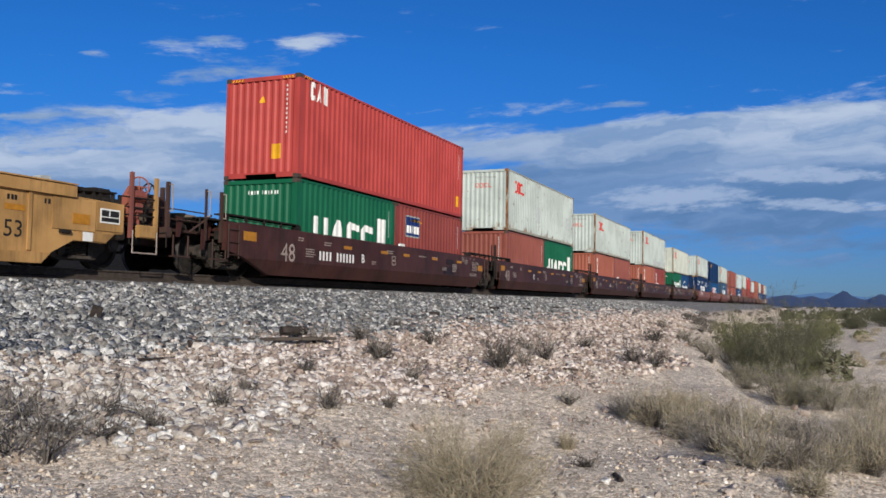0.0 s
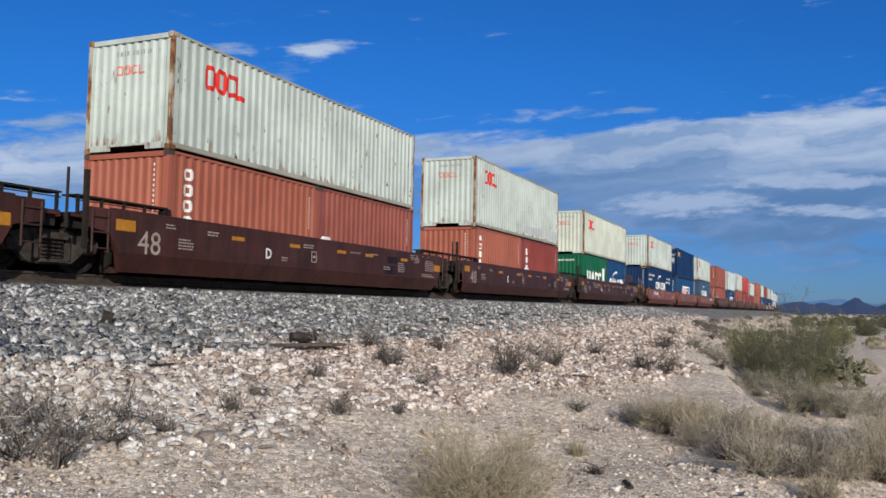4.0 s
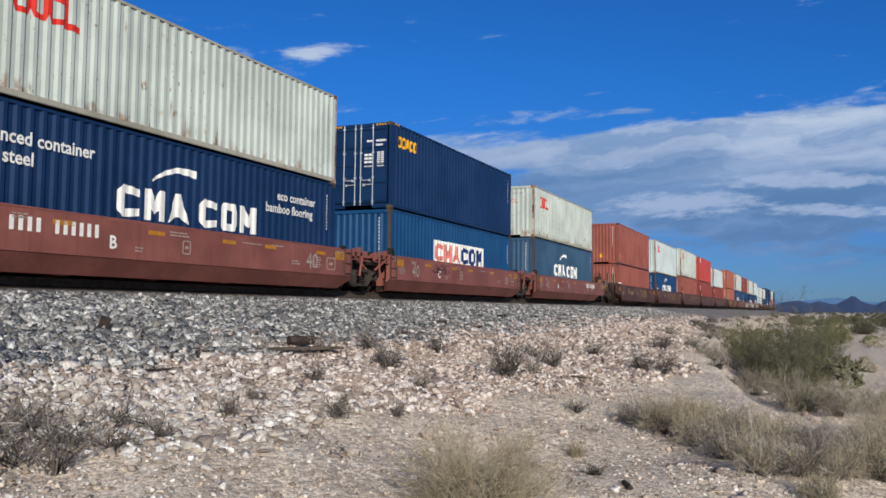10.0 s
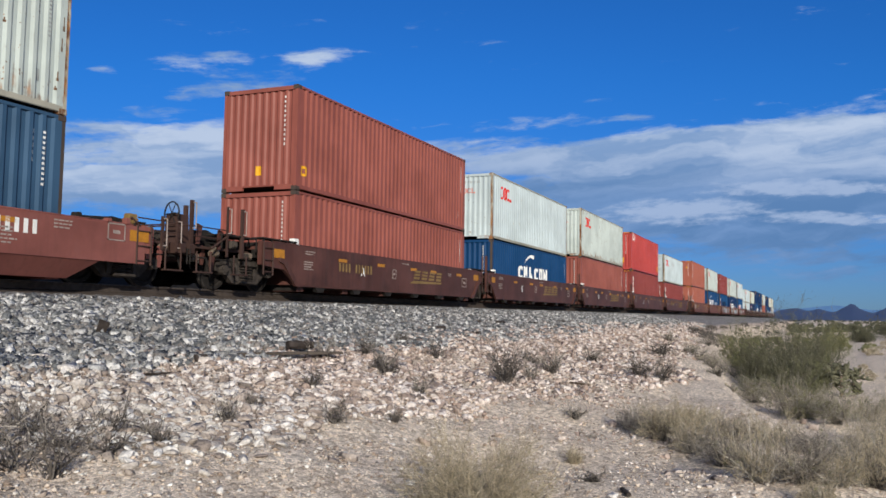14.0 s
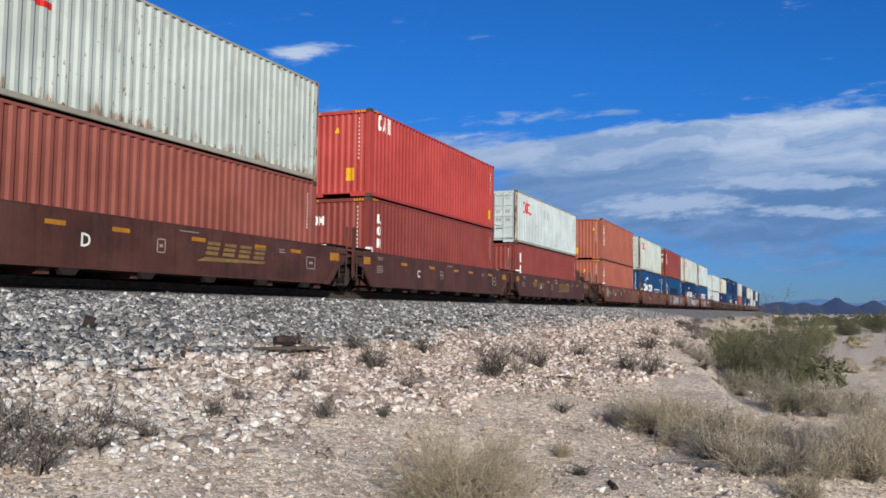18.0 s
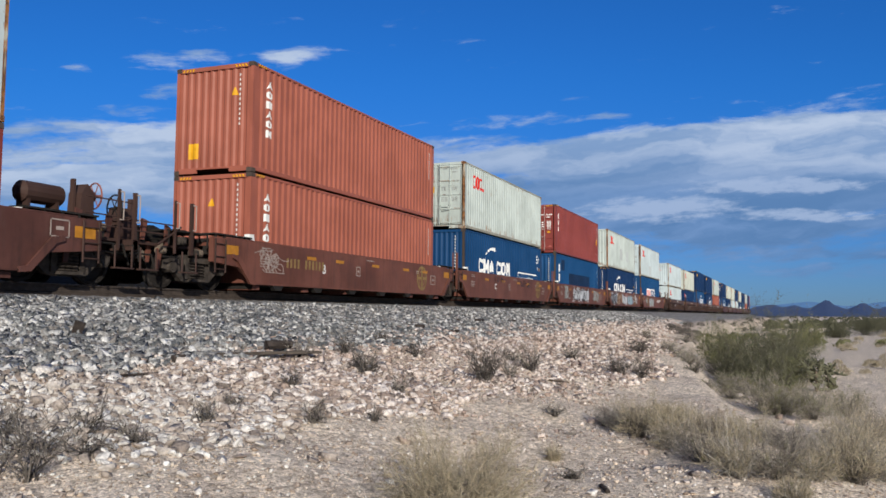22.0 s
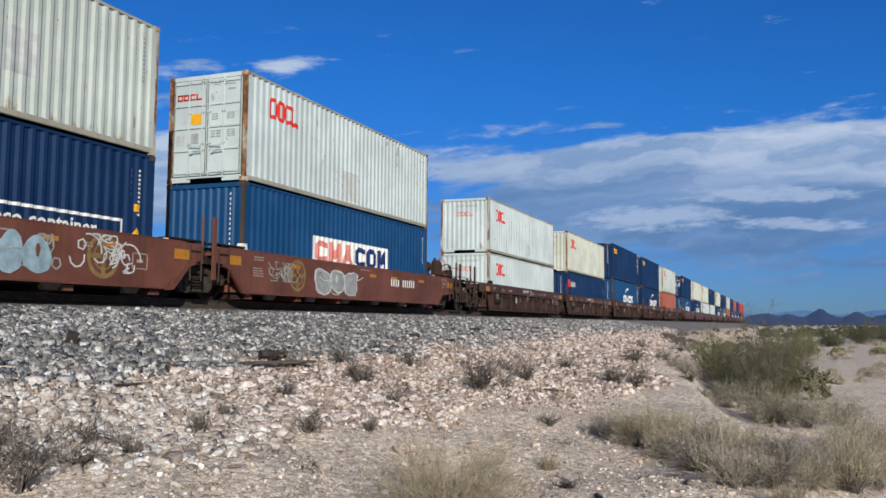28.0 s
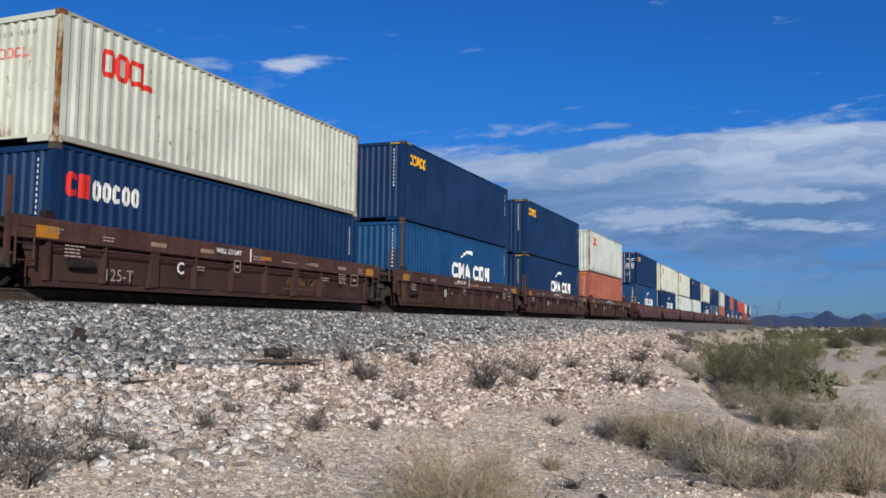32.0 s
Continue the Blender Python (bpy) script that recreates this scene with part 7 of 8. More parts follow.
strewn("broken_rocks", "pale_rock", x[keep], y[keep], rng.uniform(0.026, 0.052, keep.sum()) * (1 + 0.7 * (rng.random(keep.sum()) < 0.16)), 14, 0.26, 0.45, 0.62, "pale angular broken rocks heaped on the bank", "rocks", worn=True)
x, y = thin_out(rng, 57000, 3.2, 45, -4.0, 7.8, 2.1)
sandy = smooth(13.5, 16, x) * (1 - smooth(-0.3, 0.5, y - 0.115 * x - 0.45))
keep = rng.random(len(x)) > 0.8 * sandy
fx = 3.3 - np.abs(rng.normal(0, 3.2, 5000))
x, y = np.concatenate([x[keep], fx]), np.concatenate([y[keep], rng.uniform(-4.0, 7.8, 5000)])
strewn("gravel", "gravel", x, y, rng.uniform(0.0045, 0.0150, len(x)) * (1 + 1.2 * (rng.random(len(x)) < 0.08)), 13, 0.3, 0.5, 0.7, "tan gravel scattered over the dirt", "gravel", grit=True)

x, y = thin_out(rng, 4500, 3.6, 16.0, -0.5, 5.2, 1.5)
strewn("loose_stones", "rubble", x, y, rng.uniform(0.007, 0.019, len(x)) * (1 + 0.8 * (rng.random(len(x)) < 0.06)), 15, 0.3, 0.5, 0.7, "small pale stones lying on the dirt", "stones")

x, y = thin_out(rng, 9000, 17.0, 95.0, 2.0, 8.6, 1.0)
keep = y > 0.115 * x + 0.35 + 0.4 * np.sin(0.8 * x)
strewn("slope_rocks", "rubble", x[keep], y[keep], rng.uniform(0.030, 0.070, keep.sum()) * (1 + 0.012 * x[keep]), 17, 0.3, 0.5, 0.65, "pale rocks strewn on the sandy slope", "rocks")

# ---- track ----
def rail_line(off):
    prof = [(-0.075, -0.22), (0.075, -0.22), (0.075, -0.17), (0.012, -0.145), (0.010, -0.045), (0.036, -0.035), (0.036, -0.004), (0.028, 0.0), (-0.028, 0.0), (-0.036, -0.004), (-0.036, -0.035), (-0.010, -0.045), (-0.012, -0.145), (-0.075, -0.17)]
    ss = [-260, -60, 0, 100, 200, 300] + list(range(310, 620, 10))
    n, v, f = len(prof), [], []
    for s in ss:
        m = on_track(s, RAIL_TOP)
        v += [tuple(m @ Vector((0, off + y, z))) for y, z in prof]
    for i in range(len(ss) - 1):
        f += [(i * n + j, i * n + (j + 1) % n, (i + 1) * n + (j + 1) % n, (i + 1) * n + j) for j in range(n)]
    return Mb().add(v, f)


track = tagged(new("railway_track"), "steel rails on weathered wooden ties in ballast", "track", kind="structure")
for off in (-0.755, 0.755):
    part("rail", rail_line(off), "rail", track, "rusty steel rail with a worn top")
    part("rail_head", Mb().box(-260, 300, TRACK_Y + off - 0.026, TRACK_Y + off + 0.026, RAIL_TOP, RAIL_TOP + 0.003), "tread", track, "polished running surface")
tie_mesh = Mb().box(-0.115, 0.115, -1.28, 1.28, -0.38, -0.219, 0.01)
for k in range(290):
    part("tie", lambda: tie_mesh, "tie", track, at=(-10 + 0.5 * k, TRACK_Y, RAIL_TOP), key="tie")


# single rocks that stand out on the bank, each its own piece of the ground
rng = np.random.default_rng(21)
rock_kinds = [cobble_shape(rng, 0.7) for _ in range(12)]
rock_meshes = []
for v, f in rock_kinds:
    me = raw_mesh("stone", v, f)
    me.materials.append(M["pale_stone"])
    rock_meshes.append(me)
count = 0
while count < 290:
    heap = count < 46  # the pale heap by the dead shrubs
    x = rng.uniform(4.6, 6.2) if heap else 4.0 + 16 * rng.random() ** 1.4
    y = rng.normal(4.72, 0.20) if heap else rng.uniform(3.0, 7.6)
    k = (y - float(rubble_foot(x))) / (7.6 - float(rubble_foot(x)))
    if not heap and (k < -0.25 or rng.random() > (1.0 if 0 < k < 0.6 else 0.35)):
        continue
    r = rng.uniform(0.040, 0.066) if heap else rng.uniform(0.034, 0.062)
    ob = new("stone", rock_meshes[int(rng.integers(0, 12))])
    ob.parent = ground
    ob.matrix_basis = pose(x, y, float(land(x, y)) + r * 0.30, rng.normal(0, 20), rng.normal(0, 20), rng.uniform(0, 360)) @ Matrix.Diagonal((r, r * rng.uniform(0.75, 1.1), r * rng.uniform(0.7, 1.0), 1))
    count += 1

# ---- plants ----
def sprays(rng, n, radius, height, width, arch=0.35, core=0.35, segs=4, start=0.0):
    """Thin curved stems that fan out from a root: vertices and faces."""
    a = rng.uniform(0, 6.283, n)
    r0 = radius * core * np.sqrt(rng.random(n))
    base = np.stack([r0 * np.cos(a), r0 * np.sin(a), np.zeros(n)], -1)
    b = a + rng.normal(0, 0.7, n)
    reach = radius * (0.25 + 0.75 * rng.random(n)) * (1 - 0.3 * core)
    lobes = 0.72 + 0.2 * np.sin(3 * b + rng.uniform(0, 6)) + 0.14 * np.sin(7 * b + rng.uniform(0, 6))
    reach = reach * lobes
    up = height * (0.3 + 0.7 * rng.random(n) ** 0.8) * (0.8 + 0.2 * np.sin(5 * b + rng.uniform(0, 6))) * np.sqrt(np.clip(1 - 0.55 * (reach / radius) ** 2, 0.1, 1))
    side = np.stack([-np.sin(b + rng.normal(0, 0.8, n)), np.cos(b), rng.normal(0, 0.3, n)], -1)
    side /= np.linalg.norm(side, axis=1)[:, None]
    kink = rng.normal(0, 0.05, (n, segs + 1, 3)) * radius
    kink[:, 0] = 0
    pts = []
    for k in range(segs + 1):
        t = start + (1 - start) * k / segs
        out = reach * (t ** (1 + arch))
        p = base + np.stack([out * np.cos(b), out * np.sin(b), up * (t ** (1 - 0.4 * arch)) - 0.02], -1) + kink[:, k] * t
        w = (width * (1 - 0.75 * t))[:, None] * side if np.ndim(width) else width * (1 - 0.75 * t) * side
        pts.append(np.stack([p - w, p + w], 1))
    v = np.stack(pts, 1).reshape(n, -1, 3)
    q = np.array([[2 * k, 2 * k + 1, 2 * k + 3, 2 * k + 2] for k in range(segs)])
    f = (q[None] + (np.arange(n) * (2 * segs + 2))[:, None, None]).reshape(-1, 4)
    tips = np.stack(pts, 1).mean(2)
    return v.reshape(-1, 3), f, tips


def leaflets(rng, spots, per, spread_by, size):
    """Small leaf blades round given spots."""
    p = np.repeat(spots, per, 0) + rng.normal(0, spread_by, (len(spots) * per, 3))
    n = len(p)
    d = rng.normal(size=(n, 3))
    d /= np.linalg.norm(d, axis=1)[:, None]
    e = np.cross(d, rng.normal(size=(n, 3)))
    e /= np.linalg.norm(e, axis=1)[:, None]
    s = (size * rng.uniform(0.6, 1.4, n))[:, None]
    v = np.stack([p - d * s, p + e * s * 0.35, p + d * s, p - e * s * 0.35], 1)
    return v.reshape(-1, 3), np.arange(n * 4).reshape(-1, 4)


def thicket(rng, mains, twigs, radius, height, width, low=0.15, crook=0.10, reach=0.42, loose=0.55, rag=0.10):
    """A rounded tangle: crooked branches from one root, and fine twigs that leave them every way."""
    az = rng.uniform(0, 6.283, mains)
    up = rng.uniform(low, 1.0, mains)
    lobe = 0.78 + 0.22 * np.sin(2 * az + rng.uniform(0, 6)) * np.sin(5 * up + rng.uniform(0, 6)) + rng.normal(0, rag, mains)
    lobe = np.clip(lobe, 0.40, 1.12)
    flat = np.sqrt(1 - (up * 0.92) ** 2)
    end = np.stack([np.cos(az) * flat * radius, np.sin(az) * flat * radius, up * height], -1) * lobe[:, None]
    root = rng.normal(0, radius * 0.10, (mains, 3)) * [1, 1, 0]
    ts = np.linspace(0, 1, 5)
    bow = rng.normal(0, crook * radius, (mains, 5, 3)) * np.sin(ts * 2.6)[None, :, None]
    lift = np.zeros((mains, 5, 3))
    lift[:, :, 2] = (ts * (1 - ts))[None] * (0.35 * height * (1 - up))[:, None]
    way = root[:, None] + (end - root)[:, None] * ts[None, :, None] + bow + lift
    way[:, :, 2] = np.maximum(way[:, :, 2], -0.02)
    v1, f1 = ribbons(rng, way, width * 2.0)
    pick = rng.integers(0, mains, twigs)
    t = 0.28 + 0.72 * rng.random(twigs) ** 0.75
    k = np.minimum((t * 4).astype(int), 3)
    frac = (t * 4 - k)[:, None]
    start = way[pick, k] * (1 - frac) + way[pick, k + 1] * frac
    out = way[pick, k + 1] - way[pick, k]
    out /= np.linalg.norm(out, axis=1)[:, None] + 1e-6
    aim = out * 0.75 + rng.normal(0, loose, (twigs, 3)) + [0, 0, 0.30]
    aim /= np.linalg.norm(aim, axis=1)[:, None]
    long = radius * reach * rng.uniform(0.35, 1.0, twigs) ** 1.3
    mid = start + aim * (long * 0.5)[:, None] + rng.normal(0, 0.05 * radius, (twigs, 3))
    tip = start + aim * long[:, None] + rng.normal(0, 0.07 * radius, (twigs, 3)) + [0, 0, 0.03 * radius]
    fine = np.stack([start, mid, tip], 1)
    fine[:, :, 2] = np.maximum(fine[:, :, 2], 0.0)
    v2, f2 = ribbons(rng, fine, width)
    return v1, f1, v2, f2, np.concatenate([mid, tip, tip])


def ribbons(rng, way, width):
    """Tapering blades along given ways."""
    n, k = way.shape[:2]
    side = rng.normal(size=(n, 1, 3))
    side /= np.linalg.norm(side, axis=2)[:, :, None]
    w = side * (width * np.linspace(1.0, 0.3, k))[None, :, None]
    v = np.stack([way - w, way + w], 2).reshape(-1, 3)
    q = np.array([[2 * i, 2 * i + 1, 2 * i + 3, 2 * i + 2] for i in range(k - 1)])
    return v, (q[None] + (np.arange(n) * 2 * k)[:, None, None]).reshape(-1, 4)


def tuft(label, x, y, radius, height, seed, stems, mat):
    rng = np.random.default_rng(seed)
    t = thing("grass_tuft", label, "grass")
    t.matrix_basis = pose(x, y, float(land(x, y)) - 0.02)
    v, f, tips = sprays(rng, stems, radius, height, 0.003, 0.35, 0.35)
    part("blade_clump", raw_mesh("blade_clump", v, f), mat, t)


def shrub(name, label, x, y, radius, height, seed, mains, twigs, main_mat="grey_twig", twig_mat="straw", leaves=0, leaf_mat="olive", leaf=0.012, width=0.0028, group="", reach=0.42, low=0.15, crook=0.10, loose=0.55, rag=0.10):
    rng = np.random.default_rng(seed)
    t = thing(name, label, "shrub", group)
    t.matrix_basis = pose(x, y, float(land(x, y)) - 0.02)
    v1, f1, v2, f2, tips = thicket(rng, mains, twigs, radius, height, width, low, crook, reach, loose, rag)
    tagged(part("branch_clump", raw_mesh("branch_clump", v1, f1), main_mat, t), kind="stuff")
    tagged(part("twig_mass", raw_mesh("twig_mass", v2, f2), twig_mat, t), kind="stuff")
    if leaves:
        v, f = leaflets(rng, tips[rng.integers(0, len(tips), leaves // 5)], 5, radius * 0.03, leaf)
        tagged(part("foliage", raw_mesh("foliage", v, f), leaf_mat, t), kind="stuff")
    return t


DRY = "dry straw-coloured desert bush on the dirt"
GREY = "dead grey twiggy shrub among pale rocks"
# foreground bush and the tufts round it
shrub("desert_bush", "large dry straw-coloured bush on bare dirt", 6.05, 2.30, 0.72, 0.70, 1, 190, 5200, "dark_twig", "straw", 500, "olive", 0.007, 0.0016, reach=0.34, loose=0.30, crook=0.07)
tuft("small yellow-green grass tuft on the dirt", 8.90, 2.32, 0.17, 0.27, 2, 300, "straw")
tuft("small dark dry tuft on the dirt", 10.33, 2.47, 0.14, 0.15, 3, 130, "grey_twig")
# low dead shrubs on the rocky bank: thin upright stems
BANK_SHRUBS = [(4.30, 5.00, 0.50, 0.52), (4.42, 4.76, 0.34, 0.42), (4.45, 5.40, 0.46, 0.50), (4.85, 5.15, 0.40, 0.40), (5.00, 4.85, 0.28, 0.28), (5.45, 5.30, 0.38, 0.40), (5.75, 5.10, 0.24, 0.28), (5.0, 5.65, 0.36, 0.38), (5.59, 4.86, 0.15, 0.20), (6.87, 5.20, 0.16, 0.25), (7.40, 5.26, 0.12, 0.22), (7.75, 4.52, 0.19, 0.25),
               (11.46, 6.91, 0.22, 0.33), (13.10, 7.03, 0.27, 0.39), (11.86, 6.04, 0.29, 0.32), (12.05, 6.25, 0.20, 0.28), (8.53, 4.23, 0.11, 0.17), (9.14, 5.68, 0.19, 0.21), (10.56, 4.87, 0.17, 0.26), (13.36, 4.62, 0.44, 0.66), (13.75, 4.75, 0.30, 0.45), (15.96, 4.60, 0.36, 0.54), (18.79, 3.47, 0.38, 0.50),
               (18.92, 3.01, 0.33, 0.46), (11.28, 2.94, 0.18, 0.17), (7.66, 1.83, 0.16, 0.09), (15.87, 7.74, 0.18, 0.25), (14.11, 4.42, 0.22, 0.40), (14.6, 6.4, 0.24, 0.30), (17.2, 5.4, 0.28, 0.32), (20.6, 4.9, 0.32, 0.34), (26.5, 4.3, 0.45, 0.40)]
for k, (x, y, r, h) in enumerate(BANK_SHRUBS):
    close = x < 6
    r, h = (r, h) if close else (r * 1.25, h * 1.3)
    shrub("dead_shrub", GREY, x, y, r, h, 30 + k, 34 if close else 26 + int(50 * r), 90 if close else 60 + int(300 * r), "dark_twig", "dark_twig" if k % 3 else "grey_twig", 0, width=0.0030 + 0.00016 * x, group="dead shrubs on the bank", low=0.38, crook=0.09, reach=0.46, loose=0.32)
# straw bushes along the edge of the wash
WASH_BUSHES = [(11.50, 2.20, 0.36, 0.38, "grey_twig"), (11.05, 1.95, 0.38, 0.42, "grey_twig"), (10.54, 1.70, 0.42, 0.47, "straw"), (10.06, 1.25, 0.44, 0.50, "straw"), (9.57, 0.88, 0.42, 0.53, "grey_twig"), (8.55, 0.50, 0.40, 0.52, "straw"), (8.70, 0.16, 0.42, 0.46, "grey_twig"), (8.75, -0.16, 0.36, 0.33, "straw"),
               (8.95, -0.52, 0.38, 0.50, "straw"), (7.85, 0.00, 0.27, 0.26, "straw"), (12.18, 1.04, 0.44, 0.37, "straw"), (11.9, 0.56, 0.50, 0.42, "straw"), (11.4, 0.10, 0.42, 0.32, "grey_twig"), (11.2, -0.65, 0.50, 0.58, "straw"), (12.13, 1.72, 0.38, 0.36, "straw"), (12.7, 1.55, 0.38, 0.30, "straw"),
               (14.2, -0.30, 0.55, 0.46, "straw"), (18.6, -0.95, 0.75, 1.10, "straw"), (17.0, -1.45, 0.75, 1.15, "straw"), (20.7, -1.75, 0.60, 0.50, "straw"), (19.8, -1.30, 0.70, 0.90, "grey_twig"), (15.6, -0.95, 0.60, 0.90, "grey_twig"), (13.2, -0.95, 0.50, 0.70, "straw"), (9.67, -0.80, 0.27, 0.40, "grey_twig"), (16.3, -0.30, 0.50, 0.42, "straw"), (10.98, -0.30, 0.36, 0.38, "grey_twig")]
for k, (x, y, r, h, st) in enumerate(WASH_BUSHES):
    shrub("desert_bush", DRY, x, y, r, h * 1.14, 60 + k, 190, 1250, "pale_twig" if k % 2 else "dark_twig", st, int(450 * r), "olive", 0.009, 0.0021, group="straw bushes by the wash", reach=0.36, loose=0.30, crook=0.08)
# grey-green bushes below the bank
for k, (x, y, r, h) in enumerate([(24.49, 0.69, 0.78, 1.00), (26.79, 1.59, 0.66, 0.82), (22.59, -0.41, 0.68, 0.90), (24.57, 0.05, 0.60, 0.88), (24.5, -1.29, 0.57, 0.64), (23.3, 0.35, 0.45, 0.55)]):
    shrub("creosote_bush", "grey-green desert bush in the sandy wash", x, y, r * 1.1, h * 1.15, 80 + k, 110, 1500, "dark_twig", "grey_twig", 3600, "olive", 0.014, 0.0034, group="green bushes in the wash", reach=0.36, loose=0.36)
for k, (x, y, r, h, mat) in enumerate([(34.28, 1.25, 1.45, 2.40, "leaf_green"), (36.70, 0.42, 1.35, 2.50, "leaf_green"), (38.2, 2.38, 1.10, 1.85, "olive"), (29.51, 0.67, 1.00, 1.60, "leaf_green"), (41.4, 3.3, 0.90, 1.60, "olive"), (48.9, 0.05, 1.55, 2.35, "olive"), (33.0, 2.0, 0.95, 1.45, "leaf_green"), (75.2, -1.2, 1.34, 1.55, "olive"), (35.6, -0.3, 0.85, 1.30, "leaf_green"), (32.0, 0.2, 0.80, 1.05, "olive"),
                                       (125, -9.0, 2.6, 2.9, "leaf_green"), (140, -13.0, 2.8, 3.2, "leaf_green"), (110, -5.0, 1.6, 1.7, "leaf_green"), (150, -17.0, 2.8, 3.0, "leaf_green")]):
    shrub("palo_verde", "airy olive-green desert shrub beside the bank", x, y, r * 1.12, h * 1.22, 90 + k, 110, 2400, "dark_twig", mat, 5600, mat, 0.023 if x < 60 else 0.06, 0.0052, group="palo verde bushes", reach=0.30, loose=0.42, crook=0.13, rag=0.22)
for k, (x, y, r, h) in enumerate([(28.1, 3.07, 0.50, 0.46), (29.3, 3.5, 0.50, 0.44), (30.5, 3.89, 0.45, 0.42), (36.6, 3.03, 0.57, 0.70), (33.0, 3.2, 0.50, 0.55), (53.6, 4.9, 0.83, 1.0), (34.9, 5.32, 0.40, 0.45), (30.8, 2.1, 0.42, 0.50), (26.0, 2.75, 0.42, 0.34), (24.4, 2.45, 0.36, 0.30), (22.6, 1.95, 0.32, 0.28), (40.0, 4.4, 0.6, 0.6), (46.0, 4.6, 0.7, 0.8)]):
    shrub("dead_shrub", "brown twiggy shrub on the sandy slope", x, y, r, h, 110 + k, 46, 360, "dark_twig", "dark_twig" if k % 2 else "grey_twig", 260, "olive", 0.015, 0.0042, group="dead shrubs on the bank", low=0.3, loose=0.32, reach=0.4)


def cholla(x, y, height, seed):
    """A branching cactus of stubby joints."""
    ch = random.Random(seed)
    t = thing("cholla_cactus", "pale green jointed cactus in the wash", "cactus")
    t.matrix_basis = pose(x, y, float(land(x, y)) - 0.03)
    part("trunk", Mb().rod((0, 0, 0), (0.03, 0, height * 0.45), 0.045, 8, 0.035), "bark", t)
    ends = [Vector((0.03, 0, height * q)) for q in (0.08, 0.16, 0.26, 0.36, 0.45)]
    for step in range(4):
        grown = []
        for e in ends:
            for _ in range(2 if step else 3):
                way = Vector((ch.uniform(-1, 1), ch.uniform(-1, 1), ch.uniform(-0.1, 0.9))).normalized() * height * ch.uniform(0.11, 0.18)
                b = Mb().rod(e, e + way * 0.5, 0.024, 6, 0.045).rod(e + way * 0.5, e + way, 0.045, 6, 0.022)
                part("joint", b, "cactus", t)
                grown.append(e + way)
        ends = ch.sample(grown, min(len(grown), 11))
    return t


cholla(31.1, -0.75, 1.55, 3)
cholla(31.9, -1.15, 1.25, 4)


def scattered_brush(name, n, x0, x1, seed, size, label, mat, bank=False):
    """Far brush over the plain or along the bank, in one mesh."""
    rng = np.random.default_rng(seed)
    vs, fs, k = [], [], 0
    made = 0
    while made < n:
        x = x0 * (x1 / x0) ** rng.random()
        y = rng.uniform(-0.30 * x - 4, 4.5) if x < 140 else rng.uniform(-0.25 * x, 8)
        if bank:
            y = rng.uniform(4.0 + 0.008 * x, 6.6)
        elif 6.3 * math.tanh((0.177 * (x - 6) - 0.7) / 6.3) - y < 1.5:
            continue
        r = size * rng.uniform(0.5, 1.3)
        m = 220 if x < 70 else 80 if x < 160 else 36
        u = rng.normal(size=(m, 3))
        u /= np.linalg.norm(u, axis=1)[:, None]
        spots = u * np.array([r, r, r * 0.6]) * rng.uniform(0.45, 1.0, (m, 1)) ** 0.5
        spots[:, 2] = np.abs(spots[:, 2]) * 1.3
        v, f = leaflets(rng, spots, 3, r * 0.09, r * (0.09 if x < 70 else 0.155 if x < 160 else 0.24))
        v += [x, y, float(land(x, y)) + 0.05]
        vs.append(v)
        fs.append(f + k)
        k += len(v)
        made += 1
    ob = new(name, raw_mesh(name, np.concatenate(vs), np.concatenate(fs)))
    ob.data.materials.append(M[mat])
    return tagged(ob, label, "shrubs", kind="stuff")


scattered_brush("far_brush", 75, 62, 420, 7, 0.8, "olive desert brush scattered over the plain", "olive")
scattered_brush("dry_brush", 150, 34, 260, 8, 0.5, "dry tan brush scattered over the plain", "straw")
scattered_brush("bank_brush", 46, 44, 240, 10, 0.36, "dry brown brush along the foot of the bank", "dark_twig", True)
scattered_brush("distant_brush", 330, 160, 1500, 9, 1.6, "distant dark green brush on the plain", "leaf_green")

# ---- litter on the bank ----
def litter(name, label, x, y, mb, mat, turn, lift=0.0, lean=0.0, category="debris"):
    ob = new(name, mb.mesh(name))
    ob.data.materials.append(M[mat])
    ob.matrix_basis = pose(x, y, float(land(x, y)) + lift, lean, 0, turn)
    return tagged(ob, label, category)


def rough_log(length, r, seed):
    ch = random.Random(seed)
    b, n, k = Mb(), 9, 7
    v = [(-length / 2 + length * i / (k - 1), r * (0.85 + 0.3 * ch.random()) * math.cos(6.283 * j / n), r * 0.8 * (0.85 + 0.3 * ch.random()) * math.sin(6.283 * j / n)) for i in range(k) for j in range(n)]
    f = [(i * n + j, i * n + (j + 1) % n, (i + 1) * n + (j + 1) % n, (i + 1) * n + j) for i in range(k - 1) for j in range(n)]
    return b.add(v, f + [tuple(range(n - 1, -1, -1)), tuple(range((k - 1) * n, k * n))])


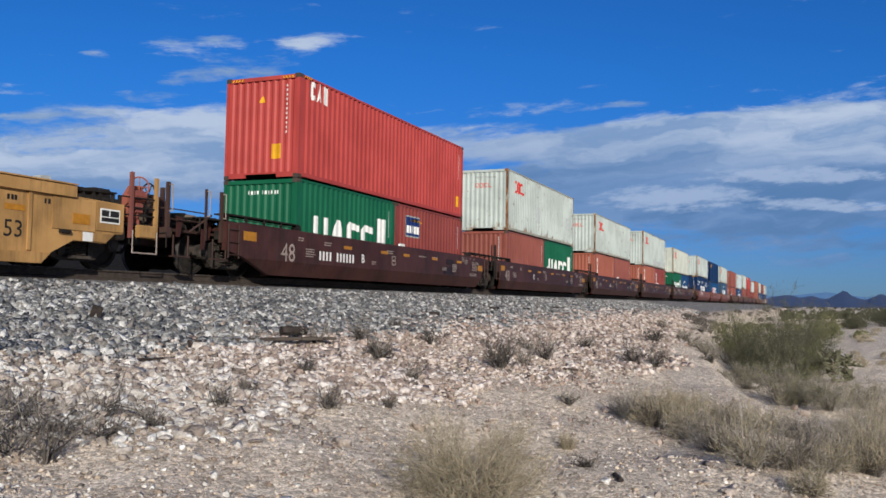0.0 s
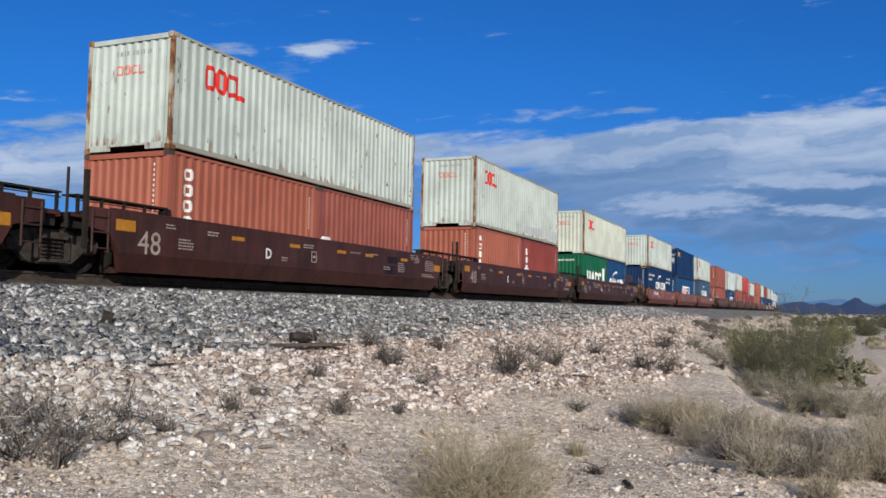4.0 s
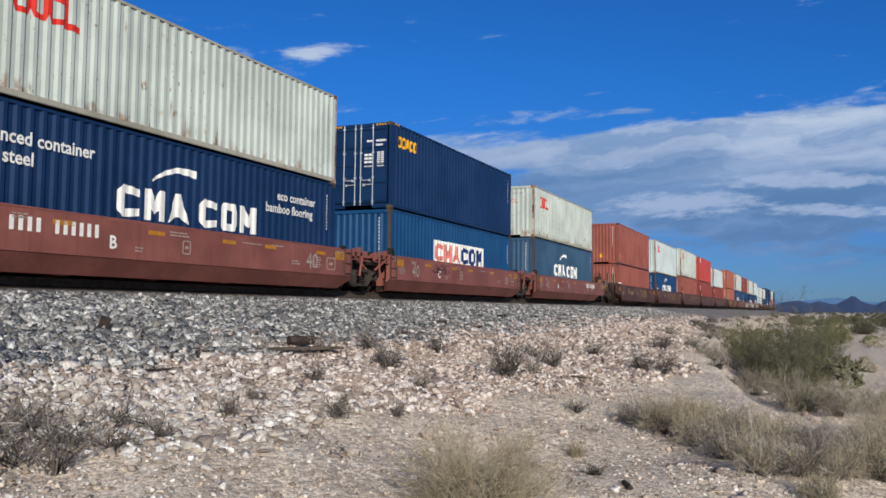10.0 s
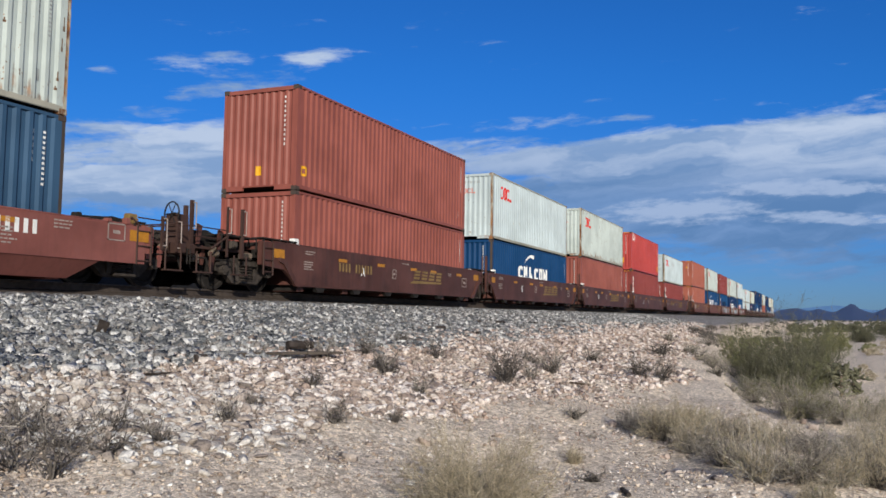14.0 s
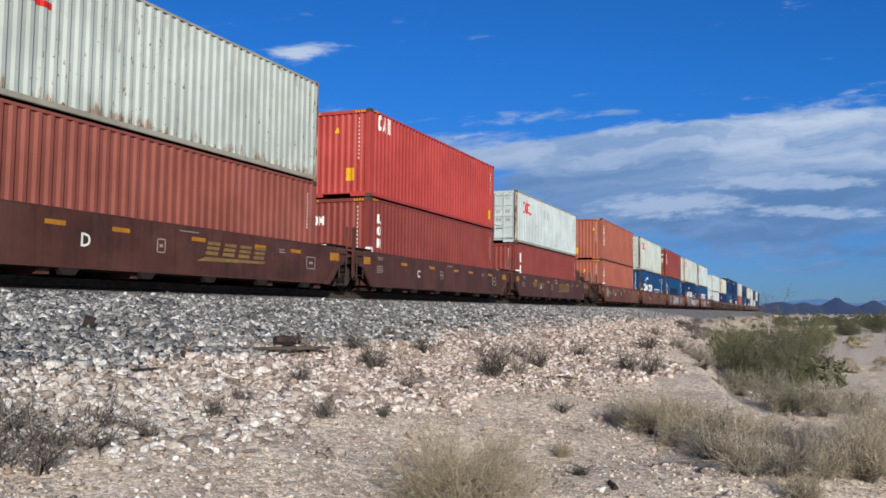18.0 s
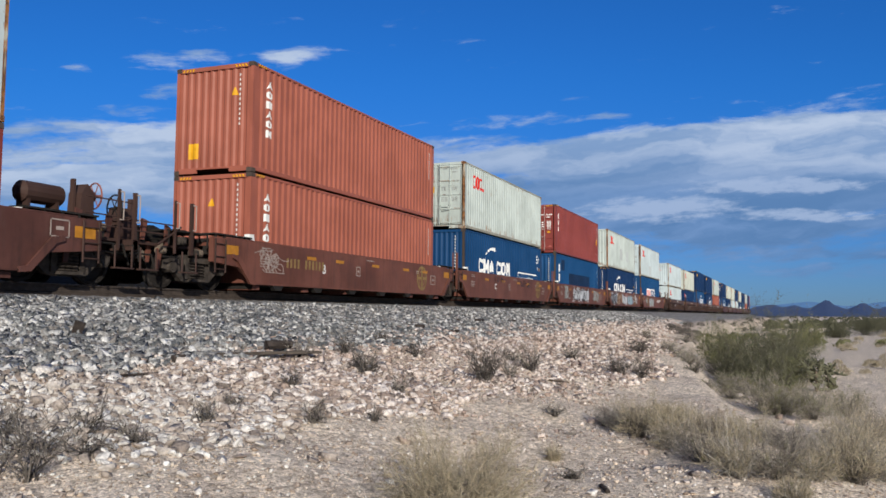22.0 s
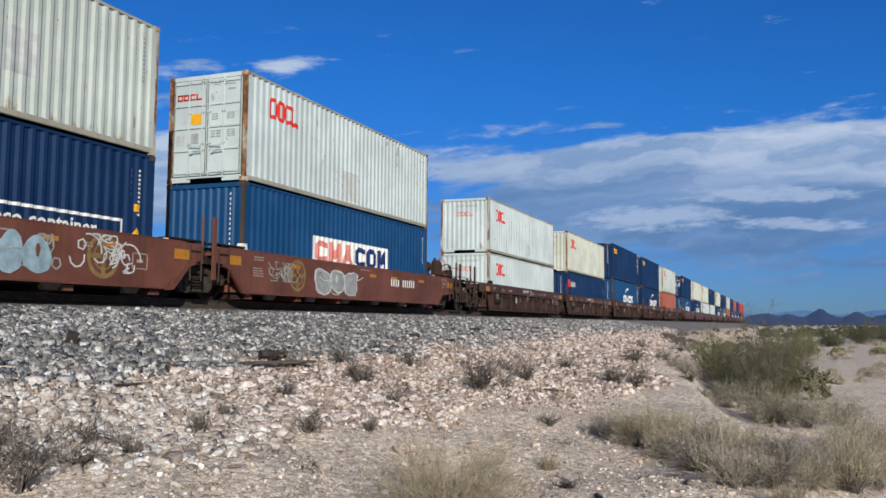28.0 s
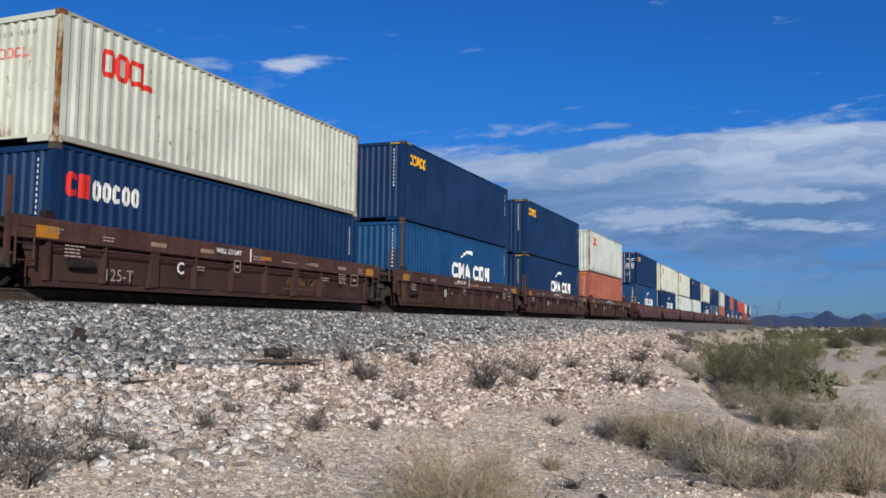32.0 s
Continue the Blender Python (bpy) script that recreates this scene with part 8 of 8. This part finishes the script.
litter("wood_block", "charred dark block of tie wood on the rocks", 11.44, 7.33, rough_log(0.41, 0.085, 1), "charred", -35, 0.125, category="wood")
litter("board", "weathered grey board lying on the rocks", 10.80, 7.22, Mb().box(-0.72, 0.72, -0.08, 0.08, -0.022, 0.022, 0.006), "tie", -25, 0.080, category="wood")
litter("board", "short weathered board lying on the rocks", 11.40, 6.88, Mb().box(-0.30, 0.30, -0.08, 0.08, -0.02, 0.02, 0.006), "tie", -28, 0.10, category="wood")
rng = np.random.default_rng(77)
for x, y, r in [(21.6, 0.06, 0.17), (22.3, 0.30, 0.11), (25.3, 0.02, 0.11), (26.6, 0.86, 0.13), (27.4, 1.15, 0.10), (28.2, 1.55, 0.12), (24.2, 2.08, 0.09), (25.6, 2.30, 0.10), (27.2, 2.62, 0.09), (29.4, 1.95, 0.11)]:
    v, f = cobble_shape(rng, 0.8)
    ob = tagged(new("boulder", raw_mesh("boulder", v * r, f)), "pale grey rock at the foot of the sandy slope", "rock", "rocks in the gully")
    ob.data.materials.append(M["pale_rock"])
    ob.matrix_basis = pose(x, y, float(land(x, y)) + r * 0.3, rng.normal(0, 12), rng.normal(0, 12), rng.uniform(0, 360))
litter("dark_rock", "dark brown rock on the rocky bank", 8.74, 7.04, rough_log(0.16, 0.07, 2), "charred", -30, 0.05, category="rock")
litter("metal_scrap", "dark scrap plate standing in the ballast", 9.35, 9.28, Mb().prism([(-0.10, -0.03), (0.03, -0.05), (0.10, 0.16), (-0.04, 0.21)], -0.02, 0.02), "charred", -40, 0.02, 14, category="scrap")
litter("stick", "short dark stick on the dirt", 7.3, 1.47, rough_log(0.24, 0.022, 3), "charred", 25, 0.02, category="wood")
litter("stick", "thin dark stick on the gravel", 7.9, 6.9, rough_log(0.55, 0.016, 4), "charred", -10, 0.04, category="wood")
litter("stick", "broken dark branch on the bank", 15.3, 3.9, rough_log(0.6, 0.025, 5), "bark", 50, 0.06, 12, category="wood")
for k, (x, y) in enumerate([(24.6, 9.4), (26.0, 9.2), (30.0, 9.4), (33.5, 9.3), (19.5, 8.6), (21.0, 8.2)]):
    litter("tie_fragment", "broken dark tie fragment by the ballast", x, y, rough_log(0.7 - 0.05 * k, 0.07, 10 + k), "charred", 20 - 17 * k, 0.06, category="wood")

# ---- mountains ----
def ridge(name, dist, deep, bumps, rough, mat, label, seed, base=0.0):
    rng = np.random.default_rng(seed)
    az = np.radians(np.linspace(26, -75, 420))
    deg = np.degrees(az)
    el = np.full_like(deg, base)
    for c, w, h in bumps:
        el = np.maximum(el, h * np.exp(-np.abs((deg - c) / w) ** 1.4))
    for k in range(1, 7):
        el = el * (1 + rough / k * np.sin(deg * 2.1 * 1.7 ** k + rng.uniform(0, 6.28)))
    top = dist * np.tan(np.radians(el))
    rows = []
    for q, lift in ((0.0, 0.0), (0.35, 0.45), (0.7, 0.8), (1.0, 1.0), (1.5, 0.5)):
        d = dist + deep * (q - 1.0)
        jag = 1 + 0.12 * np.sin(deg * 9 + 5 * q) * (q < 1)
        rows.append(np.stack([d * np.cos(az), d * np.sin(az), -3 + (top + 3) * lift * jag], -1))
    v = np.stack(rows, 0).reshape(-1, 3)
    n = len(az)
    i = np.arange(5 * n).reshape(5, n)
    f = np.stack([i[:-1, :-1], i[:-1, 1:], i[1:, 1:], i[1:, :-1]], -1).reshape(-1, 4)
    ob = new(name, raw_mesh(name, v, f, True))
    ob.data.materials.append(M[mat])
    return tagged(ob, label, "mountains", kind="structure")


# two ridges, the further one with more painted haze
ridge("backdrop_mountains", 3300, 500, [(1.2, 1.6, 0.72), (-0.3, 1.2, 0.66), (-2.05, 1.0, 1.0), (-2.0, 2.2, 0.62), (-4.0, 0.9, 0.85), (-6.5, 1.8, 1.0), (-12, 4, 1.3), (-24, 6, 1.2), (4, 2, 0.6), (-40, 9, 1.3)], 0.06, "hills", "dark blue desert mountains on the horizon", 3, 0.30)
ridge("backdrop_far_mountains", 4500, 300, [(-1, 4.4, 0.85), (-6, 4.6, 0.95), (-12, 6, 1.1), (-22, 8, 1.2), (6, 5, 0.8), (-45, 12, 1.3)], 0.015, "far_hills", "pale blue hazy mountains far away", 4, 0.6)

motions()
